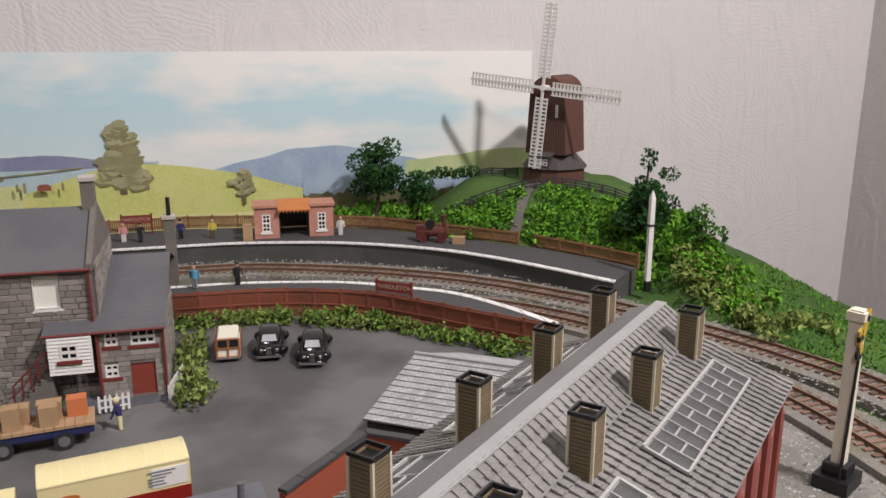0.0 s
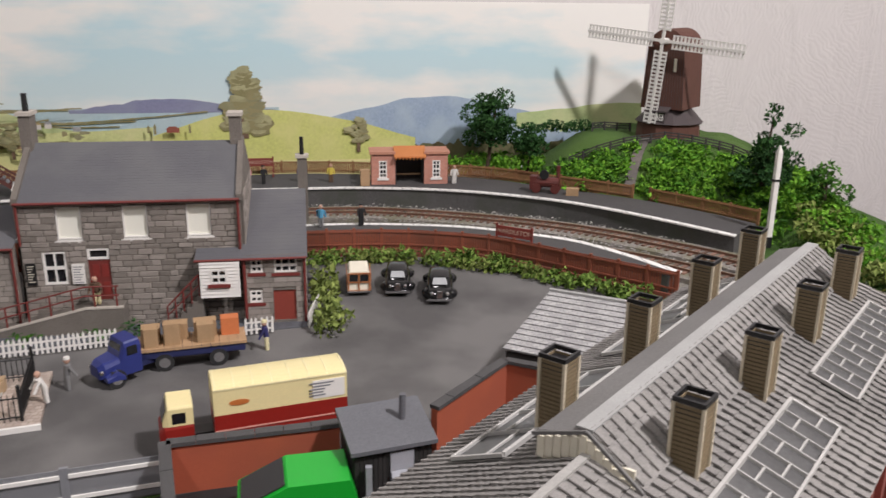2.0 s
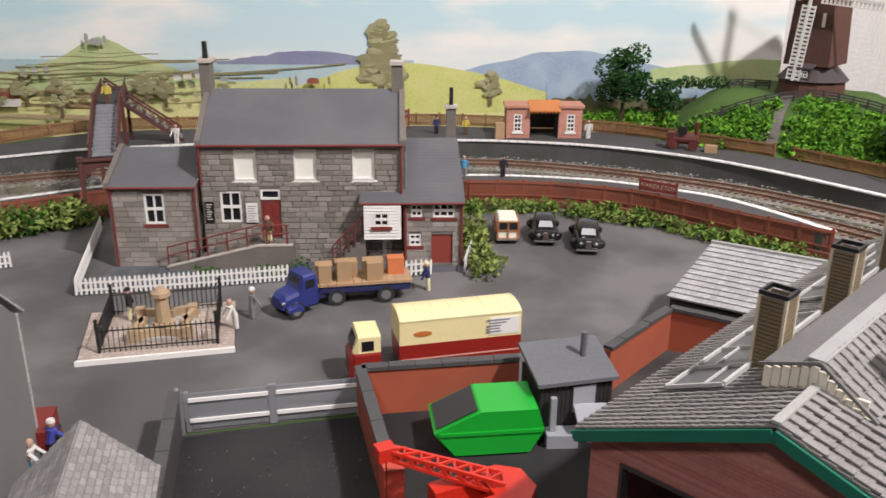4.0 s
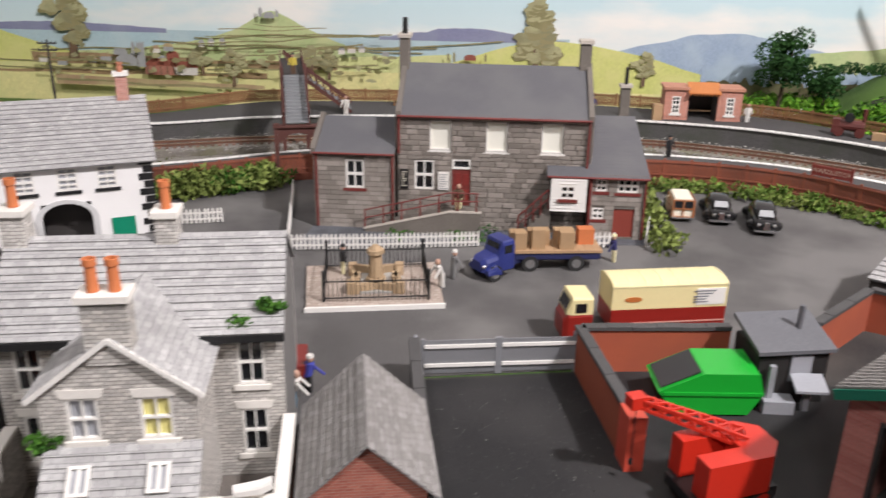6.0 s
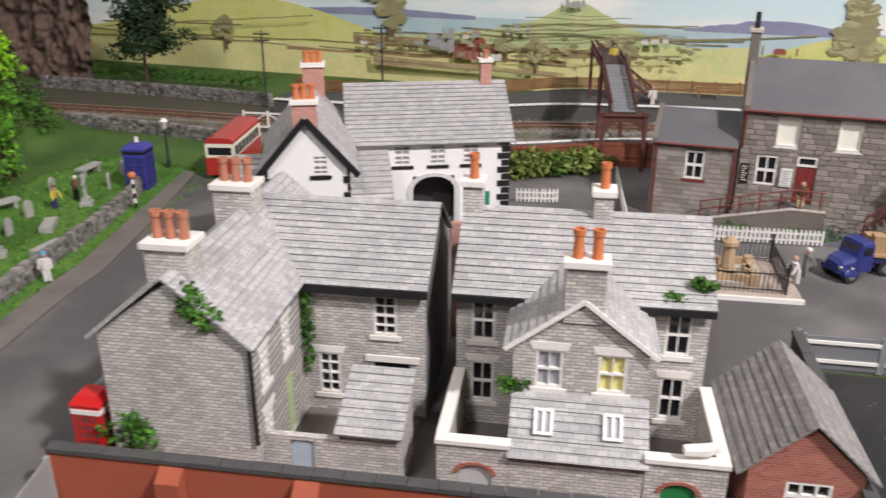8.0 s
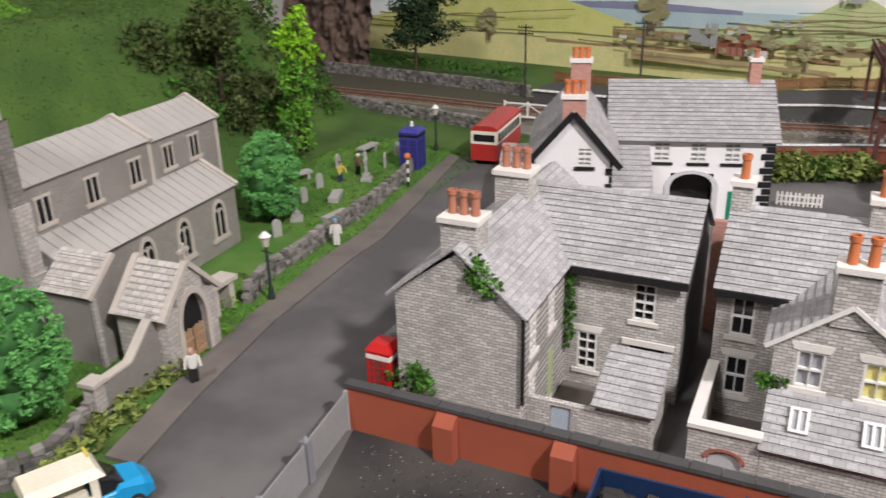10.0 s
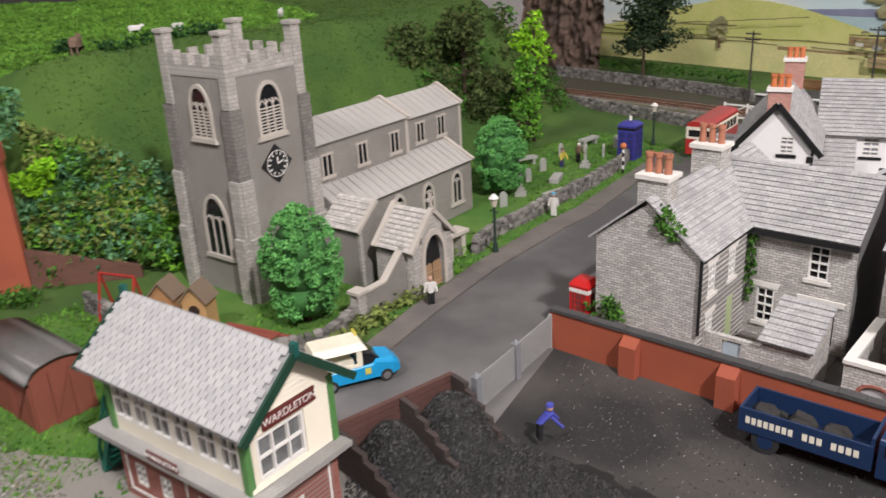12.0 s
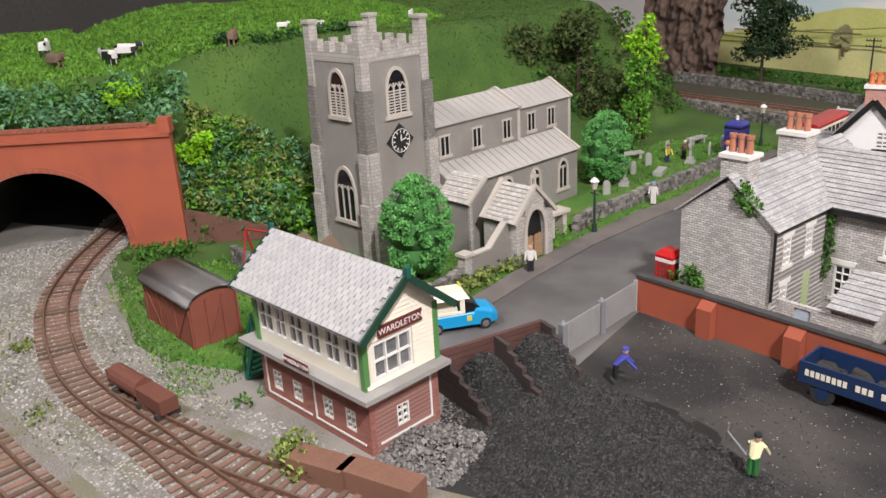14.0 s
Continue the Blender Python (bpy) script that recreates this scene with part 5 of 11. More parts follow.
    bm = B()
    box(bm, -18.6, -12.6, -5.9, -0.02, 0.08, 0.16)
    part("yard_floor", bm, tarmac_old, s)
    # shop bay towards the street
    bm = B()
    box(bm, -27.0, -25.52, -3.5, 1.5, 0, 3.2)
    part("shop_bay", bm, dark_wood, s, "dark shop front bay")
    bm = B()
    slope(bm, (-28.2, 2.0, 3.0), (-28.2, -4.2, 3.0), (-25.4, -4.2, 4.6), (-25.4, 2.0, 4.6), 5)
    part("shop_awning", bm, MATS["grey_paint"], s, "grey shop awning")
    bm = B()
    box(bm, -27.3, -25.52, 3.0, 6.5, 0, 6.2)
    part("shop_bay", bm, dark_wood, s)
    bm = B()
    slope(bm, (-27.6, 6.7, 6.1), (-27.6, 2.8, 6.1), (-25.4, 2.8, 7.4), (-25.4, 6.7, 7.4), 5)
    part("shop_roof", bm, cot_slate, s)
    return s


cottage_right()
cottage_left()

# brick wall at the end of the alley
bm = B()
box(bm, -12.35, -10.65, 9.4, 9.9, 0, 7.6)
single("alley_wall", bm, brick_pink, "pink brick wall closing the alley", "wall", CX, CY, 0, CR, kind="structure")


def brick_shed():
    s = thing("brick_shed", CX, CY, 0, CR, "small red brick shed with grey slate roof", "shed")
    o = (4.2, 6.1, 1.15, 2.6)
    bm = B()
    hole_wall(bm, 2.6, 7.3, 0, 3.2, -5.9, 0.3, [o])
    prism_y(bm, [(2.6, 3.2), (7.3, 3.2), (4.95, 5.3)], -5.9, -5.6)
    box(bm, 2.6, 2.9, -5.6, 1, 0, 3.2)
    box(bm, 7.0, 7.3, -5.6, 1, 0, 3.2)
    part("wall", bm, brick_red, s)
    bm = B()
    slope(bm, (2.1, 1.2, 2.95), (2.1, -6.2, 2.95), (4.95, -6.2, 5.6), (4.95, 1.2, 5.6), 9, 0.12, 0.02)
    slope(bm, (7.8, -6.2, 2.95), (7.8, 1.2, 2.95), (4.95, 1.2, 5.6), (4.95, -6.2, 5.6), 9, 0.12, 0.02)
    part("roof", bm, coursed("brown_grey_slates", (0.2, 0.19, 0.18), (0.29, 0.28, 0.27), (0.13, 0.12, 0.12), 0.5, 0.3, 0.02), s)
    window(s, *o, y=-5.85, nx=3, ny=2, fw=0.12, bars=0.1, sill=lintel_m, head=None)


brick_shed()


# ---------------- church ----------------
def pointed(x0, x1, z0, z1, n=6):
    """Outline of a pointed arch."""
    w = x1 - x0
    spring = z1 - w * 0.8
    pts = [(x0, z0), (x1, z0)]
    for i in range(n + 1):
        f = i / n
        pts.append((x1 - w / 2 * f ** 1.6, spring + (z1 - spring) * math.sin(f * math.pi / 2) ** 0.9))
    for i in range(1, n + 1):
        f = 1 - i / n
        pts.append((x0 + w / 2 * f ** 1.6, spring + (z1 - spring) * math.sin(f * math.pi / 2) ** 0.9))
    return pts


def gothic(parent, x0, x1, z0, z1, lights, m, louvre=False):
    """A pointed window: dressed surround, dark recess, mullions and tracery or louvres."""
    bm = B()
    outer, inner = pointed(x0 - 0.28, x1 + 0.28, z0, z1 + 0.3), pointed(x0, x1, z0, z1)
    k = len(outer)
    for i in range(1, k):
        j = (i + 1) % k
        a, b, c, d = outer[i], outer[j], inner[j], inner[i]
        solid(bm, [(p[0], 0.02, p[1]) for p in (a, b, c, d)], [(p[0], -0.16, p[1]) for p in (a, b, c, d)])
    prism_y(bm, [(x0 - 0.5, z0 - 0.35), (x1 + 0.5, z0 - 0.35), (x1 + 0.35, z0), (x0 - 0.35, z0)], -0.24, 0.02)
    w = part("window_surround", bm, dressed, parent, "pale dressed stone window", m=m)
    bm = B()
    prism_y(bm, inner, -0.03, -0.01)
    part("pane", bm, pane_dark, w, m=m)
    bm = B()
    mid = z1 - (x1 - x0) * 0.75
    for i in range(1, lights):
        c = x0 + (x1 - x0) * i / lights
        box(bm, c - 0.07, c + 0.07, -0.11, -0.032, z0, mid + 0.45)
    for i in range(lights):
        a, b = x0 + (x1 - x0) * i / lights, x0 + (x1 - x0) * (i + 1) / lights
        bar(bm, (a, -0.07, mid), ((a + b) / 2, -0.07, mid + 0.4), 0.07, 0.09)
        bar(bm, (b, -0.07, mid), ((a + b) / 2, -0.07, mid + 0.4), 0.07, 0.09)
    if louvre:
        for q in range(int((mid - z0) / 0.24)):
            box(bm, x0, x1, -0.09, -0.034, z0 + 0.24 * q, z0 + 0.24 * q + 0.11)
    part("tracery", bm, dressed, w, m=m)
    return w


def church():
    s = thing("church", -54.2, -59.7, 0, 104.3, "grey flint parish church with square battlemented tower", "church")
    T = 7.1
    bm = B()
    box(bm, 0, T, 0, T, 0, 17.0)
    tw = part("tower", bm, church_m, s)
    for x, y, sx, sy in ((0, 0, -1, -1), (T, 0, 1, -1), (0, T, -1, 1), (T, T, 1, 1)):
        bm = B()
        for z0, z1, out in ((0, 5.2, 0.85), (5.2, 9.6, 0.6), (9.6, 14.8, 0.35)):
            for dx, dy in ((out, 0.35), (0.35, out)):
                bm = B()
                box(bm, min(x - sx * 0.7, x + sx * dx), max(x - sx * 0.7, x + sx * dx), min(y - sy * 0.7, y + sy * dy), max(y - sy * 0.7, y + sy * dy), z0 + 0.002 * dx, z1)
                part("buttress", bm, quoin_m, tw, "stepped stone corner buttress")
        bm = B()
        cx, cy = x - sx * 0.25, y - sy * 0.25
        box(bm, cx - 0.42, cx + 0.42, cy - 0.42, cy + 0.42, 14.8, 20.0)
        box(bm, cx - 0.52, cx + 0.52, cy - 0.52, cy + 0.52, 20.005, 20.3)
        part("pinnacle", bm, quoin_m, tw, "square corner pinnacle")
    for a in range(4):
        mm = Matrix.Translation((T / 2, T / 2, 0)) @ Matrix.Rotation(a * math.pi / 2, 4, "Z") @ Matrix.Translation((-T / 2, -T / 2, 0))
        bm = B()
        prof = [(0.6, 17.01), (T - 0.6, 17.01), (T - 0.6, 17.8)]
        for k in (3, 2, 1, 0):
            prof += [(1.55 + 1.62 * k, 17.8), (1.55 + 1.62 * k, 18.6), (0.75 + 1.62 * k, 18.6), (0.75 + 1.62 * k, 17.8)]
        prism_y(bm, prof + [(0.6, 17.8)], -0.06, 0.3)
        part("battlement", bm, quoin_m, tw, "pale stone battlement", m=mm)
    bm = B()
    box(bm, 0.35, T - 0.35, 0.35, T - 0.35, 17.01, 17.2)
    part("tower_roof", bm, lead_m, tw)
    f0, f1 = Matrix(), turned(0, T, -90)
    gothic(tw, 2.55, 4.55, 12.4, 16.1, 3, f0, True)
    gothic(tw, 2.75, 4.75, 12.5, 16.2, 3, f1, True)
    gothic(tw, 2.3, 4.8, 3.2, 7.8, 3, f1)
    # clock
    bm = B()
    prism_y(bm, [(3.55, 8.6), (5.05, 10.1), (3.55, 11.6), (2.05, 10.1)], -0.14, -0.01)
    ck = part("clock", bm, black_p, tw, "black diamond clock with white figures")
    bm = B()
    for i in range(12):
        a = i * math.pi / 6
        bar(bm, (3.55 + 0.68 * math.cos(a), -0.16, 10.1 + 0.68 * math.sin(a)), (3.55 + 0.92 * math.cos(a), -0.16, 10.1 + 0.92 * math.sin(a)), 0.03, 0.11)
    for i in range(24):
        a, b = i * math.pi / 12, (i + 1) * math.pi / 12
        bar(bm, (3.55 + math.cos(a), -0.155, 10.1 + math.sin(a)), (3.55 + math.cos(b), -0.155, 10.1 + math.sin(b)), 0.02, 0.06)
    bar(bm, (3.55, -0.18, 10.1), (4.15, -0.18, 10.25), 0.03, 0.1)
    bar(bm, (3.55, -0.18, 10.1), (3.6, -0.18, 10.6), 0.03, 0.11)
    part("clock_face", bm, white_p, ck)
    # nave and chancel
    for x0, x1, y0, y1, ze, zr in ((T + 0.01, 20.3, 0.9, 7.0, 10.2, 11.7), (20.31, 28.9, 1.2, 6.6, 9.9, 11.5)):
        bm = B()
        box(bm, x0, x1, y0, y1, 0, ze)
        my = (y0 + y1) / 2
        prism_x(bm, [(y0, ze), (y1, ze), (my, zr - 0.1)], x0, x1)
        nv = part("nave_wall", bm, church_m, s)
        bm = B()
        slope(bm, (x0, y0 - 0.25, ze - 0.05), (x1, y0 - 0.25, ze - 0.05), (x1, my, zr), (x0, my, zr), 1, 0.06, 0.02)
        slope(bm, (x1, y1 + 0.25, ze - 0.05), (x0, y1 + 0.25, ze - 0.05), (x0, my, zr), (x1, my, zr), 1, 0.06, 0.02)
        n = int((x1 - x0) / 0.9)
        for k in range(1, n):
            x = x0 + (x1 - x0) * k / n
            rib = B()
            bar(rib, (x, y0 - 0.2, ze + 0.02), (x, my, zr + 0.07), 0.06, 0.06)
            part("lead_roll", rib, lead_m, nv)
        part("nave_roof", bm, lead_m, s, "pale ribbed lead roof")
        bm = B()
        for x in (x1 - 0.18,):
            bar(bm, (x, y0 - 0.35, ze), (x, my, zr + 0.15), 0.36, 0.28)
            bar(bm, (x, y1 + 0.35, ze), (x, my, zr + 0.15), 0.36, 0.28)
            box(bm, x - 0.2, x + 0.2, y0 - 0.05, y0 + 0.1, 5, ze)
        part("coping", bm, dressed, nv)
        xs = [9.7, 14.0, 18.3] if x0 < 10 else [22.4, 25.6]
        for x in xs:
            mm = Matrix.Translation((0, y0, 0))
            bm = B()
            for q in (-0.62, -0.06, 0.5):
                box(bm, x + q, x + q + 0.13, -0.08, 0.03, 7.4, 9.1)
            box(bm, x - 0.75, x + 0.75, -0.1, 0.03, 9.1, 9.3)
            box(bm, x - 0.85, x + 0.85, -0.16, 0.03, 7.1, 7.4)
            w = part("window_surround", bm, dressed, nv, m=mm)
            bm = B()
            box(bm, x - 0.55, x + 0.55, -0.02, 0.0, 7.4, 9.1)
            part("pane", bm, pane_dark, w, m=mm)
    # aisle
    bm = B()
    prism_x(bm, [(-1.8, 0), (1.1, 0), (1.1, 6.7), (-1.8, 5.2)], T + 0.9, 26.2)
    ai = part("aisle_wall", bm, church_m, s)
    bm = B()
    slope(bm, (T + 0.9, -2.15, 5.1), (26.2, -2.15, 5.1), (26.2, 1.15, 6.85), (T + 0.9, 1.15, 6.85), 1, 0.06, 0.02)
    for k in range(1, 20):
        rib = B()
        bar(rib, (T + 0.9 + 0.92 * k, -2.1, 5.2), (T + 0.9 + 0.92 * k, 1.0, 6.9), 0.06, 0.06)
        part("lead_roll", rib, lead_m, ai)
    part("aisle_roof", bm, lead_m, s, "pale ribbed aisle roof")
    bm = B()
    bar(bm, (26.05, -2.2, 5.15), (26.05, 1.2, 6.95), 0.36, 0.3)
    part("coping", bm, dressed, ai)
    am = Matrix.Translation((0, -1.8, 0))
    gothic(ai, 14.6, 15.8, 1.5, 4.3, 2, am)
    gothic(ai, 18.7, 19.9, 1.5, 4.3, 2, am)
    gothic(ai, 23.1, 24.3, 1.5, 4.3, 2, am)
    # porch, standing forward of a taller lobby against the aisle
    PX, P0, P1 = 8.7, -6.9, -10.6
    slates = coursed("porch_stone_slates", (0.42, 0.4, 0.37), (0.58, 0.55, 0.51), (0.25, 0.23, 0.21), 0.6, 0.4, 0.025)
    bm = B()
    prism_y(bm, [(6.35, 0), (11.05, 0), (11.05, 4.1), (PX, 6.35), (6.35, 4.1)], P1 + 0.45, P0)
    po = part("porch", bm, quoin_m, s, "stone south porch")
    bm = B()
    outer = pointed(7.5, 9.9, 0.0, 4.6)
    prism_y(bm, [(6.35, 0), (7.5, 0), (7.5, 4.1), (6.35, 4.1)], P1, P1 + 0.44)
    prism_y(bm, [(9.9, 0), (11.05, 0), (11.05, 4.1), (9.9, 4.1)], P1, P1 + 0.44)
    arch = outer[2:]
    for u, v in zip(arch, arch[1:]):
        tops = [6.35 - abs(w_[0] - PX) * 0.957 for w_ in (u, v)]
        q_ = [u, v, (v[0], tops[1]), (u[0], tops[0])]
        solid(bm, [(w_[0], P1, w_[1]) for w_ in q_], [(w_[0], P1 + 0.44, w_[1]) for w_ in q_])
    part("porch_front", bm, quoin_m, po, "gabled porch front with pointed opening")
    for x0, x1 in ((6.0, PX), (11.4, PX)):
        bm = B()
        if x0 < x1:
            slope(bm, (x0, P0, 3.85), (x0, P1, 3.85), (x1, P1, 6.45), (x1, P0, 6.45), 9)
        else:
            slope(bm, (x0, P1, 3.85), (x0, P0, 3.85), (x1, P0, 6.45), (x1, P1, 6.45), 9)
        part("porch_roof", bm, slates, po, "stone slate porch roof")
    for y in (P1 - 0.02, P0 - 0.12):
        bm = B()
        for a in (5.95, 11.45):
            bar(bm, (a, y, 3.85), (PX, y, 6.6), 0.4, 0.3)
        part("porch_coping", bm, dressed, po)
    gm = Matrix.Translation((0, P1 - 0.01, 0))
    bm = B()
    box(bm, 7.4, 10.0, 0.36, 0.4, 0.05, 4.4)
    part("doorway", bm, black_p, po, "dark pointed doorway", m=gm)
    bm = B()
    wide, inner = pointed(7.2, 10.2, 0.1, 5.0), pointed(7.55, 9.85, 0.1, 4.55)
    for i in range(1, len(wide)):
        j = (i + 1) % len(wide)
        q = (wide[i], wide[j], inner[j], inner[i])
        solid(bm, [(p[0], 0.0, p[1]) for p in q], [(p[0], -0.14, p[1]) for p in q])
    part("stone_arch", bm, dressed, po, "moulded stone arch", m=gm)
    for a in (7.62, 8.74):
        bm = B()
        for k in range(5):
            box(bm, a + 0.2 * k, a + 0.14 + 0.2 * k, 0.12, 0.2, 0.2, 2.2 + 0.1 * (k % 2))
        box(bm, a, a + 0.98, 0.06, 0.115, 0.5, 0.65)
        box(bm, a, a + 0.98, 0.06, 0.115, 1.5, 1.65)
        part("porch_gate", bm, wood_m, po, "low wooden porch gate", m=gm)
    bm = B()
    bar(bm, (PX, P1, 6.6), (PX, P1, 7.8), 0.2, 0.2)
    bar(bm, (PX - 0.45, P1, 7.35), (PX + 0.45, P1, 7.35), 0.2, 0.2)
    part("stone_cross", bm, dressed, po)
    # lobby
    bm = B()
    prism_y(bm, [(5.9, 0), (8.1, 0), (8.1, 6.5), (7.9, 6.5), (5.9, 4.85)], -5.75, -1.81)
    ve = part("lobby", bm, church_m, s, "flint lobby between porch and aisle")
    bm = B()
    slope(bm, (5.65, -1.82, 4.75), (5.65, -5.6, 4.75), (8.1, -5.6, 6.7), (8.1, -1.82, 6.7), 6)
    part("lobby_roof", bm, slates, ve)
    bm = B()
    bar(bm, (5.6, -5.7, 4.75), (8.1, -5.7, 6.75), 0.34, 0.3)
    part("coping", bm, dressed, ve)
    bm = B()
    box(bm, 5.8, 6.1, -5.85, -5.6, 0, 4.7)
    part("quoin", bm, quoin_m, ve)
    # porch side wall
    bm = B()
    prism_y(bm, [(1.6, 0), (6.34, 0), (6.34, 4.3), (5.9, 3.9), (3.9, 2.2), (1.6, 2.2)], -9.8, -9.4)
    pw = part("porch_side_wall", bm, church_m, s)
    bm = B()
    box(bm, 0.8, 1.59, -10.0, -9.2, 0, 2.4)
    part("pillar", bm, quoin_m, pw)
    bm = B()
    box(bm, 0.65, 1.74, -10.15, -9.05, 2.405, 2.65)
    part("pillar_cap", bm, dressed, pw)
    bm = B()
    bar(bm, (1.75, -9.6, 2.28), (3.9, -9.6, 2.28), 0.6, 0.15)
    bar(bm, (3.9, -9.6, 2.28), (5.95, -9.6, 4.0), 0.6, 0.15)
    part("coping", bm, dressed, pw)
    return s


church()


# ---------------- goods shed ----------------
def goods_shed():
    s = thing("engine_shed", 22.95, -40.98, 0, 43.2, "large engine shed with grey ribbed roof and eight smoke vents", "shed")
    ribbed = M("ribbed_roof_sheet", (0.2, 0.19, 0.18), 0.8, 0, 0.4, 14, 0.3, 0.3, (0.3, 0.285, 0.27))
    brown_vent = M("ochre_brown_vent", (0.2, 0.15, 0.085), 0.8, 0, 0.2, 14, 0.5, 0.2)
    # darkened vent brown: shade between the lap boards is put into the colour
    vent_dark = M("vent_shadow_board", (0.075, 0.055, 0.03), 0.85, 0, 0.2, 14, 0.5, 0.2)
    cream_w = M("cream_strip", (0.6, 0.53, 0.4), 0.75, 0, 0.12, 15, 0.6, 0.1)
    shed_brick = coursed("shed_brick", (0.36, 0.12, 0.1), (0.47, 0.19, 0.16), (0.34, 0.2, 0.17), 0.42, 0.15, 0.012)
    pier_m = M("dark_red_pier", (0.25, 0.06, 0.045), 0.8, 0, 0.2)
    grey_ridge = M("weathered_ridge", (0.36, 0.35, 0.33), 0.85, 0, 0.2)
    X0, L, TOP = -1.9, 27.55, 10.5
    R, E1 = 7.03, 8.2
    LW, E2 = 7.13, 7.31
    # walls
    bm = B()
    box(bm, -0.9, L - 0.2, -R + 0.4, -R + 0.7, 0, E1 - 0.1)
    part("wall", bm, shed_brick, s, "pink brick side wall")
    for k in range(9):
        x = 0.2 + 3.2 * k
        bm = B()
        box(bm, x, x + 0.6, -R + 0.15, -R + 0.39, 0, E1 - 0.15)
        box(bm, x + 1.3, x + 2.4, -R + 0.33, -R + 0.39, 1.2, 6.4)
        part("pilaster", bm, pier_m, s, "dark red pier and panel")
    bm = B()
    box(bm, -0.9, L - 0.2, LW - 0.7, LW - 0.4, 0, E2 - 0.1)
    part("wall", bm, shed_brick, s)
    bm = B()
    prism_x(bm, [(-R + 0.7, 0), (LW - 0.7, 0), (LW - 0.7, 7.4), (0, 10.3), (-R + 0.7, 8.3)], L - 0.5, L - 0.2)
    part("wall", bm, shed_brick, s)
    fr = turned(-1.3, 0, -90)
    bm = B()
    doors = [(-5.3, -0.7, 0, 6.2), (0.5, 5.4, 0, 6.2)]
    hole_wall(bm, -LW + 0.4, R - 0.4, 0, 7.2, 0, 0.35, doors)
    prism_y(bm, [(-LW + 0.4, 7.2), (R - 0.4, 7.2), (R - 0.4, 8.1), (0, 10.3), (-LW + 0.4, 7.35)], 0, 0.35)
    part("front_wall", bm, shed_brick, s, "pink brick shed front with open doorways", m=fr)
    for a, b, _, h_ in doors:
        bm = B()
        box(bm, a - 0.12, a, -0.08, 0.4, 0, h_)
        box(bm, b, b + 0.12, -0.08, 0.4, 0, h_)
        box(bm, a - 0.12, b + 0.12, -0.08, 0.4, h_, h_ + 0.15)
        part("door_frame", bm, dark_wood, s, m=fr)
    green = M("green_fascia", (0.01, 0.16, 0.1), 0.5, 0, 0.15)
    for y, z in ((LW, E2), (-R, E1)):
        bm = B()
        bar(bm, (X0 - 0.06, y, z - 0.3), (X0 - 0.06, 0, TOP - 0.3), 0.12, 0.42)
        part("barge_board", bm, green, s, "dark green barge board")
    # main slopes
    bm = B()
    slope(bm, (X0, LW, E2), (L, LW, E2), (L, 0, TOP), (X0, 0, TOP), 24, 0.08, 0.03)
    part("roof", bm, ribbed, s, "grey tiled roof slope")
    bm = B()
    slope(bm, (L, -R, E1), (X0, -R, E1), (X0, 0, TOP), (L, 0, TOP), 15, 0.1, 0.03)
    part("roof", bm, ribbed, s, "grey ribbed roof slope")
    bm = B()
    bar(bm, (X0, 0, TOP + 0.12), (1.5, 0, TOP + 0.12), 0.3, 0.12)
    part("ridge_tile", bm, grey_ridge, s)
    # raised ribs of the sheeting, lapped course by course
    for sgn, eave, ez, step, wide, high in ((-1, R, E1, 0.56, 0.3, 0.08), (1, LW, E2, 0.4, 0.14, 0.03)):
        bm = B()
        k = 0
        while X0 + 0.2 + step * k < L - 0.1:
            x = X0 + 0.2 + step * k
            k += 1
            for c in range(9):
                f0, f1 = c / 9, (c + 1) / 9
                p = (x, sgn * eave * (1 - f0), ez + (TOP - ez) * f0 + 0.15)
                q = (x, sgn * eave * (1 - f1), ez + (TOP - ez) * f1 + 0.1)
                bar(bm, p, q, wide, high)
        tagged(part("roof_rib", bm, ribbed, s, "raised ribs of the roof sheets"), kind="stuff")
    # raised ridge roof
    grey_sheet = M("grey_ridge_sheet", (0.17, 0.165, 0.16), 0.85, 0, 0.2, 10, 0.3, 0.15)
    bm = B()
    slope(bm, (1.4, 1.85, 10.75), (L + 0.1, 1.85, 10.75), (L + 0.1, 0, 11.41), (1.4, 0, 11.41), 1, 0.1, 0.03)
    rr = part("ridge_roof", bm, grey_sheet, s, "raised grey ridge roof")
    bm = B()
    slope(bm, (L + 0.1, -1.9, 10.05), (1.4, -1.9, 10.05), (1.4, 0, 11.41), (L + 0.1, 0, 11.41), 5, 0.1, 0.03)
    rs_ = part("ridge_roof", bm, ribbed, s, "raised ribbed ridge slope")
    bm = B()
    k = 0
    while 1.6 + 0.56 * k < L:
        x = 1.6 + 0.56 * k
        k += 1
        for c in range(3):
            f0, f1 = c / 3, (c + 1) / 3
            bar(bm, (x, -1.9 * (1 - f0), 10.05 + 1.36 * f0 + 0.14), (x, -1.9 * (1 - f1), 10.05 + 1.36 * f1 + 0.08), 0.3, 0.08)
    tagged(part("roof_rib", bm, ribbed, rs_), kind="stuff")
    bm = B()
    bar(bm, (1.35, 0.16, 11.47), (L + 0.1, 0.16, 11.47), 0.6, 0.08)
    part("ridge_cap", bm, M("pale_ridge_cap", (0.34, 0.34, 0.33), 0.8, 0, 0.15), rr)
    bm = B()
    box(bm, 1.38, 1.5, -1.6, 1.6, 9.6, 10.6)
    gb = part("gablet", bm, cream_p, rr, "cream boarded gablet")
    for k in range(12):
        y = -1.78 + 0.3 * k
        top = 11.36 - abs(min(y, 0.0)) * 0.72 - max(y + 0.27, 0.0) * 0.36
        bm = B()
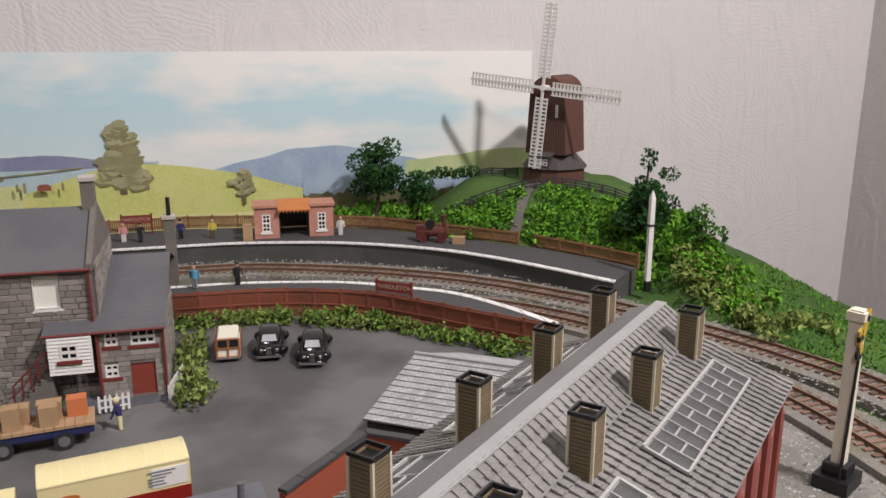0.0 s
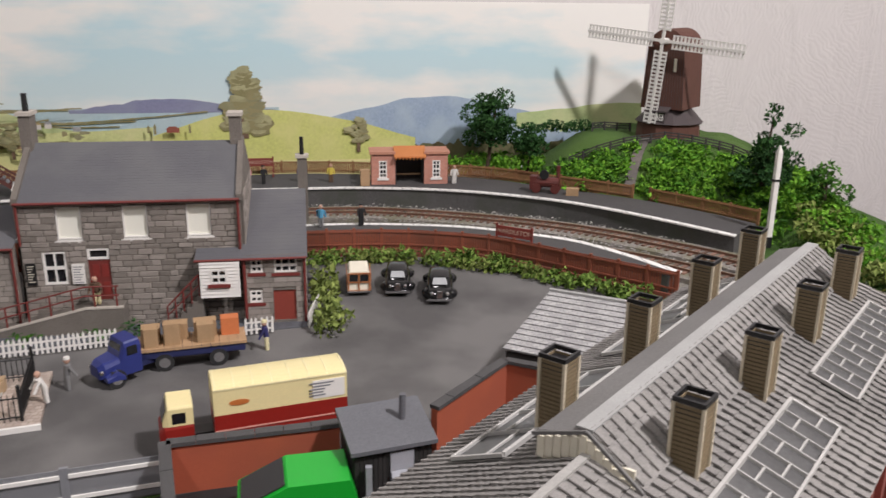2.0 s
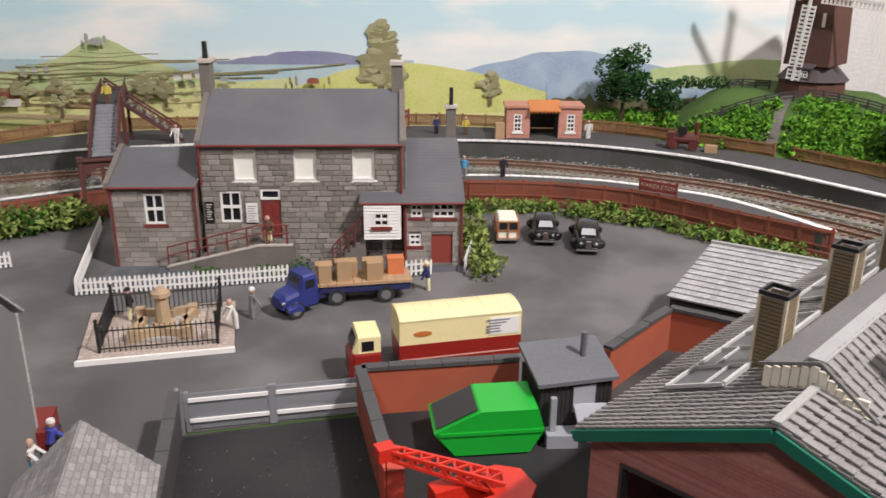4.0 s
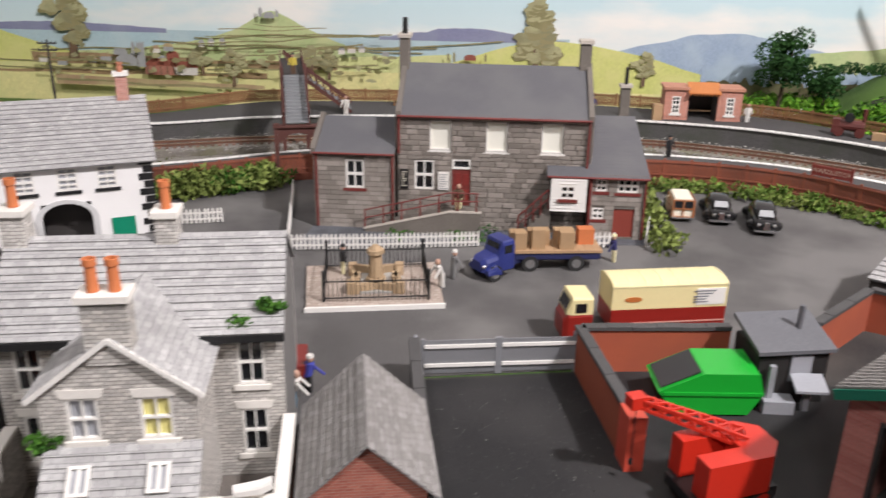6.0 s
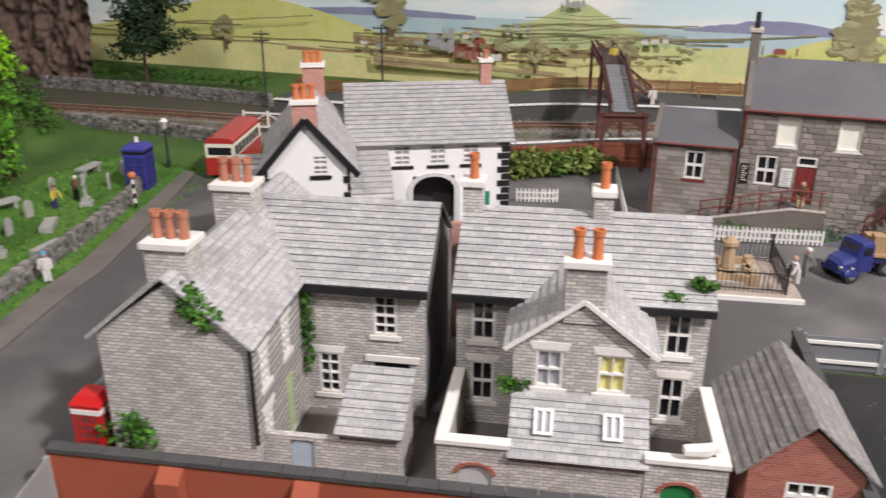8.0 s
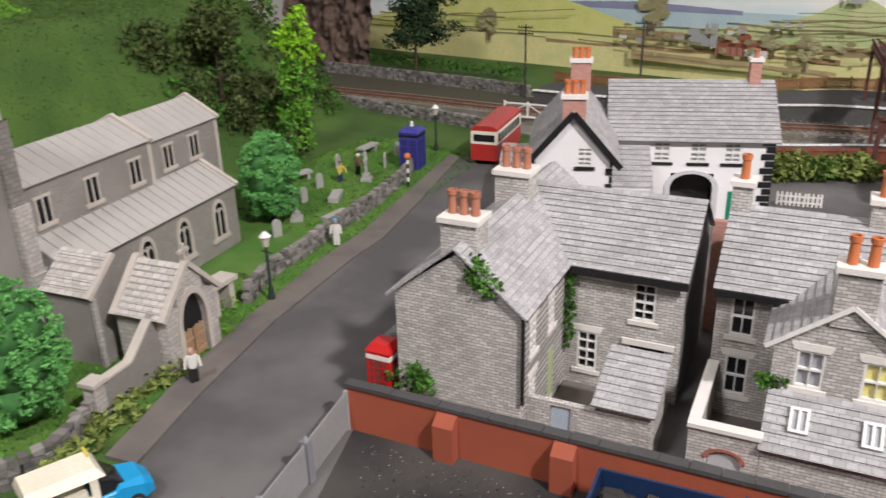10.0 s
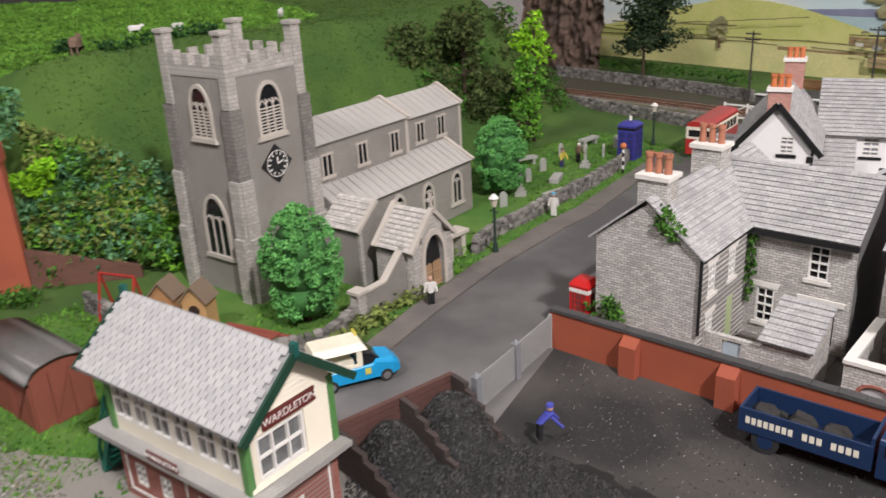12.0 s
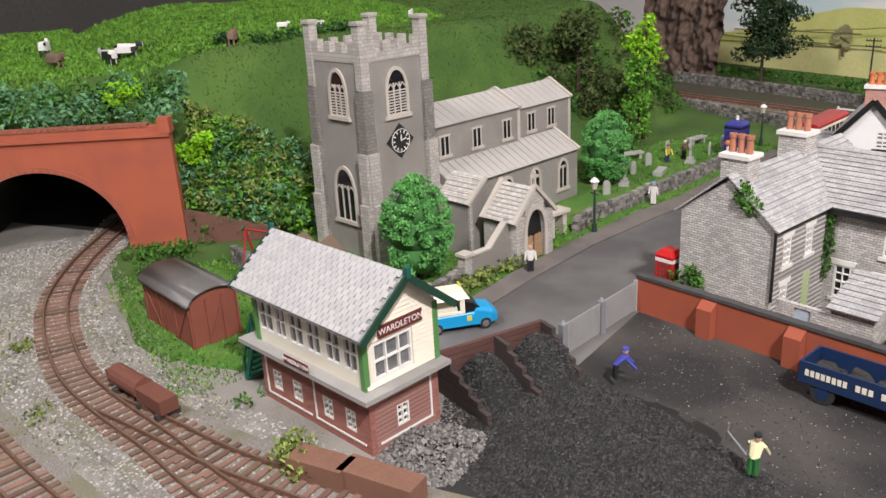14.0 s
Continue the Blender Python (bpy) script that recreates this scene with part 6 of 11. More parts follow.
        box(bm, 1.27, 1.38, y, y + 0.27, top - 0.75, top)
        part("board", bm, cream_p, gb)
    bm = B()
    bar(bm, (1.22, -2.0, 10.05), (1.22, 0, 11.46), 0.1, 0.12)
    bar(bm, (1.22, 1.95, 10.76), (1.22, 0, 11.46), 0.1, 0.12)
    part("gablet_edge", bm, grey_sheet, rr)
    # smoke vents
    def vent(x, y):
        h, z1 = 0.5, 12.2
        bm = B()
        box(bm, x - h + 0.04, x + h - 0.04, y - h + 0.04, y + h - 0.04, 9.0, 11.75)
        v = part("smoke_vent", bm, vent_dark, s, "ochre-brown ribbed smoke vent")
        bm = B()
        for k in range(19):
            z = 9.05 + 0.165 * k
            for a, b, c, d in ((x - h, x + h, y - h, y - h + 0.05), (x - h, x + h, y + h - 0.05, y + h), (x - h, x - h + 0.05, y - h + 0.05, y + h - 0.05), (x + h - 0.05, x + h, y - h + 0.05, y + h - 0.05)):
                box(bm, a, b, c, d, z, z + 0.115)
        tagged(part("lap_board", bm, brown_vent, v), kind="stuff")
        for sx in (-1, 1):
            for sy in (-1, 1):
                cx, cy = x + sx * h, y + sy * h
                bm = B()
                box(bm, cx - 0.055, cx + 0.055, cy - 0.055, cy + 0.055, 9.0, z1)
                part("corner_strip", bm, cream_w, v, "cream corner strip")
        bm = B()
        o, w = h + 0.05, 0.1
        for a, b, c, d in ((x - o, x + o, y - o, y - o + w), (x - o, x + o, y + o - w, y + o), (x - o, x - o + w, y - o + w, y + o - w), (x + o - w, x + o, y - o + w, y + o - w)):
            box(bm, a, b, c, d, z1, z1 + 0.17)
        # black plug gives the open vent top its inner darkness by colour
        box(bm, x - h + 0.02, x + h - 0.02, y - h + 0.02, y + h - 0.02, 11.8, 12.05)
        part("vent_cap", bm, black_p, v, "sooty black vent rim with black fill for the shaded opening")
    for k in range(4):
        vent(4.06 + 6.9 * k, -2.27)
        vent(4.23 + 7.08 * k, 2.75)
    # glazed roof lights
    def rooflight(x0, x1, ya, za, yb, zb, n):
        bm = B()
        up = Vector((0, ya - yb, za - zb)).normalized()
        nr = Vector((0, -up.z, up.y))
        if nr.z < 0:
            nr = -nr
        o = nr * 0.26
        A, Bp = Vector((x0, ya, za)) + o, Vector((x1, ya, za)) + o
        C, D = Vector((x1, yb, zb)) + o, Vector((x0, yb, zb)) + o
        bar(bm, A, Bp, 0.13, 0.2)
        bar(bm, D, C, 0.1, 0.16)
        for k in range(n + 1):
            f = k / n
            bar(bm, A.lerp(Bp, f), D.lerp(C, f), 0.12 if k in (0, n) else 0.06, 0.14)
        for k in range(n):
            g = 0.35 + 0.3 * (k % 2)
            p, q = A.lerp(D, g), Bp.lerp(C, g)
            bar(bm, p.lerp(q, k / n), p.lerp(q, (k + 1) / n), 0.07, 0.1)
        r = part("roof_light", bm, M("weathered_white_bar", (0.46, 0.45, 0.43), 0.7, 0, 0.12), s, "long white-barred roof light")
        bm = B()
        lo = [v - nr * 0.12 for v in (A, Bp, C, D)]
        solid(bm, lo, [v + nr * 0.05 for v in lo])
        part("glass", bm, M("dusty_grey_glass", (0.1, 0.1, 0.1), 0.35, 0, 0.3, 6, 0.6, 0), r)
    rooflight(14.3, 25.1, -3.4, 9.39, -5.25, 8.78, 11)
    rooflight(0.9, 11.4, -3.4, 9.39, -5.25, 8.78, 10)
    rooflight(1.5, 10.4, 3.1, 9.11, 5.3, 8.13, 4)
    rooflight(13.2, 24.6, 3.1, 9.11, 5.3, 8.13, 5)
    return s


goods_shed()


def side_store():
    """Low slate-roofed store that joins the shed and the red wall."""
    s = thing("slate_store", 0, 0, 0, 0, "low brick store with pale slate roof", "shed")
    a, b = (27.2, -15.4, 3.2), (31.5, -11.0, 5.3)
    dx, dy = 8.2, -5.6
    bm = B()
    slope(bm, (a[0] + dx, a[1] + dy, 3.2), (a[0], a[1], 3.2), b, (b[0] + dx, b[1] + dy, 5.3), 12)
    slope(bm, (b[0] + 4.3, b[1] + 4.4, 3.2), (b[0] + 4.3 + dx, b[1] + 4.4 + dy, 3.2), (b[0] + dx, b[1] + dy, 5.3), b, 12)
    part("roof", bm, cot_slate, s, "pale slate roof")
    bm = B()
    prism_z(bm, [(27.5, -15.2), (27.5 + dx, -15.2 + dy), (35.6 + dx, -6.8 + dy), (35.6, -6.8)], 0, 3.1)
    solid(bm, [(27.6, -15.1, 3.1), (31.5, -11.1, 3.1), (35.5, -6.9, 3.1)], [(27.6, -15.1, 3.12), (31.5, -11.1, 5.2), (35.5, -6.9, 3.12)])
    part("wall", bm, dark_wood, s)
    bm = B()
    bar(bm, (b[0] - 0.05, b[1] + 0.05, b[2] + 0.1), (b[0] + dx, b[1] + dy, b[2] + 0.1), 0.3, 0.15)
    part("ridge_tile", bm, MATS["pale_ridge_cap"], s)


side_store()


# ---------------- white inn ----------------
def inn():
    s = thing("white_inn", -31.5, -11.1, 0, 26.6, "white rendered inn with black quoins and slate roofs", "building")
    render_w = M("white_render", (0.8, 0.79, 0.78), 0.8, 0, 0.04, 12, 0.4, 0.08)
    wins = [(-0.75, 0.65, 5.35, 7.1), (2.2, 3.6, 5.35, 7.1), (4.95, 6.35, 5.35, 7.1)]
    arch = (0.8, 4.3, 0, 4.4)
    bm = B()
    hole_wall(bm, -4.5, 8.9, 0, 7.4, 0, 0.4, wins + [arch])
    box(bm, -4.5, 8.9, 9.6, 10, 0, 7.4)
    prism_x(bm, [(0.4, 0), (9.6, 0), (9.6, 7.4), (5, 11), (0.4, 7.4)], -4.5, -4.1)
    part("wall", bm, render_w, s)
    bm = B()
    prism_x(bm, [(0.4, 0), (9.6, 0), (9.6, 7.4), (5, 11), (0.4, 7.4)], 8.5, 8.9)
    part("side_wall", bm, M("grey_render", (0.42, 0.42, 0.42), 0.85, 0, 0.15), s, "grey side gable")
    bm = B()
    for k in range(12):
        z = 0.3 + 0.6 * k
        box(bm, 8.4 - (0.5 if k % 2 else 0.15), 8.96, -0.07, 0.3, z, z + 0.5)
    part("quoins", bm, black_p, s, "black painted quoins")
    bm = B()
    n = 10
    for i in range(n):
        a0, a1 = math.pi * i / n, math.pi * (i + 1) / n
        q = [(2.55 - r * math.cos(a), 3.2 + r * 0.68 * math.sin(a)) for r, a in ((1.75, a0), (1.75, a1), (2.2, a1), (2.2, a0))]
        solid(bm, [(x, 0.0, z) for x, z in q], [(x, -0.12, z) for x, z in q])
    box(bm, 0.35, 0.8, -0.12, 0.0, 0, 3.2)
    box(bm, 4.3, 4.75, -0.12, 0.0, 0, 3.2)
    part("arch_surround", bm, M("pale_grey_stone", (0.55, 0.55, 0.55), 0.8), s, "grey stone carriage arch")
    bm = B()
    box(bm, 0.8, 4.3, 2.0, 2.2, 0, 4.4)
    part("arch_gate", bm, dark_wood, s)
    for o in wins:
        window(s, *o, y=0.05, nx=2, ny=4, fw=0.14, bars=0.1, pane=pane_grey, sill=black_p)
        bm = B()
        box(bm, o[0] - 0.15, o[1] + 0.15, -0.12, -0.005, o[3] + 0.02, o[3] + 0.25)
        part("lintel", bm, black_p, s)
    bm = B()
    box(bm, 5.6, 7.3, -0.1, -0.01, 0.2, 2.9)
    part("door", bm, M("green_door", (0.0, 0.22, 0.12), 0.5), s, "bright green door")
    bm = B()
    slope(bm, (-4.6, -0.5, 7.2), (9.3, -0.5, 7.2), (9.3, 5, 11.3), (-4.6, 5, 11.3), 15)
    part("roof", bm, cot_slate, s, "pale slate roof")
    bm = B()
    slope(bm, (9.3, 10.5, 7.2), (-4.6, 10.5, 7.2), (-4.6, 5, 11.3), (9.3, 5, 11.3), 15)
    part("roof", bm, cot_slate, s)
    # gabled wing
    bm = B()
    hole_wall(bm, -10.3, -4.5, 0, 8.0, -8.9, 0.4, [(-7.05, -5.95, 7.2, 8.0)])
    prism_y(bm, [(-10.3, 8.0), (-7.05, 8.0), (-7.05, 9.6), (-7.4, 11.4)], -8.9, -8.5)
    prism_y(bm, [(-5.95, 8.0), (-4.5, 8.0), (-5.95, 9.6)], -8.9, -8.5)
    prism_y(bm, [(-7.05, 9.0), (-5.95, 9.0), (-5.95, 9.6), (-7.4, 11.4), (-7.05, 9.6)], -8.9, -8.5)
    box(bm, -10.3, -9.9, -8.5, 5, 0, 8.0)
    box(bm, -4.9, -4.5, -8.5, 0, 0, 8.0)
    part("wing_wall", bm, render_w, s)
    window(s, -7.05, -5.95, 7.5, 9.0, y=-8.85, nx=2, ny=4, fw=0.13, bars=0.1, pane=pane_grey, sill=black_p)
    bm = B()
    slope(bm, (-10.9, 5, 7.6), (-10.9, -9.2, 7.6), (-7.4, -9.2, 11.6), (-7.4, 5, 11.6), 13)
    part("wing_roof", bm, cot_slate, s)
    bm = B()
    slope(bm, (-3.9, -9.2, 7.6), (-3.9, 5, 7.6), (-7.4, 5, 11.6), (-7.4, -9.2, 11.6), 13)
    part("wing_roof", bm, cot_slate, s)
    bm = B()
    bar(bm, (-10.95, -9.25, 7.5), (-7.4, -9.25, 11.6), 0.15, 0.45)
    bar(bm, (-3.85, -9.25, 7.5), (-7.4, -9.25, 11.6), 0.15, 0.45)
    part("barge_board", bm, black_p, s, "black barge boards")
    bm = B()
    for x0, sg in ((-10.36, 1), (-4.44, -1)):
        for k in range(13):
            z = 0.3 + 0.6 * k
            w = 0.5 if k % 2 else 0.2
            box(bm, min(x0, x0 + sg * w), max(x0, x0 + sg * w), -8.98, -8.5, z, z + 0.5)
    part("quoins", bm, black_p, s)
    # porches in front
    for x0, x1 in ((-13.0, -10.4), (-4.4, -1.5)):
        bm = B()
        box(bm, x0, x1, -8.2, -2.5, 0, 5.6)
        part("side_block", bm, render_w, s)
        bm = B()
        slope(bm, (x0 - 0.2, -8.6, 5.4), (x1 + 0.2, -8.6, 5.4), (x1 + 0.2, -2.4, 7.4), (x0 - 0.2, -2.4, 7.4), 9)
        part("side_roof", bm, cot_slate, s)
    chimney(s, -7.4, -8.0, 10.2, 12.5, 1.7, 1.3, brick_pink, white_p, 3, orange_pot, 1.0)
    chimney(s, -7.0, 4.0, 10.5, 13.0, 1.7, 1.6, brick_pink, white_p, 3, orange_pot, 0.9)
    chimney(s, 7.6, 5, 10.2, 12.9, 0.9, 1.0, brick_pink, white_p, 1, dull_pot, 0.7)


inn()


# ---------------- signal box ----------------
def signal_box():
    s = thing("signal_box", -27.5, -72.87, 0, 15.0, "brick and cream timber signal box with grey slate roof", "building")
    sb_brick = coursed("signal_box_brick", (0.28, 0.09, 0.07), (0.38, 0.14, 0.11), (0.3, 0.2, 0.17), 0.4, 0.13, 0.01)
    green = M("signal_green", (0.09, 0.24, 0.07), 0.5, 0, 0.12)
    s.scale = (1.115, 1, 1)
    W, D = 9.1, 5.07
    lo = [(-8.1, -7.3, 1.0, 2.3), (-6.3, -5.5, 1.0, 2.3), (-3.7, -2.9, 1.0, 2.3), (-1.9, -1.1, 1.0, 2.3)]
    bm = B()
    hole_wall(bm, -W, 0, 0, 3.7, 0, 0.35, lo)
    box(bm, -W, 0, D - 0.35, D, 0, 3.7)
    box(bm, -W, -W + 0.35, 0.35, D - 0.35, 0, 3.7)
    wl = part("brick_base", bm, sb_brick, s, "red brick base")
    rs = turned(0, 0, 90)
    ro = (1.9, 2.8, 1.0, 2.3)
    bm = B()
    hole_wall(bm, 0.35, D - 0.35, 0, 3.7, 0, 0.35, [ro])
    part("brick_base", bm, sb_brick, s, m=rs)
    for o in lo:
        window(wl, *o, y=0.06, nx=2, ny=3, fw=0.1, bars=0.07)
    window(wl, *ro, y=0.06, nx=2, ny=3, fw=0.1, bars=0.07, m=rs)
    bm = B()
    for x0, x1 in ((-8.7, -4.75), (-4.4, -0.4)):
        box(bm, x0, x1, -0.05, -0.005, 0.5, 0.62)
        box(bm, x0, x0 + 0.12, -0.05, -0.005, 0.62, 3.2)
    part("white_line", bm, white_p, wl, "white painted lining")
    bm = B()
    box(bm, 0.6, 4.5, -0.05, -0.005, 0.5, 0.62)
    box(bm, 4.38, 4.5, -0.05, -0.005, 0.62, 3.2)
    part("white_line", bm, white_p, wl, m=rs)
    bm = B()
    box(bm, -W - 0.9, 0.75, -0.8, D + 0.3, 3.72, 4.0)
    soften(bm, 0.03, 1)
    part("walkway", bm, M("weathered_grey_boards", (0.33, 0.32, 0.3), 0.85, 0, 0.2, 12, 0.5, 0.2), s, "weathered grey walkway")
    # cabin
    fr = [(-8.7, -7.35), (-7.2, -6.2), (-6.0, -4.7), (-4.5, -3.3), (-3.0, -1.75), (-1.6, -0.45)]
    top = [(a, b, 4.75, 7.0) for a, b in fr]
    bm = B()
    hole_wall(bm, -W, 0, 4.0, 7.5, 0, 0.3, top)
    cab = part("cabin_front", bm, cream_p, s, "cream boarded cabin")
    for o in top:
        window(cab, *o, y=0.03, nx=2, ny=2, fw=0.13, bars=0.08, pane=M("signal_box_glass", (0.16, 0.165, 0.165), 0.12, 0, 0.35, 2, 0.8, 0), sash=False)
    end = (0.55, 3.3, 4.35, 6.5)
    bm = B()
    hole_wall(bm, 0.0, D, 4.0, 7.5, 0, 0.3, [end])
    prism_y(bm, [(0, 7.5), (D, 7.5), (D / 2, 9.8)], 0, 0.3)
    part("cabin_end", bm, cream_p, s, m=rs)
    bm = B()
    for k in range(22):
        z = 4.05 + 0.26 * k
        top_y = D / 2 * min(1, max(0.0, (9.8 - z) / 2.3)) if z > 7.5 else D / 2
        a, b = D / 2 - top_y, D / 2 + top_y
        spans = ((a, b),) if not 4.1 < z < 6.6 else ((3.32, b),)
        for p, q in spans:
            if q - p > 0.2:
                solid(bm, [(p, 0, z), (q, 0, z), (q, 0, z + 0.25), (p, 0, z + 0.25)], [(p, -0.1, z), (q, -0.1, z), (q, -0.02, z + 0.25), (p, -0.02, z + 0.25)])
    part("weatherboarding", bm, cream_p, s, "cream weatherboarding", m=rs)
    window(cab, *end, y=0.02, nx=3, ny=2, fw=0.14, bars=0.09, pane=MATS["signal_box_glass"], m=rs, sash=False)
    bm = B()
    box(bm, -W, -W + 0.3, 0.3, D, 4.0, 7.5)
    box(bm, -W + 0.3, -0.3, D - 0.3, D, 4.0, 7.5)
    prism_x(bm, [(0, 7.5), (D, 7.5), (D / 2, 9.8)], -W, -W + 0.3)
    part("cabin_back", bm, cream_p, s)
    bm = B()
    for x, y in ((-0.28, -0.12), (-W + 0.02, -0.12), (-0.18, D - 0.2)):
        box(bm, x, x + 0.32, y, y + 0.34, 4.0, 7.45)
    part("corner_post", bm, green, s, "green corner posts")
    # roof, slate by slate
    bm = B()
    prism_x(bm, [(-0.75, 7.2), (D / 2, 9.85), (D + 0.75, 7.2), (D + 0.75, 7.35), (D / 2, 10.0), (-0.75, 7.35)], -W - 0.9, 0.75)
    rf = part("roof", bm, M("pale_slate_base", (0.3, 0.3, 0.3), 0.85), s, "pale grey slate roof")
    sl = pieces_mat("pale_slate", (0.4, 0.395, 0.395), (0.47, 0.465, 0.46))
    bm = B()
    box(bm, -0.205, 0.205, -0.02, 0.34, 0.0, 0.07)
    me = to_mesh("slate", bm, sl)
    rows, cols = 13, 23
    for r in range(rows):
        f = r / rows
        y, z = -0.77 + (D / 2 + 0.75) * f, 7.4 + 2.66 * f
        for c in range(cols - r % 2):
            x = -W - 0.65 + (c + (0.5 if r % 2 else 0)) * (W + 1.75) / (cols + 0.5)
            piece("slate", me, rf, x, y, z, (math.degrees(math.atan2(2.66, D / 2 + 0.75)) + random.uniform(-1, 2), 0, 0))
    bm = B()
    slope(bm, (0.8, D + 0.75, 7.37), (-W - 0.9, D + 0.75, 7.37), (-W - 0.9, D / 2, 10.04), (0.8, D / 2, 10.04), 13)
    part("rear_roof", bm, cot_slate, rf)
    bm = B()
    bar(bm, (0.82, -0.8, 7.2), (0.82, D / 2, 9.87), 0.14, 0.4)
    bar(bm, (0.82, D + 0.8, 7.2), (0.82, D / 2, 9.87), 0.14, 0.4)
    bar(bm, (-W - 0.95, -0.8, 7.2), (-W - 0.95, D / 2, 9.87), 0.14, 0.4)
    part("barge_board", bm, M("dark_green_board", (0.012, 0.05, 0.03), 0.5), s, "dark green barge boards")
    bm = B()
    for x in (0.82, -W - 0.95):
        box(bm, x - 0.14, x + 0.14, D / 2 - 0.14, D / 2 + 0.14, 9.8, 10.4)
    part("finial", bm, M("turquoise_finial", (0.01, 0.1, 0.08), 0.5), s)
    sign_m = M("sign_maroon", (0.13, 0.025, 0.02), 0.5)
    bm = B()
    box(bm, 0.9, 4.0, -0.2, -0.12, 6.75, 7.42)
    sg = part("name_board", bm, sign_m, s, "maroon name board with white letters", m=rs)
    lettering("lettering", "WARDLETON", 0.5, white_p, sg, rs @ Matrix.Translation((2.45, -0.21, 7.08)) @ UPRIGHT)
    bm = B()
    box(bm, -5.6, -3.6, -0.85, -0.78, 4.02, 4.5)
    sg = part("name_board", bm, sign_m, s, "small maroon name board")
    lettering("lettering", "WARDLETON", 0.34, white_p, sg, Matrix.Translation((-4.6, -0.86, 4.26)) @ UPRIGHT)
    # green steps at the far end
    bm = B()
    for y in (0.3, 2.0):
        bar(bm, (-W - 2.4, y, 0.1), (-W - 0.9, y, 3.7), 0.14, 0.3)
        bar(bm, (-W - 2.4, y, 1.6), (-W - 0.9, y, 5.2), 0.1, 0.12)
        for k in range(3):
            bar(bm, (-W - 2.4 + 0.7 * k, y, 0.2 + 1.6 * k), (-W - 2.4 + 0.7 * k, y, 1.7 + 1.6 * k), 0.12, 0.12)
    for k in range(7):
        box(bm, -W - 2.4 + 0.21 * k, -W - 2.0 + 0.21 * k, 0.3, 2.0, 0.3 + 0.5 * k, 0.38 + 0.5 * k)
    part("steps", bm, M("dark_green_steps", (0.0, 0.13, 0.09), 0.5), s, "dark green wooden steps")


signal_box()


# ---------------- tunnel ----------------
def tunnel():
    s = thing("tunnel_portal", -74.3, -80.4, 0, 61, "orange brick railway tunnel portal with dark mouth", "tunnel")
    tm = M("orange_brick_portal", (0.4, 0.1, 0.05), 0.85, 0, 0.12, 14, 0.3, 0.2, (0.33, 0.085, 0.05))
    R, n, AC, AZ, AK = 7.6, 18, -3.9, 1.0, 0.9
    bm = B()
    arch = [(AC + R * math.cos(math.pi * i / n), AZ + R * AK * math.sin(math.pi * i / n)) for i in range(n + 1)]
    top = 10.6
    for (ax, az), (bx, bz) in zip(arch, arch[1:]):
        solid(bm, [(ax, 0, az), (bx, 0, bz), (bx, 0, top), (ax, 0, top)], [(ax, 0.9, az), (bx, 0.9, bz), (bx, 0.9, top), (ax, 0.9, top)])
    RE, LE = AC + R, AC - R
    box(bm, RE, 9.2, 0, 0.9, 0, top)
    box(bm, LE - 6, LE, 0, 0.9, 0, top)
    bmesh.ops.remove_doubles(bm, verts=bm.verts, dist=0.001)
    wl = part("portal_wall", bm, tm, s)
    bm = B()
    box(bm, LE - 6, 9.2, -0.25, 1.0, top + 0.002, top + 0.3)
    box(bm, LE - 6, 9.2, -0.12, 0.9, top + 0.302, top + 1.0)
    box(bm, 8.3, 9.35, -0.3, 1.05, top + 0.302, top + 1.7)
    part("parapet", bm, tm, s, "brick parapet")
    bm = B()
    for k in range(44):
        box(bm, LE - 5.8 + 0.56 * k, LE - 5.3 + 0.56 * k, -0.2, 0.95, top + 1.005, top + 1.25)
    part("coping_brick", bm, M("coping_brick", (0.3, 0.1, 0.06), 0.85, 0, 0.25), s)
    bm = B()
    for i in range(n * 2):
        a0, a1 = math.pi * (i + 0.04) / (2 * n), math.pi * (i + 0.96) / (2 * n)
        q = [(AC + r * math.cos(a), AZ + r * AK * math.sin(a)) for r, a in ((R, a0), (R, a1), (R + 0.55, a1), (R + 0.55, a0))]
        solid(bm, [(x, 0.0, z) for x, z in q], [(x, -0.07, z) for x, z in q])
    part("arch_ring", bm, M("arch_ring_brick", (0.36, 0.1, 0.06), 0.85, 0, 0.2), s, "brick arch ring")
    bm = B()
    dark = M("black_lining", (0.02, 0.018, 0.017), 0.95, 0, 0.3)
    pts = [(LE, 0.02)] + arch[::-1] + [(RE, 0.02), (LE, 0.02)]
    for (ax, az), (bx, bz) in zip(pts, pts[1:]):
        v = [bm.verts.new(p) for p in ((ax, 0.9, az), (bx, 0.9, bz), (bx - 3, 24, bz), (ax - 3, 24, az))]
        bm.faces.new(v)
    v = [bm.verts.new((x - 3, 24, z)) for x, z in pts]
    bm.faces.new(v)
    part("lining", bm, dark, s, "plain black tunnel lining")
    # wing wall that falls away from the portal
    bm = B()
    prism_y(bm, [(9.21, 0), (18, 0), (18, 1.0), (9.21, 3.4)], 0.2, 0.8)
    part("wing_wall", bm, M("dark_wing_wall", (0.15, 0.07, 0.05), 0.9, 0, 0.3), s, "brown sloping wing wall")


tunnel()


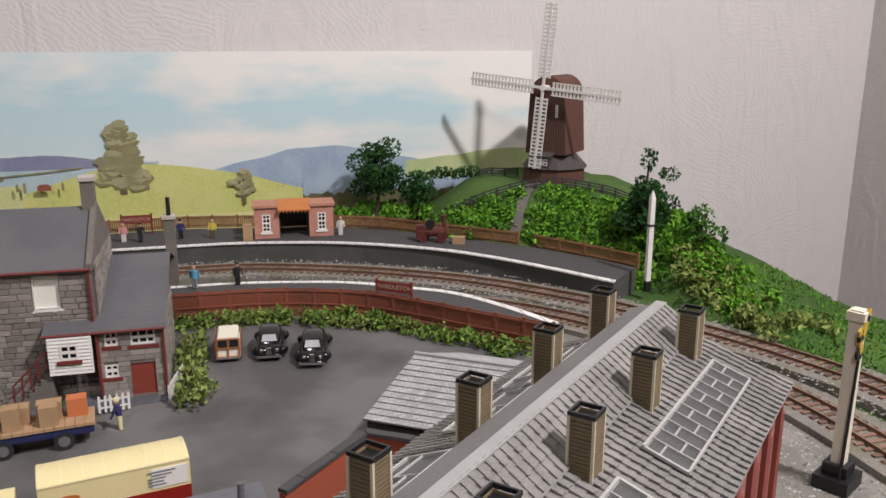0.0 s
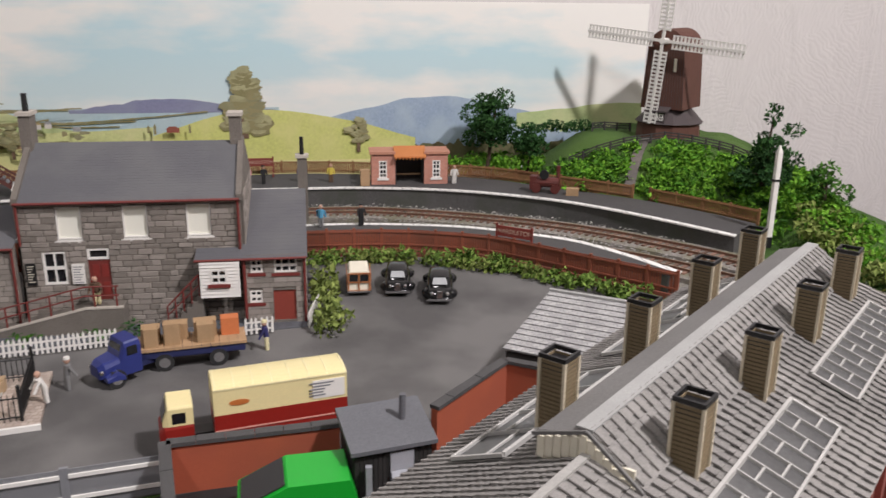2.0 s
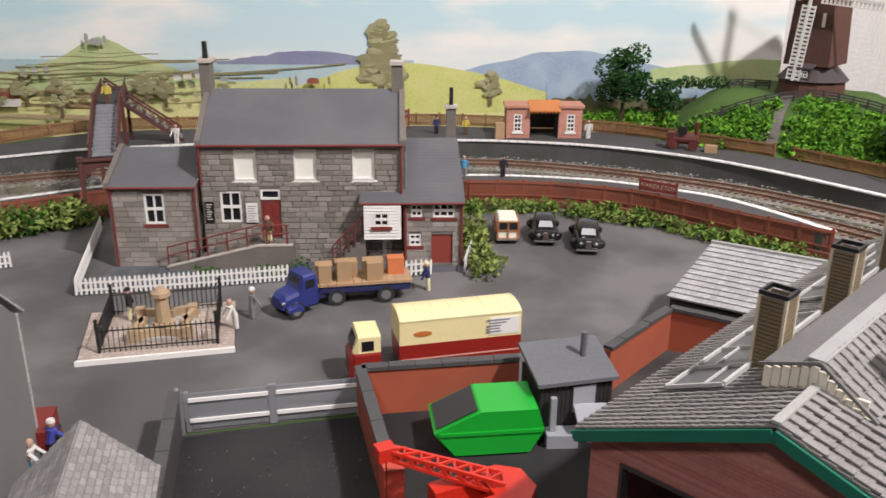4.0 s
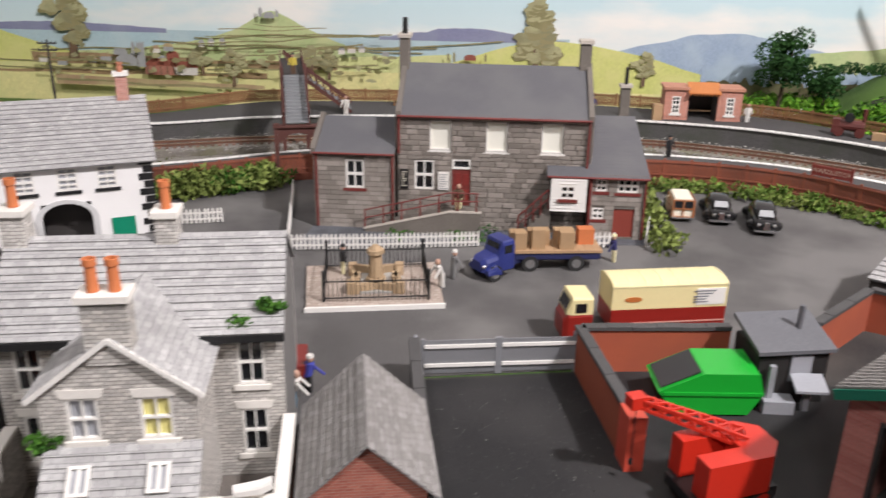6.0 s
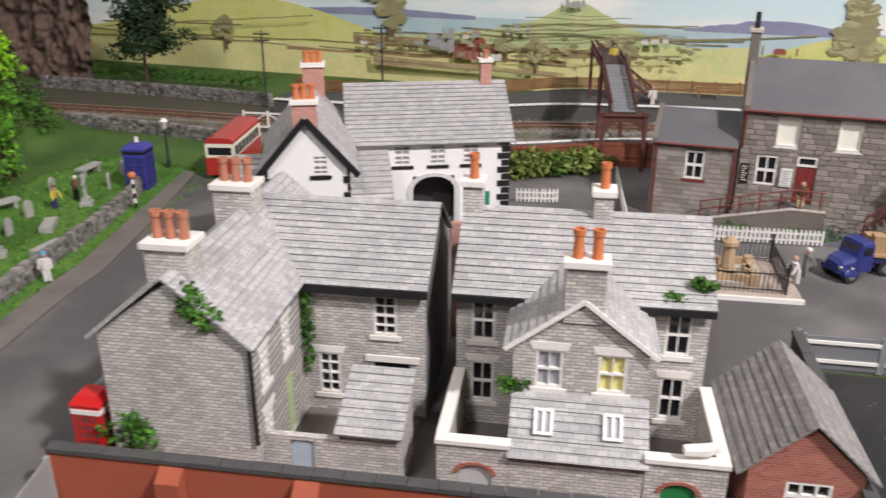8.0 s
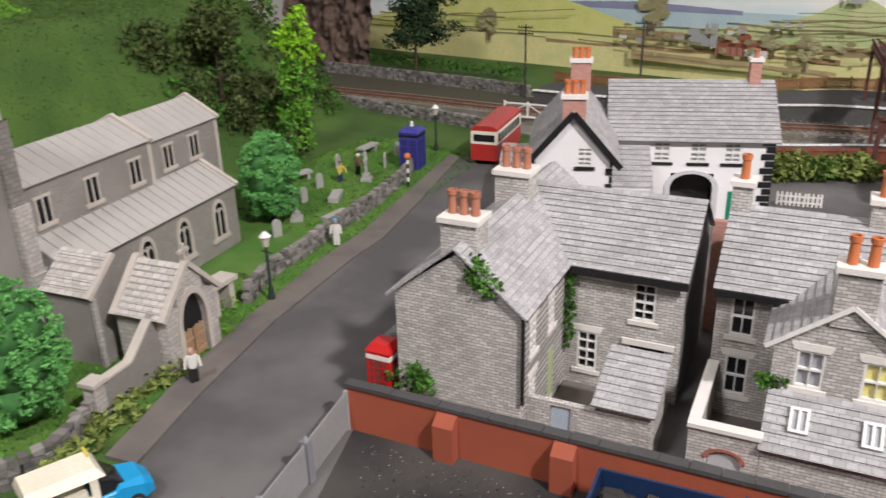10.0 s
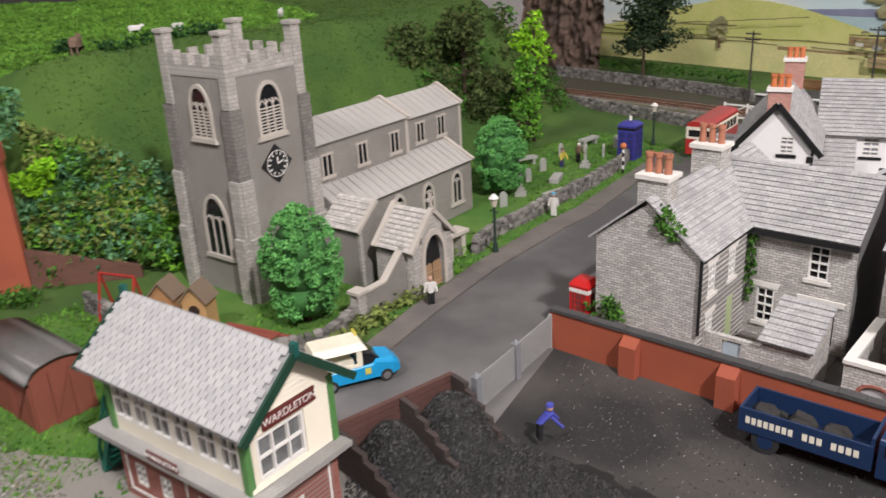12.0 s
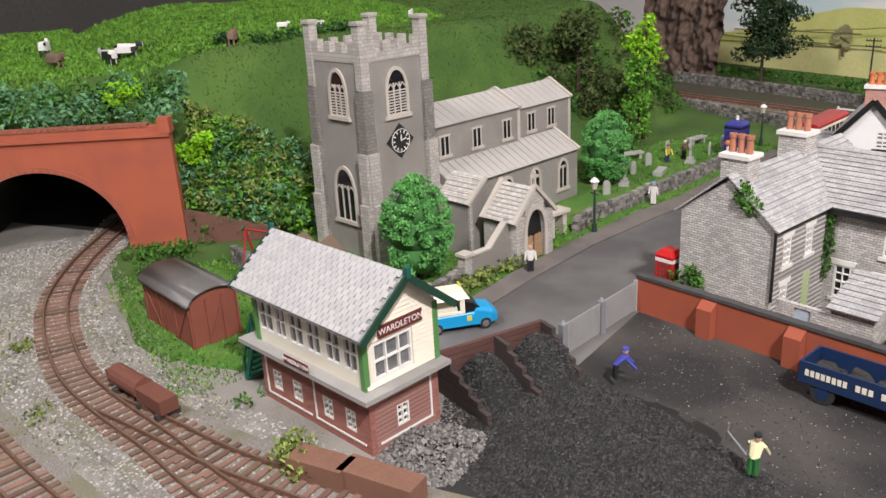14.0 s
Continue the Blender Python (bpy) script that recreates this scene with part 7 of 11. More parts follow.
# ---------------- coal yard walls, gates, hut ----------------
def yard_wall(name, a, b, hgt, label, piers=0, mat=None, gap=0):
    """A plain red wall with a dark coping from a to b."""
    L = math.hypot(b[0] - a[0], b[1] - a[1])
    s = thing(name, a[0], a[1], 0, math.degrees(math.atan2(b[1] - a[1], b[0] - a[0])), label, "wall", kind="structure")
    bm = B()
    box(bm, 0, L, -0.2, 0.2, 0, hgt)
    part("wall_face", bm, mat or wall_red, s)
    bm = B()
    n = max(1, int(L / 1.3))
    for k in range(n):
        box(bm, L * k / n + 0.015, L * (k + 1) / n - 0.015, -0.3, 0.3, hgt + 0.003, hgt + 0.22 + 0.02 * (k % 2))
    part("coping", bm, coping_m, s, "dark stone coping")
    for k in range(piers):
        x = 5.9 + 6.1 * k
        bm = B()
        box(bm, x - 0.55, x + 0.55, -0.85, -0.201, 0, hgt - 0.6)
        prism_x(bm, [(-0.85, hgt - 0.6), (-0.201, hgt - 0.6), (-0.201, hgt - 0.1)], x - 0.55, x + 0.55)
        part("pier", bm, wall_red, s, "red wall pier")
    return s


yard_wall("coal_yard_wall", (-33.3, -48.9), (-4.0, -43.5), 2.7, "orange-red coal yard wall with dark coping", 2)
yard_wall("yard_wall", (8.1, -23.7), (16.7, -22.8), 2.75, "orange-red yard wall with dark coping")
yard_wall("yard_wall", (8.0, -23.6), (9.6, -32.0), 2.75, "orange-red yard wall with dark coping")
yard_wall("yard_wall", (21.9, -21.8), (27.1, -16.4), 2.75, "orange-red yard wall with dark coping")
yard_wall("yard_wall", (27.2, -16.3), (33.5, -20.5), 2.75, "orange-red yard wall under the store's eaves")
yard_wall("yard_wall", (-1.4, -25.4), (1.2, -42.0), 2.4, "dark board wall along the coal yard", mat=dark_wood)
bm = B()
box(bm, -0.7, 0.7, -0.45, 0.45, 0, 3.0)
soften(bm, 0.12)
single("gate_pier", bm, M("scarlet_pier", (0.55, 0.07, 0.04), 0.6, 0, 0.12), "worn scarlet end pier of the yard wall", "pier", 9.8, -32.6, 0, -80)


def slat_gate(name, a, b, hgt, mat, rail_mat, label, n):
    L = math.hypot(b[0] - a[0], b[1] - a[1])
    s = thing(name, a[0], a[1], 0.08, math.degrees(math.atan2(b[1] - a[1], b[0] - a[0])), label, "gate")
    bm = B()
    for k in range(n):
        x = 0.1 + (L - 0.2) * k / (n - 1)
        box(bm, x - 0.035, x + 0.035, -0.04, 0.04, 0.1, hgt)
    tagged(part("paling", bm, mat, s), kind="stuff")
    for z in (0.55, hgt - 0.45):
        bm = B()
        box(bm, 0.1, L - 0.1, -0.16, -0.05, z, z + 0.2)
        part("gate_rail", bm, rail_mat, s, "white painted rail")
    for x in (0, L):
        bm = B()
        box(bm, x - 0.1, x + 0.1, -0.1, 0.1, 0, hgt + 0.1)
        part("gate_stile", bm, mat, s)
    return s


slat_gate("yard_gate", (-0.9, -25.2), (3.3, -24.5), 2.2, grey_p, white_p, "grey slatted yard gate with white rails", 46)
slat_gate("yard_gate", (3.5, -24.45), (7.9, -23.75), 2.2, grey_p, white_p, "grey slatted yard gate with white rails", 46)
pale_gate = M("pale_grey_gate", (0.36, 0.36, 0.35), 0.7, 0, 0.15)
slat_gate("yard_gate", (-33.2, -49.2), (-31.9, -53.4), 2.3, pale_gate, pale_gate, "pale grey slatted gate standing open", 30)
slat_gate("yard_gate", (-31.8, -53.6), (-30.6, -57.6), 2.3, pale_gate, pale_gate, "pale grey slatted gate standing open", 30)
for x, y in ((-1.3, -25.4), (7.95, -23.65), (-31.85, -53.5), (-30.5, -57.8)):
    bm = B()
    box(bm, -0.22, 0.22, -0.22, 0.22, 0, 2.5)
    cyl(bm, 0, 0, 2.5, 2.75, 0.2, 0.05, 8)
    single("gate_post", bm, grey_p, "grey gate post with pointed cap", "post", x, y, 0, 9, "gate posts")


def coal_hut():
    s = thing("weigh_hut", 18.97, -24.9, 0, 11, "dark boarded weigh hut with grey felt roof", "hut")
    bm = B()
    box(bm, -1.95, 1.95, -1.35, 1.4, 0, 3.2)
    hut_black = M("tarred_boards", (0.018, 0.016, 0.015), 0.8, 0, 0.3)
    hutw = part("hut_wall", bm, hut_black, s)
    bm = B()
    for k in range(17):
        box(bm, -1.97 + 0.233 * k, -1.77 + 0.233 * k, -1.41, -1.35, 0.05, 3.15)
    for k in range(14):
        box(bm, -2.01, -1.95, -1.35 + 0.2 * k, -1.18 + 0.2 * k, 0.05, 3.15)
    tagged(part("boarding", bm, hut_black, hutw), kind="stuff")
    bm = B()
    solid(bm, [(-2.2, -1.65, 3.2), (2.2, -1.65, 3.2), (2.2, 1.65, 4.0), (-2.2, 1.65, 4.0)], [(-2.2, -1.65, 3.42), (2.2, -1.65, 3.42), (2.2, 1.65, 4.22), (-2.2, 1.65, 4.22)])
    part("roof", bm, M("grey_felt", (0.12, 0.123, 0.135), 0.7, 0, 0.2, 10, 0.3, 0.1), s, "grey felt roof")
    bm = B()
    rod(bm, (0.9, 0.2, 3.6), (0.95, 0.2, 5.2), 0.17, 10)
    part("stove_pipe", bm, MATS["grey_felt"], s, "grey stove pipe")
    bm = B()
    box(bm, -0.2, 1.0, -1.5, -1.42, 1.5, 3.0)
    part("hatch", bm, M("galvanised_grey", (0.36, 0.37, 0.4), 0.5, 0.2, 0.15), s, "pale grey hatch")
    w = thing("weighing_machine", 18.6, -26.9, 0, 0, "grey sack weighing machine with flat pan", "scales")
    bm = B()
    box(bm, -1.0, 0.6, -0.6, 0.4, 0, 0.8)
    soften(bm, 0.08)
    part("base", bm, MATS["galvanised_grey"], w)
    bm = B()
    box(bm, -0.8, -0.5, -0.2, 0.1, 0.8, 2.7)
    part("column", bm, MATS["galvanised_grey"], w)
    bm = B()
    solid(bm, [(0.5, -0.7, 1.45), (2.2, -0.7, 1.45), (2.2, 0.6, 1.85), (0.5, 0.6, 1.85)], [(0.5, -0.7, 1.6), (2.2, -0.7, 1.6), (2.2, 0.6, 2.0), (0.5, 0.6, 2.0)])
    box(bm, 1.2, 1.5, -0.1, 0.2, 0, 1.5)
    part("pan", bm, MATS["galvanised_grey"], w)


coal_hut()


# ---------------- foliage ----------------
def leaf_cloud(blobs, per, size, rng, shell=0.55):
    """Small bent leaf flakes spread over rounded masses (x, y, z, rx, ry, rz)."""
    V, Fc = [], []
    for x, y, z, rx, ry, rz in blobs:
        n = int(per * max(0.15, (rx * ry + rx * rz + ry * rz) / 3))
        d = rng.normal(size=(n, 3))
        d /= np.linalg.norm(d, axis=1)[:, None]
        r = shell + (1.08 - shell) * rng.random(n) ** 0.6
        c = d * r[:, None] * (rx, ry, rz) + (x, y, z)
        a = rng.normal(size=(n, 3)) + d * 0.6
        a /= np.linalg.norm(a, axis=1)[:, None]
        b = np.cross(a, rng.normal(size=(n, 3)))
        b /= np.linalg.norm(b, axis=1)[:, None] + 1e-9
        s = size * rng.uniform(0.6, 1.35, n)[:, None]
        k = np.cross(a, b)
        q = np.stack([c - a * s, c + b * s * 0.55 + k * s * 0.25, c + a * s, c - b * s * 0.55 + k * s * 0.25], 1)
        o = sum(len(v) for v in V)
        V.append(q.reshape(-1, 3))
        Fc.append(np.arange(n * 4).reshape(-1, 4) + o)
    return np.concatenate(V), np.concatenate(Fc)


RNG = np.random.default_rng(5)


def bush(name, blobs, mat, label, category="bush", per=26, size=0.3, kind="", shell=0.5):
    V, Fc = leaf_cloud(blobs, per, size, RNG, shell)
    return tagged(raw(name, V, Fc, mat), label, category, kind=kind)


def line_blobs(pts, n, r, jitter, z=None, tall=1.0):
    c, d = spline(pts, 0.4)
    out = []
    for i in range(n):
        k = RNG.integers(len(c))
        q = r * RNG.uniform(0.6, 1.25)
        x, y = c[k] + RNG.normal(size=2) * jitter
        out.append((x, y, (z if z is not None else land(x, y)) + q * 0.5 * tall, q, q, q * 0.8 * tall))
    return out


def tree(name, x, y, z, hgt, blobs, mat, label, per=26, size=0.3, lean=0.0, group=""):
    t = thing(name, x, y, z, 0, label, "tree", group)
    bm = B()
    rod(bm, (0, 0, -0.4), (lean * 0.5, 0, hgt * 0.55), 0.32, 8, 0.2)
    rod(bm, (lean * 0.5, 0, hgt * 0.52), (lean, 0, hgt * 0.9), 0.2, 8, 0.08)
    for bx, by, bz, *_ in blobs[:7]:
        rod(bm, (lean * 0.45, 0, min(bz, hgt * 0.5)), (bx, by, bz), 0.12, 6, 0.05)
    part("trunk", bm, bark, t, "brown trunk and limbs")
    V, Fc = leaf_cloud(blobs, per, size, RNG)
    ob = raw("crown", V, Fc, mat)
    ob.parent = t
    return t


def crown(n, hgt, wid, low=0.35, r=1.2):
    out = []
    for i in range(n):
        f = RNG.random()
        a = RNG.uniform(0, 6.28)
        w = wid * math.sin(math.pi * (0.2 + 0.75 * f)) * RNG.uniform(0.2, 1)
        q = r * RNG.uniform(0.6, 1.2)
        out.append((w * math.cos(a), w * math.sin(a), hgt * (low + (1 - low) * f), q, q, q * 0.75))
    return out


# hedge under the boundary fence, shrubs by the station
bush("hedge", line_blobs([(-36, 0.5), (-26, 6.2), (-18, 10.5)], 34, 1.5, 0.5, 0.4), olive_leaf, "straggling olive-green hedge below the fence", "hedge", 44, 0.34, "stuff")
bush("hedge", line_blobs([(-36, 0.5), (-26, 6.2), (-18, 10.5)], 20, 1.3, 0.6, 0.5), mid_leaf, "green tufts along the hedge", "hedge", 40, 0.3, "stuff")
bush("hedge", line_blobs([(15.5, 13.4), (24, 13), (31, 10), (36, 6), (40, 2), (44, -2.5)], 60, 0.9, 0.5, 0.25), leafy("hedge_leaves", (0.05, 0.1, 0.015), (0.2, 0.3, 0.06)), "green hedge below the boundary fence", "hedge", 60, 0.28, "stuff")
bush("hedge", line_blobs([(15.5, 13), (24, 12.6), (31, 9.6), (36, 5.4)], 30, 0.8, 0.5, 0.2), olive_leaf, "pale tufts along the hedge", "hedge", 50, 0.28, "stuff")
bush("shrub", [(16.6, 0.6 + k * 1.5, 0.7, 1.2, 1.1, 1.2) for k in range(-3, 6)] + [(17.6, -2.5, 0.5, 1.2, 1.0, 0.9)], olive_leaf, "olive shrubs at the end of the station", "shrub", 46, 0.34)
bush("shrub", [(-4.5 + 1.0 * k, -3.0, 0.35, 0.75, 0.7, 0.5) for k in (-1, 0, 4, 5, 6)], mid_leaf, "low green shrubs in front of the station", "shrub", 60, 0.22)
bush("shrub", [(2.4, -2.4, 0.6, 0.9, 0.8, 0.8), (8.2, -2.6, 0.4, 0.8, 0.6, 0.6)], dark_leaf, "dark clipped shrub beside the ramp", "shrub", 70, 0.2)
sheet("flower_bed", [(-13, -6.4), (1, -4.2), (15.2, -2.4), (15.2, -0.2), (-12.6, -0.9)], 0.13, M("slate_chippings", (0.11, 0.115, 0.13), 0.8, 0, 0.6, 9, 0.5, 0.8), "dark slate chippings in front of the station")

# windmill bank
def bank_blobs(n, box_, r):
    out = []
    while len(out) < n:
        x, y = RNG.uniform(box_[0], box_[1]), RNG.uniform(box_[2], box_[3])
        if y > 47 or math.hypot((x - 61) / 6.5, (y - 38) / 6) < 1:
            continue
        f = 60.9 - (y - 13) * 0.72 if y < 30 else 46 - (y - 30) * 1.2
        # the mown plateau above the fence and the footpath stay clear
        gap = 35.5 - (x - 47.5) * 0.32 - y
        if x < f + 1 or gap < (0.3 if x > 51 else -2) or abs((x - 51.6) * 0.803 - (y - 26.2) * 0.597) < 1.25 and 25 < y:
            continue
        q = r * RNG.uniform(0.6, 1.3) * max(0.55, min(1, 0.62 + 0.16 * gap))
        out.append((x, y, land(x, y) + q * 0.15, q, q, q * 0.75))
    return out


bush("bank_bushes", bank_blobs(480, (40, 70, 13, 41), 1.1), green_leaf, "bright green bushes on the windmill bank", "bushes", 34, 0.34, "stuff")
bush("bank_bushes", bank_blobs(150, (42, 70, 13, 39), 1.0), mid_leaf, "deeper green bushes on the windmill bank", "bushes", 34, 0.34, "stuff")
bush("bank_bushes", [(RNG.uniform(62.5, 69), y_, land(66, y_) + 0.5, q, q, q * 0.8) for y_, q in ((RNG.uniform(-6, 14), RNG.uniform(0.6, 1.3)) for k in range(46))], olive_leaf, "olive and green bushes above the curving line", "bushes", 36, 0.34, "stuff")
bush("bank_bushes", [(x_, y_, land(x_, y_) + 0.4, q, q, q * 0.8) for x_, y_, q in ((RNG.uniform(64.5, 70.5), RNG.uniform(1, 26), RNG.uniform(0.8, 1.5)) for k in range(80))], green_leaf, "bright green bushes on the end bank", "bushes", 36, 0.34, "stuff")
bush("bank_bushes", [(RNG.uniform(34, 46), RNG.uniform(41, 46), 2.6 + RNG.uniform(0, 1.4), 1.3, 1.2, 1.0) for k in range(26)], green_leaf, "bright bushes behind the far platform", "bushes", 36, 0.34, "stuff")
tree("broadleaf_tree", 38.6, 42.5, 2.2, 9.5, crown(20, 9.6, 3.2, 0.45, 1.5) + [(1.8, 0, 9.6, 1.6, 1.4, 1.3), (-1.9, 0, 7.8, 1.8, 1.5, 1.3)], dark_leaf, "dark green tree in front of the backscene", 95, 0.26, 1.0, "bank trees")
tree("broadleaf_tree", 44, 42, 2.5, 5.6, crown(14, 5.5, 2.2, 0.3, 1.3), dark_leaf, "dark rounded tree beside the bank", 90, 0.26, 0.2, "bank trees")
tree("broadleaf_tree", 64.5, 20, 3.5, 10.0, crown(16, 6.5, 3.2, 0.25, 1.6) + [(0.4, 0, 9.2, 0.9, 0.8, 1.3), (3.0, 0, 7.4, 1.2, 0.9, 0.8)], dark_leaf, "straggling dark tree above the ramp", 95, 0.26, 0.4, "bank trees")
tree("broadleaf_tree", 68, 14, 2.8, 5.2, crown(10, 5, 2, 0.3, 1.2), mid_leaf, "small green tree on the bank", 40, 0.3, 0.2, "bank trees")
bm = B()
way = spline([(51.6, 26.2), (54.5, 31), (57.5, 35.5), (60, 37.5)], 0.5)
way_z = np.array([land(*p) for p in way[0]])
sweep(bm, *way, 0, 1.2, way_z - 0.5, way_z + 0.16)
single("footpath", bm, tarmac_old, "grey footpath up to the windmill", "path", kind="structure")


def rail_fence(name, pts, hgt, mat, label):
    s = thing(name, 0, 0, 0, 0, label, "fence")
    c, d = spline(pts, 1.6)
    zs = [land(*p) for p in c]
    for p, z in zip(c, zs):
        bm = B()
        box(bm, p[0] - 0.1, p[0] + 0.1, p[1] - 0.1, p[1] + 0.1, z - 0.3, z + hgt)
        part("post", bm, mat, s)
    for k in (0.35, 0.62, 0.9):
        bm = B()
        for (p, z), (q, w) in zip(zip(c, zs), zip(c[1:], zs[1:])):
            bar(bm, (p[0], p[1], z + hgt * k), (q[0], q[1], w + hgt * k), 0.07, 0.16)
        part("rail", bm, mat, s)


rail_fence("field_fence", [(47.5, 35.5), (52, 34), (57, 33.2), (61, 31.5), (66, 30), (69, 28.5)], 1.2, dark_wood, "dark three-rail fence round the windmill")
rail_fence("field_fence", [(52.5, 42), (55, 42), (57.5, 41.5)], 1.1, dark_wood, "dark rail fence beside the windmill")
bush("hedge", line_blobs([(45.5, 45), (50, 45), (55, 44.5)], 22, 0.9, 0.25, 7.4), dark_leaf, "dark clipped hedge behind the windmill", "hedge", 50, 0.25)

# hillside
def turf(name, n, box_, mat, label, size=0.24, cond=None):
    pts = np.c_[RNG.uniform(box_[0], box_[1], n), RNG.uniform(box_[2], box_[3], n)]
    V, Fc = [], []
    for x, y in pts:
        z = land(x, y)
        if cond and not cond(x, y, z):
            continue
        a = RNG.uniform(0, 6.28)
        s = size * RNG.uniform(0.6, 1.5)
        c, q = math.cos(a) * s * 0.5, math.sin(a) * s * 0.5
        o = len(V)
        V += [(x - c, y - q, z - 0.05), (x + c, y + q, z - 0.05), (x + RNG.normal() * s * 0.6, y + RNG.normal() * s * 0.6, z + s)]
        Fc.append((o, o + 1, o + 2))
    return tagged(raw(name, V, Fc, mat), label, "grass", kind="stuff")


turf("hill_turf", 70000, (-125, -69, -66, 12), turf_leaf, "rough green turf on the hillside", 0.13, lambda x, y, z: z > 0.6)
turf("pasture", 60000, (-125, -84, -100, -30), leafy("pasture_grass", (0.08, 0.2, 0.02), (0.17, 0.36, 0.05)), "bright pasture on top of the hill", 0.26, lambda x, y, z: z > 12.5 and x < -86 + 5 * noise.noise((y * 0.1, 0, 0)) - max(0, y + 60) * 0.2)
turf("churchyard_turf", 22000, (-71, -44, -62, -2), grass_leaf, "bright green churchyard grass", 0.2, lambda x, y, z: z < 1.5 and x < -46 - (y + 48) * 0.19 and not (-70 < x < -53 and -62 < y < -30))
turf("trackside_turf", 5000, (-64, -40, -81, -70), grass_leaf, "green grass beside the line", 0.2, lambda x, y, z: z < 1 and y > -81 + (x + 64) * 0.02)
turf("ballast_moss", 16000, (-78, -24, -97, -79), leafy("grey_green_moss", (0.13, 0.15, 0.09), (0.3, 0.33, 0.22)), "grey-green moss over the ballast", 0.15, lambda x, y, z: z < 0.5 and noise.noise((x * 0.11, y * 0.11, 5.0)) > -0.05)
turf("verge_weeds", 7000, (-62, -22, -94, -78), leafy("dry_grass", (0.12, 0.12, 0.05), (0.34, 0.33, 0.18)), "sparse dry grass among the ballast", 0.2, lambda x, y, z: noise.noise((x * 0.16, y * 0.16, 1.0)) > 0.05)
turf("end_bank_turf", 9000, (62, 78, -30, 16), grass_leaf, "bright green grass on the end bank", 0.2, lambda x, y, z: z > 0.25)
TC, TS = math.cos(radians(61)), math.sin(radians(61))


def beside_tunnel(lx, ly, z, r):
    return (-74.3 + TC * lx - TS * ly, -80.4 + TS * lx + TC * ly, z, r, r, r * 0.85)


turf("track_weeds", 9000, (-60, 58, 16, 35), leafy("track_moss", (0.05, 0.06, 0.025), (0.17, 0.18, 0.08)), "sparse weeds between the platform tracks", 0.22, lambda x, y, z: z < 0.3 and noise.noise((x * 0.2, y * 0.3, 4.0)) > 0.0)
hb = []
for k in range(190):
    lx, f = RNG.uniform(9.0, 21.0), RNG.random()
    top = 12.2 - 0.5 * (lx - 9.2)
    hb.append(beside_tunnel(lx + RNG.normal() * 0.3, 0.9 + 5.5 * f, 0.6 + (top - 0.6) * f ** 0.75 + RNG.normal() * 0.3, RNG.uniform(0.7, 1.6)))
bush("bank_bushes", hb[:60], blue_leaf, "sea-green bushes beside the tunnel", "bushes", 46, 0.3, "stuff")
bush("bank_bushes", hb[60:105], mid_leaf, "green bushes beside the tunnel", "bushes", 46, 0.3, "stuff")
bush("bank_bushes", hb[105:150], olive_leaf, "olive-green bushes beside the tunnel", "bushes", 46, 0.3, "stuff")
bush("bank_bushes", hb[150:], green_leaf, "bright green bushes beside the tunnel", "bushes", 46, 0.3, "stuff")
bush("bank_bushes", [beside_tunnel(11.0 + RNG.normal() * 0.9, 3.0, 8.6 + RNG.normal() * 0.8, 0.9) for k in range(9)] + [beside_tunnel(15.5, 2.4, 4.2, 0.8), beside_tunnel(4.0, 2.6, 14.2, 1.3), beside_tunnel(5.5, 3.0, 14.6, 1.1)], lime_leaf, "lime-green bush beside the tunnel", "bush", 60, 0.28)
hb = [beside_tunnel(RNG.uniform(-18, 9), 1.4 + 5 * f, 12.0 + 2.6 * f + RNG.normal() * 0.3, RNG.uniform(0.7, 1.4)) for f in RNG.random(120)]
bush("bank_bushes", hb[:85], blue_leaf, "sea-green bushes above the tunnel", "bushes", 46, 0.3, "stuff")
bush("bank_bushes", hb[85:], mid_leaf, "green bushes above the tunnel", "bushes", 46, 0.3, "stuff")
bush("bank_bushes", [(-67.5 + RNG.normal() * 0.9, -75.5 + RNG.normal() * 1.6, 0.7, 1.0, 1.0, 0.8) for k in range(9)], mid_leaf, "green bushes at the foot of the portal", "bushes", 44, 0.28)
bush("field_hedge", line_blobs([(-88, -62), (-86, -57), (-87, -50), (-90, -44)], 34, 0.9, 0.4), dark_leaf, "dark field hedge on the hill", "hedge", 40, 0.28, "stuff")
wb = []
for k in range(60):
    y = RNG.uniform(-26, 6)
    x = -74 - RNG.uniform(0, 10) - max(0, y + 18) * 0.4
    q = RNG.uniform(1.2, 2.3)
    wb.append((x, y, land(x, y) + 0.8, q, q, q))
bush("hill_wood", wb[:42], leafy("brown_green_leaves", (0.03, 0.05, 0.012), (0.1, 0.13, 0.04)), "dull brown-green wood at the end of the hill", "trees", 30, 0.36, "stuff")
bush("hill_wood", wb[42:], mid_leaf, "green trees at the end of the hill", "trees", 30, 0.36, "stuff")
tree("broadleaf_tree", -77.5, -19, 3, 13, crown(40, 13, 4.6, 0.1, 1.8), MATS["brown_green_leaves"], "dull olive spreading tree on the hillside", 40, 0.32, 0.3, "churchyard trees")
tree("broadleaf_tree", -71.5, -14, 0, 11, crown(20, 11, 2.0, 0.15, 1.3), leafy("fresh_leaves", (0.05, 0.17, 0.015), (0.17, 0.4, 0.04)), "fresh green tree beside the churchyard", 40, 0.32, 0.3, "churchyard trees")
tree("broadleaf_tree", -72, -12.5, 1, 15, crown(16, 15, 2.0, 0.5, 1.4), lime_leaf, "tall lime-green tree on the hill's end", 36, 0.32, 0.2, "churchyard trees")
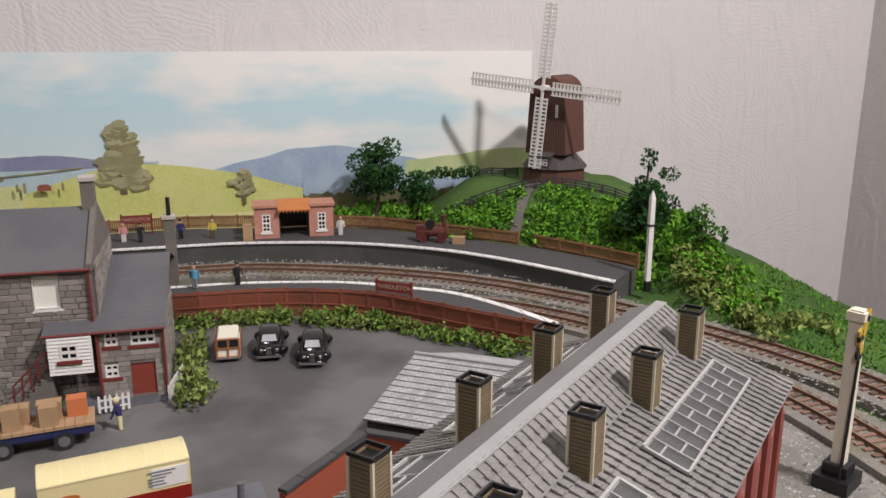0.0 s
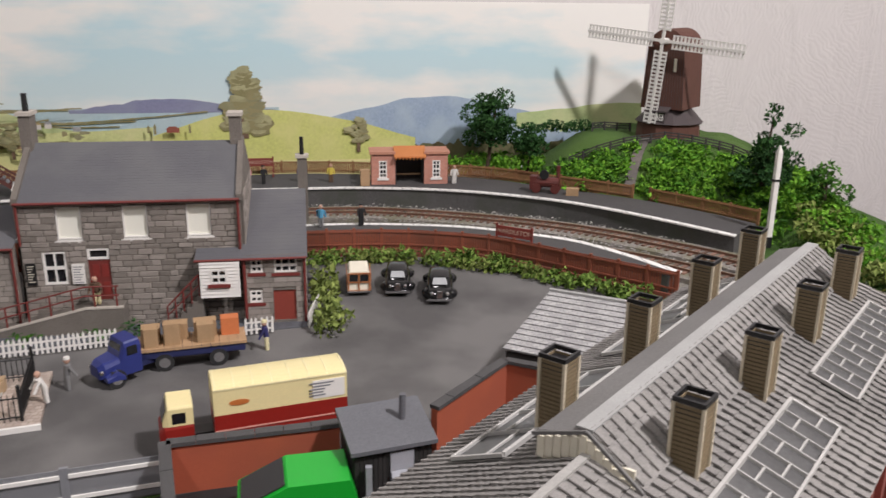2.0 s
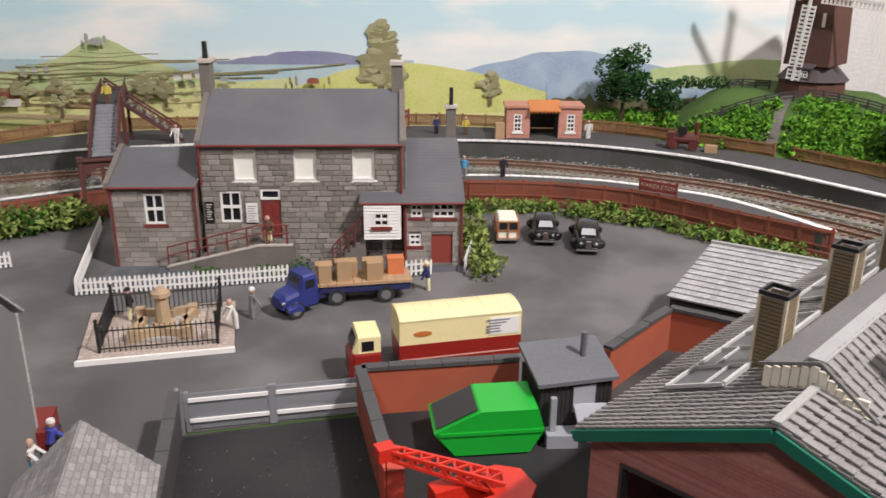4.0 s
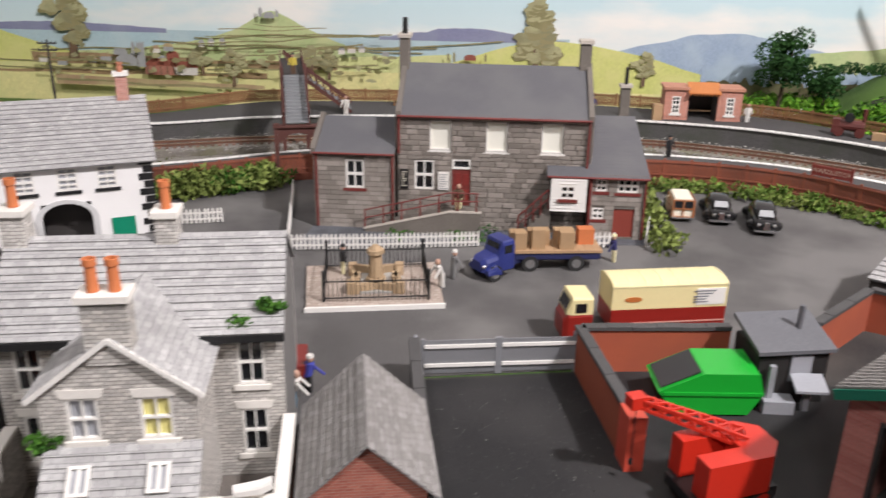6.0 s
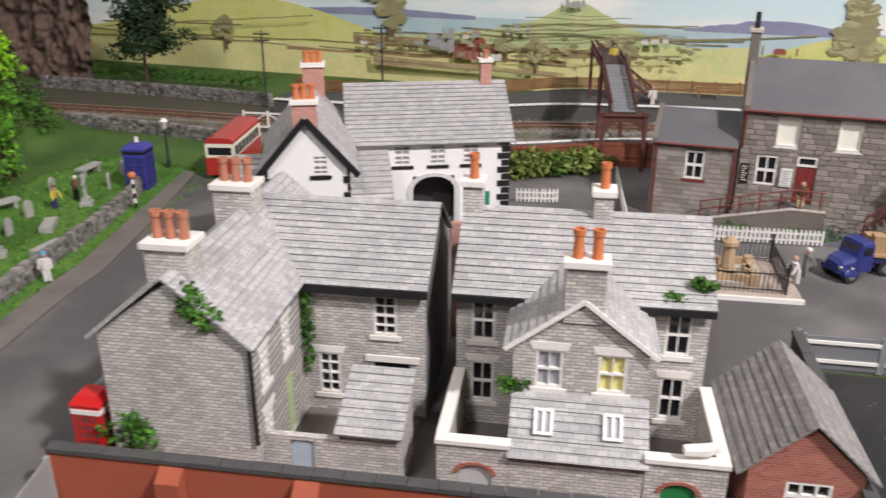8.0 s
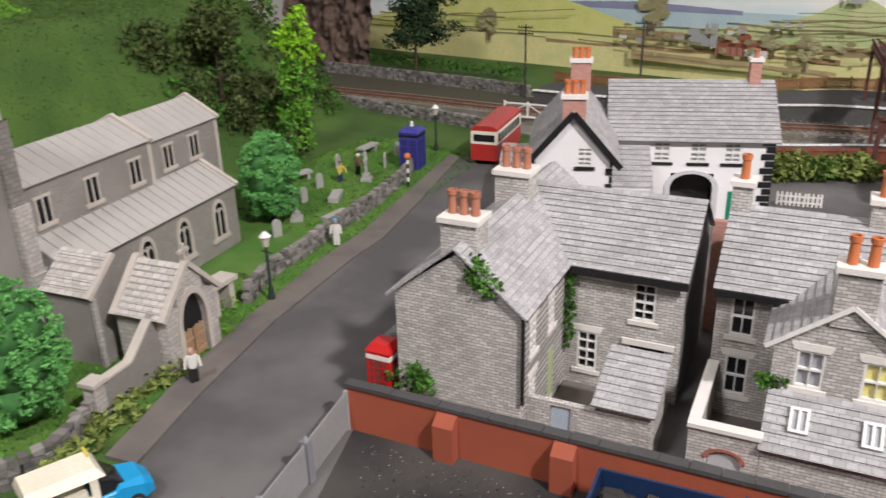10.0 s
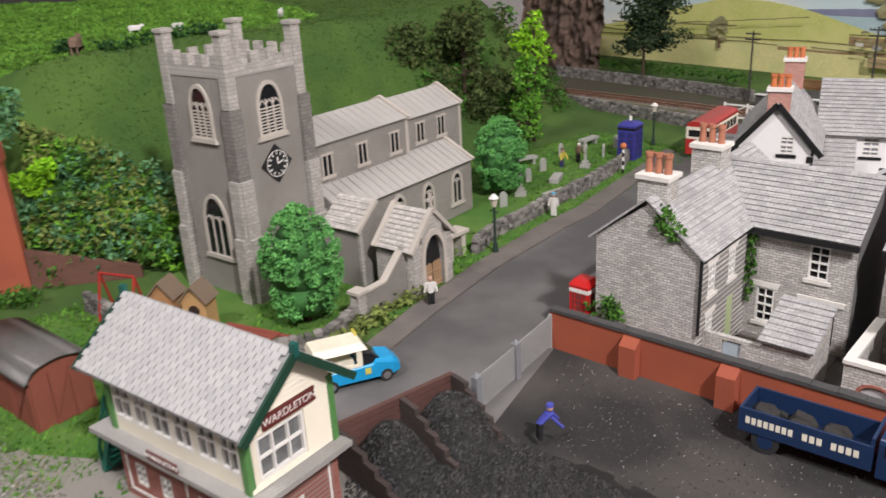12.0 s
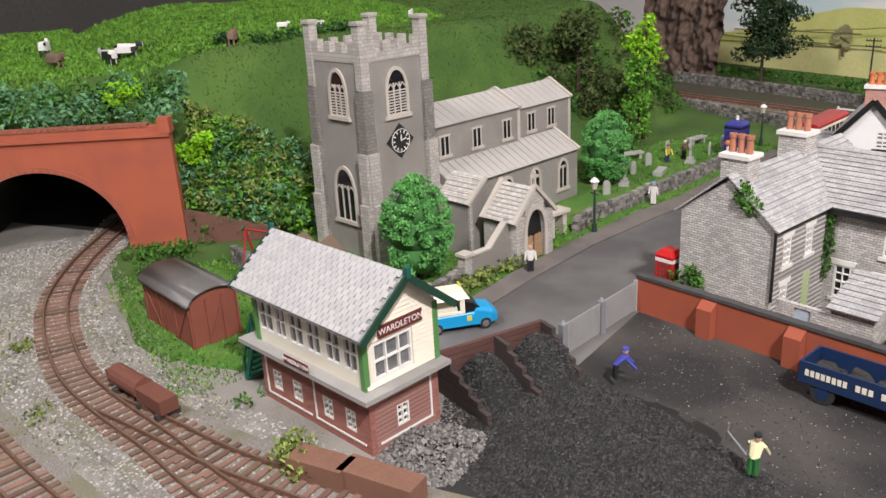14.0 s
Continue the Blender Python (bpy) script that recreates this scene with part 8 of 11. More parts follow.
tree("broadleaf_tree", -69, -18, 0, 5.5, crown(9, 5.5, 1.3, 0.2, 1.1), mid_leaf, "small green churchyard tree", 40, 0.3, 0.2, "churchyard trees")
tree("pine_tree", -90, 31, 0.2, 16, [(RNG.normal() * 2.9, RNG.normal() * 1.6, z_, 2.4, 1.8, 1.2) for z_ in np.linspace(5.0, 17.5, 44)], pine_leaf, "dark pine against the backscene", 44, 0.34, 0.3)
bush("bank_bushes", [(x_, 34 + RNG.normal() * 0.5, 1.6, 1.6, 1.0, 0.9) for x_ in np.linspace(-112, -72, 26)], mid_leaf, "low green bushes under the backscene", "bushes", 34, 0.3, "stuff")
# rock face
V, Fc = [], []
n1, n2 = 70, 54
for j in range(n2):
    for i in range(n1):
        u, w = i / (n1 - 1), j / (n2 - 1)
        x, y, z = -122 + 23 * u, 33 - 3.5 * u + 2.4 * w, 17 * w
        k = noise.noise((x * 0.35, z * 0.28, 2.0)) * 2.0 + noise.noise((x * 1.1, z * 0.9, 5.0)) * 1.0 + abs(noise.noise((x * 2.6, z * 2.2, 8.0))) * 0.7
        V.append((x + 0.4 * k + 1.2 * w * (u - 0.5), y - k, z))
for j in range(n2 - 1):
    for i in range(n1 - 1):
        Fc.append((j * n1 + i, j * n1 + i + 1, (j + 1) * n1 + i + 1, (j + 1) * n1 + i))
ob = raw("rock_face", V, Fc, M("brown_rock", (0.15, 0.1, 0.075), 0.9, 0, 0.6, 6, 0.2, 0.8, (0.09, 0.062, 0.05)), True)
tagged(ob, "brown plaster rock face at the end of the hill", "rock")

# clipped yews: tiers of leaf tufts
for x, y, hgt, wid in ((-48.4, -58.6, 8.9, 3.0), (-60.0, -29.0, 8.4, 2.7)):
    bl = []
    for k in range(150):
        f = RNG.random()
        a = RNG.uniform(0, 6.28)
        w = wid * min(1.0, 0.72 + 0.9 * f) * (1 - max(0, f - 0.55) ** 2 * 3.9)
        bl.append((w * math.cos(a) * 0.86, w * math.sin(a) * 0.86, 1.2 + (hgt - 1.6) * f, 0.42, 0.42, 0.34))
    tree("clipped_yew", x, y, 0, hgt * 0.8, bl, yew_leaf, "clipped domed yew tree in the churchyard", 330, 0.15, 0.0, "churchyard yews")
    # added core in darker green: the shade behind the tufts, as colour
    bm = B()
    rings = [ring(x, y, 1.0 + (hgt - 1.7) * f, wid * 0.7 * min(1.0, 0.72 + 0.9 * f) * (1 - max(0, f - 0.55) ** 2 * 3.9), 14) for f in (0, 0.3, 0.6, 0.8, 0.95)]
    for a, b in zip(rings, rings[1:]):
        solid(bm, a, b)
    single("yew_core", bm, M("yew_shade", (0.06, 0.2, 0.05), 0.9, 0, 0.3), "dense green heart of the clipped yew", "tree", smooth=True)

# ivy and moss on the cottages
IV = [("moss", [(-0.2, 0.0, 8.15), (0.8, 0.4, 8.6)], 0.55), ("ivy", [(-7.6, -4.1, 5.0)], 0.5)]
ct, st_ = math.cos(radians(CR)), math.sin(radians(CR))


def from_cottage(x, y):
    return CX + ct * x - st_ * y, CY + st_ * x + ct * y


for nm, pts, r in IV:
    bl = []
    for x, y, z in pts:
        for k in range(7):
            q = from_cottage(x + RNG.normal() * r * 0.5, y)
            bl.append((q[0], q[1], z + RNG.normal() * r * 0.45, r * 0.5, 0.28, r * 0.4))
    bush(nm, bl, mid_leaf, "green ivy growing on the cottage", "ivy", 160, 0.16)
for ix, iy, iz in ((-30.2, -46.8, 2.9), (-26.9, -46.0, 9.4)):
    bush("ivy", [(ix + RNG.normal() * 0.4, iy + RNG.normal() * 0.15, iz + RNG.normal() * 0.4, 0.6, 0.4, 0.55) for k in range(12)], mid_leaf, "thick green ivy growing on the cottage", "ivy", 170, 0.16)
bush("ivy", [(*from_cottage(-18.35, -0.3), z_, 0.3, 0.3, 0.5) for z_ in np.linspace(3.0, 7.4, 9)], mid_leaf, "strand of ivy beside the gutter", "ivy", 160, 0.16)

# ---------------- windmill ----------------
def windmill():
    s = thing("windmill", 61.4, 38.4, 7.2, -46, "brown wooden windmill with four white lattice sails", "windmill")
    wd = M("red_brown_boards", (0.12, 0.05, 0.035), 0.8, 0, 0.2, 12, 0.4, 0.3)
    dk = M("dark_roof_boards", (0.075, 0.06, 0.06), 0.8, 0, 0.2)
    bm = B()
    solid(bm, ring(0, 0, -0.6, 4.1, 12), ring(0, 0, 2.2, 3.9, 12))
    part("roundhouse", bm, wd, s, "red-brown boarded roundhouse")
    bm = B()
    solid(bm, ring(0, 0, 2.21, 4.3, 12), ring(0, 0, 4.2, 2.4, 12))
    part("roundhouse_roof", bm, dk, s)
    bm = B()
    box(bm, -1.3, 1.0, -4.0, -2.6, 2.3, 3.9)
    prism_x(bm, [(-4.3, 3.7), (-2.4, 4.3), (-2.4, 4.45), (-4.3, 3.9)], -1.6, 1.3)
    dm = part("dormer", bm, dk, s)
    for k in range(3):
        window(dm, -1.0 + 0.65 * k, -0.5 + 0.65 * k, 2.7, 3.5, y=-4.05, nx=1, ny=2, fw=0.1, bars=0.06)
    bm = B()
    prof = [(-2.75, 4.0), (2.75, 4.0), (2.35, 11.2)] + [(2.35 * math.cos(a), 11.2 + 2.5 * math.sin(a)) for a in np.linspace(0.15, math.pi - 0.15, 11)] + [(-2.35, 11.2)]
    prism_y(bm, prof, -2.9, 3.2)
    soften(bm, 0.15, 2)
    part("body", bm, wd, s, "red-brown boarded mill body")
    bm = B()
    for k in range(16):
        u = -1 + 2 * k / 15
        bar(bm, (2.62 * u, -2.92, 4.2), (2.28 * u, -2.92, 11.3), 0.035, 0.05)
    tagged(part("board_strip", bm, dk, s), kind="stuff")
    bm = B()
    box(bm, 1.2, 1.55, -2.99, -2.9, 8.6, 10.2)
    part("shutter", bm, cream_p, s, "pale shutter")
    bm = B()
    rod(bm, (0, -2.5, 12.2), (0, -4.4, 12.3), 0.4, 10)
    part("hub", bm, white_p, s, "white sail hub")
    for k in range(4):
        mm = Matrix.Translation((0, -4.2, 12.3)) @ Matrix.Rotation(radians(90 * k + 5), 4, "Y")
        bm = B()
        box(bm, -0.16, 0.16, -0.14, 0.14, 0, 10.1)
        for x in (-0.82, 0.7):
            box(bm, x, x + 0.12, -0.07, 0.07, 1.2, 10.0)
        for q in range(19):
            z = 1.25 + 0.47 * q
            box(bm, -0.84, 0.84, -0.05, 0.05, z, z + 0.25)
        part("sail", bm, white_p, s, "white lattice sail", m=mm)


windmill()


# ---------------- station platform things ----------------
def shelter():
    s = thing("platform_shelter", 27.6, 35.6, 2.5, -2, "pink brick platform shelter with scalloped canopy", "shelter")
    pb = coursed("salmon_brick", (0.5, 0.21, 0.15), (0.6, 0.28, 0.21), (0.5, 0.35, 0.3), 0.42, 0.14, 0.012)
    ow = M("orange_canopy", (0.55, 0.2, 0.06), 0.6)
    wn = [(-3.7, -2.75, 0.8, 2.9), (2.75, 3.7, 0.8, 2.9)]
    bm = B()
    hole_wall(bm, -4.6, 4.6, 0, 3.7, 0, 0.3, wn + [(-1.75, 1.75, 0, 3.5)])
    part("front_wall", bm, pb, s)
    for x in (-4.6, 4.3):
        bm = B()
        box(bm, x, x + 0.3, 0.3, 3.2, 0, 3.7)
        part("side_wall", bm, pb, s)
    bm = B()
    box(bm, -4.3, 4.3, 2.9, 3.2, 0, 3.7)
    box(bm, -1.75, -1.6, 0.3, 2.9, 0, 3.7)
    box(bm, 1.6, 1.75, 0.3, 2.9, 0, 3.7)
    part("inner_wall", bm, dark_wood, s)
    for o in wn:
        window(s, *o, y=0.02, nx=2, ny=4, fw=0.14, bars=0.1, sill=white_p)
    bm = B()
    box(bm, -4.8, -1.75, -0.25, 3.4, 3.7, 4.0)
    box(bm, 1.75, 4.8, -0.25, 3.4, 3.7, 4.0)
    part("parapet", bm, M("salmon_cap", (0.5, 0.24, 0.16), 0.8), s)
    bm = B()
    solid(bm, [(-1.9, -0.7, 3.35), (1.9, -0.7, 3.35), (1.9, 1.5, 4.3), (-1.9, 1.5, 4.3)], [(-1.9, -0.7, 3.5), (1.9, -0.7, 3.5), (1.9, 1.5, 4.45), (-1.9, 1.5, 4.45)])
    for k in range(9):
        cyl(bm, -1.7 + 0.425 * k, -0.72, 3.1, 3.4, 0.04, 0.2, 8)
    part("canopy", bm, ow, s, "orange scalloped canopy")
    bm = B()
    box(bm, -1.5, 1.5, 2.2, 2.6, 0.7, 0.85)
    part("bench", bm, wood_m, s)


shelter()
bm = B()
box(bm, -0.55, 0.55, -0.5, 0.5, 0, 1.9)
soften(bm, 0.12)
single("packing_case", bm, wood_m, "pale wooden crate standing on the platform", "crate", 22.2, 35.6, 2.5, 0)


def stationary_engine():
    s = thing("portable_engine", 43.0, 29.4, 2.55, -25, "dark red portable steam engine on the platform", "engine")
    rd = M("oxide_red", (0.11, 0.025, 0.02), 0.5, 0, 0.2)
    bm = B()
    rod(bm, (-1.6, 0, 1.2), (1.4, 0, 1.2), 0.62, 12)
    part("boiler", bm, rd, s)
    bm = B()
    box(bm, -2.0, -1.2, -0.6, 0.6, 0.3, 1.9)
    part("firebox", bm, rd, s)
    bm = B()
    cyl(bm, 1.2, 0, 1.7, 3.2, 0.2, 0.26)
    part("chimney", bm, rd, s)
    bm = B()
    rod(bm, (-0.3, -0.75, 2.2), (-0.3, -0.6, 2.2), 0.55, 14)
    part("flywheel", bm, iron, s)
    for x in (-1.2, 1.0):
        for y in (-0.75, 0.62):
            bm = B()
            rod(bm, (x, y, 0.55), (x, y + 0.14, 0.55), 0.55, 14)
            part("wheel", bm, rd, s)
    bm = B()
    box(bm, -0.7, 0.7, -0.5, 0.5, 0, 0.8)
    single("packing_case", bm, crate_m, "brown crate beside the portable engine", "crate", 45.6, 27.9, 2.5, -20)


stationary_engine()


def name_sign(x, y, z, rz, w, label):
    s = thing("station_sign", x, y, z, rz, label, "sign")
    mr = M("sign_red", (0.22, 0.04, 0.03), 0.6)
    bm = B()
    for q in (-w / 2, w / 2):
        box(bm, q - 0.1, q + 0.1, -0.1, 0.1, 0, 2.6)
    part("post", bm, mr, s)
    bm = B()
    box(bm, -w / 2 + 0.11, w / 2 - 0.11, -0.08, 0.08, 1.4, 2.4)
    b = part("board", bm, mr, s)
    lettering("lettering", "WARDLETON", w * 0.17, M("pale_lettering", (0.5, 0.36, 0.28), 0.7), b, Matrix.Translation((0, -0.09, 1.9)) @ UPRIGHT)


name_sign(34.6, 11.4, 1.1, -38, 3.6, "red-brown station name board on the near platform")
name_sign(9.5, 41.5, 2.5, 0, 3.4, "red-brown station name board on the far platform")


def footbridge():
    s = thing("footbridge", -16.5, 11.0, 0, 15, "brown lattice footbridge with grey stairs", "footbridge")
    br = M("bridge_brown", (0.1, 0.035, 0.028), 0.8, 0, 0.25)
    treads = M("grey_treads", (0.22, 0.23, 0.24), 0.8, 0, 0.15)
    n = 15
    for k in range(n):
        y, z = 0.5 + 0.74 * k, 6.15 + 0.19 * k
        bm = B()
        box(bm, -1.1, 1.1, y, y + 0.74, z, z + 0.1)
        box(bm, -1.1, 1.1, y + 0.66, y + 0.74, z + 0.1, z + 0.19)
        part("tread", bm, treads, s)
    for x in (-1.3, 1.15):
        bm = B()
        for lift in (-0.2, 1.1):
            bar(bm, (x, 0.3, 6.1 + lift), (x, 11.7, 8.9 + lift), 0.15, 0.42 if lift < 0 else 0.25)
        for k in range(12):
            y = 0.4 + 0.94 * k
            z = 6.1 + 0.245 * (y - 0.3)
            bar(bm, (x, y, z), (x, y + 0.9, z + 1.3), 0.1, 0.12)
            bar(bm, (x, y + 0.9, z + 0.25), (x, y, z + 1.1), 0.1, 0.12)
        part("lattice_side", bm, br, s, "brown lattice side")
    # arched pier under the foot of the stairs, and the landing posts
    for x in (-2.3, 1.9):
        bm = B()
        box(bm, x, x + 0.4, 0, 0.4, 0, 6.0)
        box(bm, x - 0.08, x + 0.48, -0.08, 0.48, 6.0, 6.2)
        part("pier", bm, br, s, "brown pier post")
    bm = B()
    k_ = 12
    for i in range(k_):
        a0, a1 = math.pi * i / k_, math.pi * (i + 1) / k_
        lo = [(-1.88 * math.cos(a), 3.8 + 1.45 * math.sin(a)) for a in (a0, a1)]
        q = lo + [(lo[1][0], 5.8), (lo[0][0], 5.8)]
        solid(bm, [(x, 0.08, z) for x, z in q], [(x, 0.34, z) for x, z in q])
    part("pier_arch", bm, br, s, "brown arched bracing")
    bm = B()
    box(bm, -2.4, 2.4, -0.12, 0.9, 5.81, 5.98)
    part("landing", bm, br, s)
    for x in (-1.5, 1.1):
        bm = B()
        box(bm, x, x + 0.4, 11.6, 12.0, 0, 9.6)
        solid(bm, [(x, 11.6, 9.6), (x + 0.4, 11.6, 9.6), (x + 0.4, 12.0, 9.6), (x, 12.0, 9.6)], [(x + 0.15, 11.75, 10.2), (x + 0.25, 11.75, 10.2), (x + 0.25, 11.85, 10.2), (x + 0.15, 11.85, 10.2)])
        part("newel_post", bm, br, s, "pointed newel post")
    bm = B()
    box(bm, -1.3, 1.3, 12.0, 25.0, 8.6, 8.85)
    part("deck", bm, dark_wood, s)
    for x in (-1.35, 1.2):
        bm = B()
        bar(bm, (x, 12.0, 9.7), (x, 25, 9.7), 0.15, 0.2)
        bar(bm, (x, 12.0, 8.8), (x, 25, 8.8), 0.15, 0.3)
        for k in range(12):
            bar(bm, (x, 12.1 + 1.07 * k, 8.85), (x, 13.0 + 1.07 * k, 9.7), 0.09, 0.1)
            bar(bm, (x, 13.0 + 1.07 * k, 8.85), (x, 12.1 + 1.07 * k, 9.7), 0.09, 0.1)
        part("lattice_side", bm, br, s)
    for x in (-1.35, 1.0):
        bm = B()
        box(bm, x, x + 0.35, 24.6, 25.0, 2.5, 8.6)
        part("far_post", bm, br, s)
    for k in range(16):
        bm = B()
        box(bm, -1.0 + 0.5 * k, -0.5 + 0.5 * k, 22.2, 24.2, 8.6 - 0.38 * k, 8.74 - 0.38 * k)
        part("tread", bm, treads, s)
    for y in (22.1, 24.3):
        bm = B()
        bar(bm, (-1.0, y, 8.6), (7.0, y, 2.5), 0.15, 0.42)
        bar(bm, (-1.0, y, 9.9), (7.0, y, 3.8), 0.15, 0.22)
        for k in range(9):
            x, z = -0.9 + 0.87 * k, 8.5 - 0.66 * k
            bar(bm, (x, y, z), (x + 0.8, y, z + 0.7), 0.09, 0.1)
            bar(bm, (x + 0.8, y, z - 0.6), (x, y, z + 1.3), 0.09, 0.1)
        part("far_flight_side", bm, br, s, "brown lattice flight down to the far platform")


footbridge()


def bench(x, y, z, rz, mat, label):
    s = thing("bench", x, y, z, rz, label, "bench", "benches")
    bm = B()
    for k in range(3):
        box(bm, -1.5, 1.5, -0.4 + 0.28 * k, -0.18 + 0.28 * k, 0.7, 0.78)
    part("seat", bm, mat, s)
    bm = B()
    for k in range(2):
        box(bm, -1.5, 1.5, 0.42, 0.5, 1.0 + 0.45 * k, 1.3 + 0.45 * k)
    part("backrest", bm, mat, s)
    for q in (-1.2, 1.2):
        bm = B()
        box(bm, q - 0.1, q + 0.1, -0.4, 0.5, 0, 0.7)
        part("leg", bm, mat, s)


bench(-9.5, 39.5, 2.5, 0, fence_far, "brown platform bench against the fence")


# ---------------- signals, posts, lamps ----------------
def white_signal():
    s = thing("signal_post", 60.2, 10.4, 1.2, 0, "white signal post with black base", "signal")
    bm = B()
    box(bm, -0.24, 0.24, -0.24, 0.24, 0.8, 9.2)
    solid(bm, [(-0.24, -0.24, 9.2), (0.24, -0.24, 9.2), (0.24, 0.24, 9.2), (-0.24, 0.24, 9.2)], [(-0.06, -0.06, 9.9), (0.06, -0.06, 9.9), (0.06, 0.06, 9.9), (-0.06, 0.06, 9.9)])
    part("post", bm, white_p, s)
    bm = B()
    box(bm, -0.26, 0.26, -0.26, 0.26, -0.3, 0.8)
    box(bm, -0.4, 0.4, -0.3, 0.3, 6.4, 6.6)
    rod(bm, (0, 0, 9.9), (0, 0, 10.4), 0.05, 6)
    part("ironwork", bm, iron, s)


white_signal()


def loading_gauge():
    s = thing("signal_post", 53.8, -24.6, 0, 30, "cream signal post with black and yellow arms", "signal")
    bm = B()
    box(bm, -0.36, 0.36, -0.36, 0.36, 1.2, 11.0)
    box(bm, -0.5, 0.5, -0.5, 0.5, 10.4, 10.9)
    part("post", bm, cream_p, s)
    bm = B()
    box(bm, -1.2, 1.2, -1.0, 1.0, 0, 0.9)
    soften(bm, 0.1)
    box(bm, -0.7, 0.7, -0.7, 0.7, 0.9, 1.6)
    part("base", bm, black_p, s, "black iron base")
    for k, z in enumerate((8.6, 9.6)):
        bm = B()
        mm = Matrix.Translation((-0.3, -0.45, z)) @ Matrix.Rotation(radians(25 if k else -20), 4, "Y")
        box(bm, -0.2, 0.2, -0.06, 0.06, 0, 1.6)
        part("arm", bm, M("signal_yellow", (0.6, 0.38, 0.05), 0.5), s, "yellow signal arm", m=mm)
        bm = B()
        box(bm, -0.21, 0.21, -0.08, 0.08, 0.9, 1.2)
        part("stripe", bm, black_p, s, m=mm)
        bm = B()
        rod(bm, (-0.5, -0.5, z), (-0.5, -0.35, z), 0.4, 12)
        part("spectacle", bm, iron, s)
    bm = B()
    for x in (-1.0, -0.7):
        rod(bm, (x, -0.4, 0.9), (x * 0.45, -0.42, 8.2), 0.06, 6)
    for k in range(16):
        rod(bm, (-1.0 + 0.035 * k, -0.4, 1.2 + 0.42 * k), (-0.7 + 0.026 * k, -0.4, 1.2 + 0.42 * k), 0.05, 5)
    part("ladder", bm, iron, s, "black iron ladder")


loading_gauge()


def lamp_post(x, y):
    s = thing("street_lamp", x, y, 0.2, 0, "green-black cast street lamp with white lantern", "street lamp", "street lamps")
    ir = M("green_black_iron", (0.02, 0.04, 0.03), 0.5)
    bm = B()
    cyl(bm, 0, 0, 0, 0.8, 0.28, 0.2)
    cyl(bm, 0, 0, 0.8, 4.0, 0.13, 0.1)
    rod(bm, (-0.5, 0, 3.6), (0.5, 0, 3.6), 0.06, 6)
    part("post", bm, ir, s)
    bm = B()
    solid(bm, ring(0, 0, 4.02, 0.2, 6), ring(0, 0, 4.75, 0.36, 6))
    part("lantern", bm, M("opal_lantern", (0.6, 0.55, 0.45), 0.3), s, "pale lantern glass")
    bm = B()
    cyl(bm, 0, 0, 4.76, 5.1, 0.46, 0.14, 8)
    part("lantern_cap", bm, white_p, s, "white lantern cap")


lamp_post(-48.3, -40.4)
lamp_post(-60.8, -3.4)


def telegraph_pole(x, y, z, hgt):
    s = thing("telegraph_pole", x, y, z, 8, "dark wooden telegraph pole with crossarms", "pole", "telegraph poles")
    bm = B()
    cyl(bm, 0, 0, 0, hgt, 0.17, 0.12, 8)
    part("pole", bm, dark_wood, s)
    for k in range(2):
        bm = B()
        box(bm, -1.1, 1.1, -0.14, -0.02, hgt - 0.5 - 0.8 * k, hgt - 0.33 - 0.8 * k)
        for q in (-1.0, -0.5, 0.5, 1.0):
            cyl(bm, q, -0.08, hgt - 0.33 - 0.8 * k, hgt - 0.12 - 0.8 * k, 0.06, 0.05, 6)
        part("crossarm", bm, dark_wood, s)


telegraph_pole(-66, 25, 0, 10.2)
telegraph_pole(-51, 30, 0, 11)


# ---------------- churchyard ----------------
def dry_wall(name, pts, hgt, label):
    s = thing(name, 0, 0, 0, 0, label, "wall", kind="structure")
    c, d = spline(pts, 0.55)
    dm = pieces_mat("dry_stone", (0.1, 0.095, 0.085), (0.3, 0.28, 0.26)) if "dry_stone" not in MATS else MATS["dry_stone"]
    bm = B()
    for p, q in zip(c, d):
        for r in range(4):
            w = RNG.uniform(0.2, 0.34)
            cx, cy = p[0] + RNG.normal() * 0.05, p[1] + RNG.normal() * 0.05
            z = r * hgt / 4
            v = box(bm, -w, w, -0.28, 0.28, z, z + hgt / 4 * RNG.uniform(0.8, 1.05))
            mm = Matrix.Translation((cx, cy, 0)) @ Matrix.Rotation(math.atan2(q[1], q[0]) + RNG.normal() * 0.12, 4, "Z")
            for k in v:
                k.co = mm @ (k.co + Vector((RNG.normal() * 0.03, RNG.normal() * 0.04, RNG.normal() * 0.03)))
    tagged(part("wall_stones", bm, dm, s), kind="stuff")


dry_wall("churchyard_wall", [(-49.5, -41.5), (-51.2, -38), (-52.2, -33), (-53.2, -29), (-55, -21), (-57.4, -13.5), (-58.6, -11)], 1.5, "low dry stone churchyard wall")
dry_wall("churchyard_wall", [(-46.2, -53.5), (-45, -57), (-43.5, -60.5), (-46, -65), (-54, -68.5), (-62, -70)], 1.6, "low dark dry stone wall below the church")
dry_wall("lineside_wall", [(-100, 6.5), (-80, 8), (-66, 7.5), (-60, 7)], 1.6, "dark stone wall along the railway")
dry_wall("lineside_wall", [(-105, 26), (-80, 26.5), (-66, 26)], 1.8, "dark stone wall behind the railway")
sheet("lineside_ground", [(-125, 8), (-62, 8), (-60, 20), (-64, 26), (-125, 27)], 0.05, earth, "dark earth beside the line at the back")
bush("verge_plants", line_blobs([(-46, -50.8), (-44.8, -54), (-43.6, -58), (-43, -60)], 24, 0.7, 0.35, 0.2), olive_leaf, "olive weeds along the verge", "plants", 60, 0.26, "stuff")
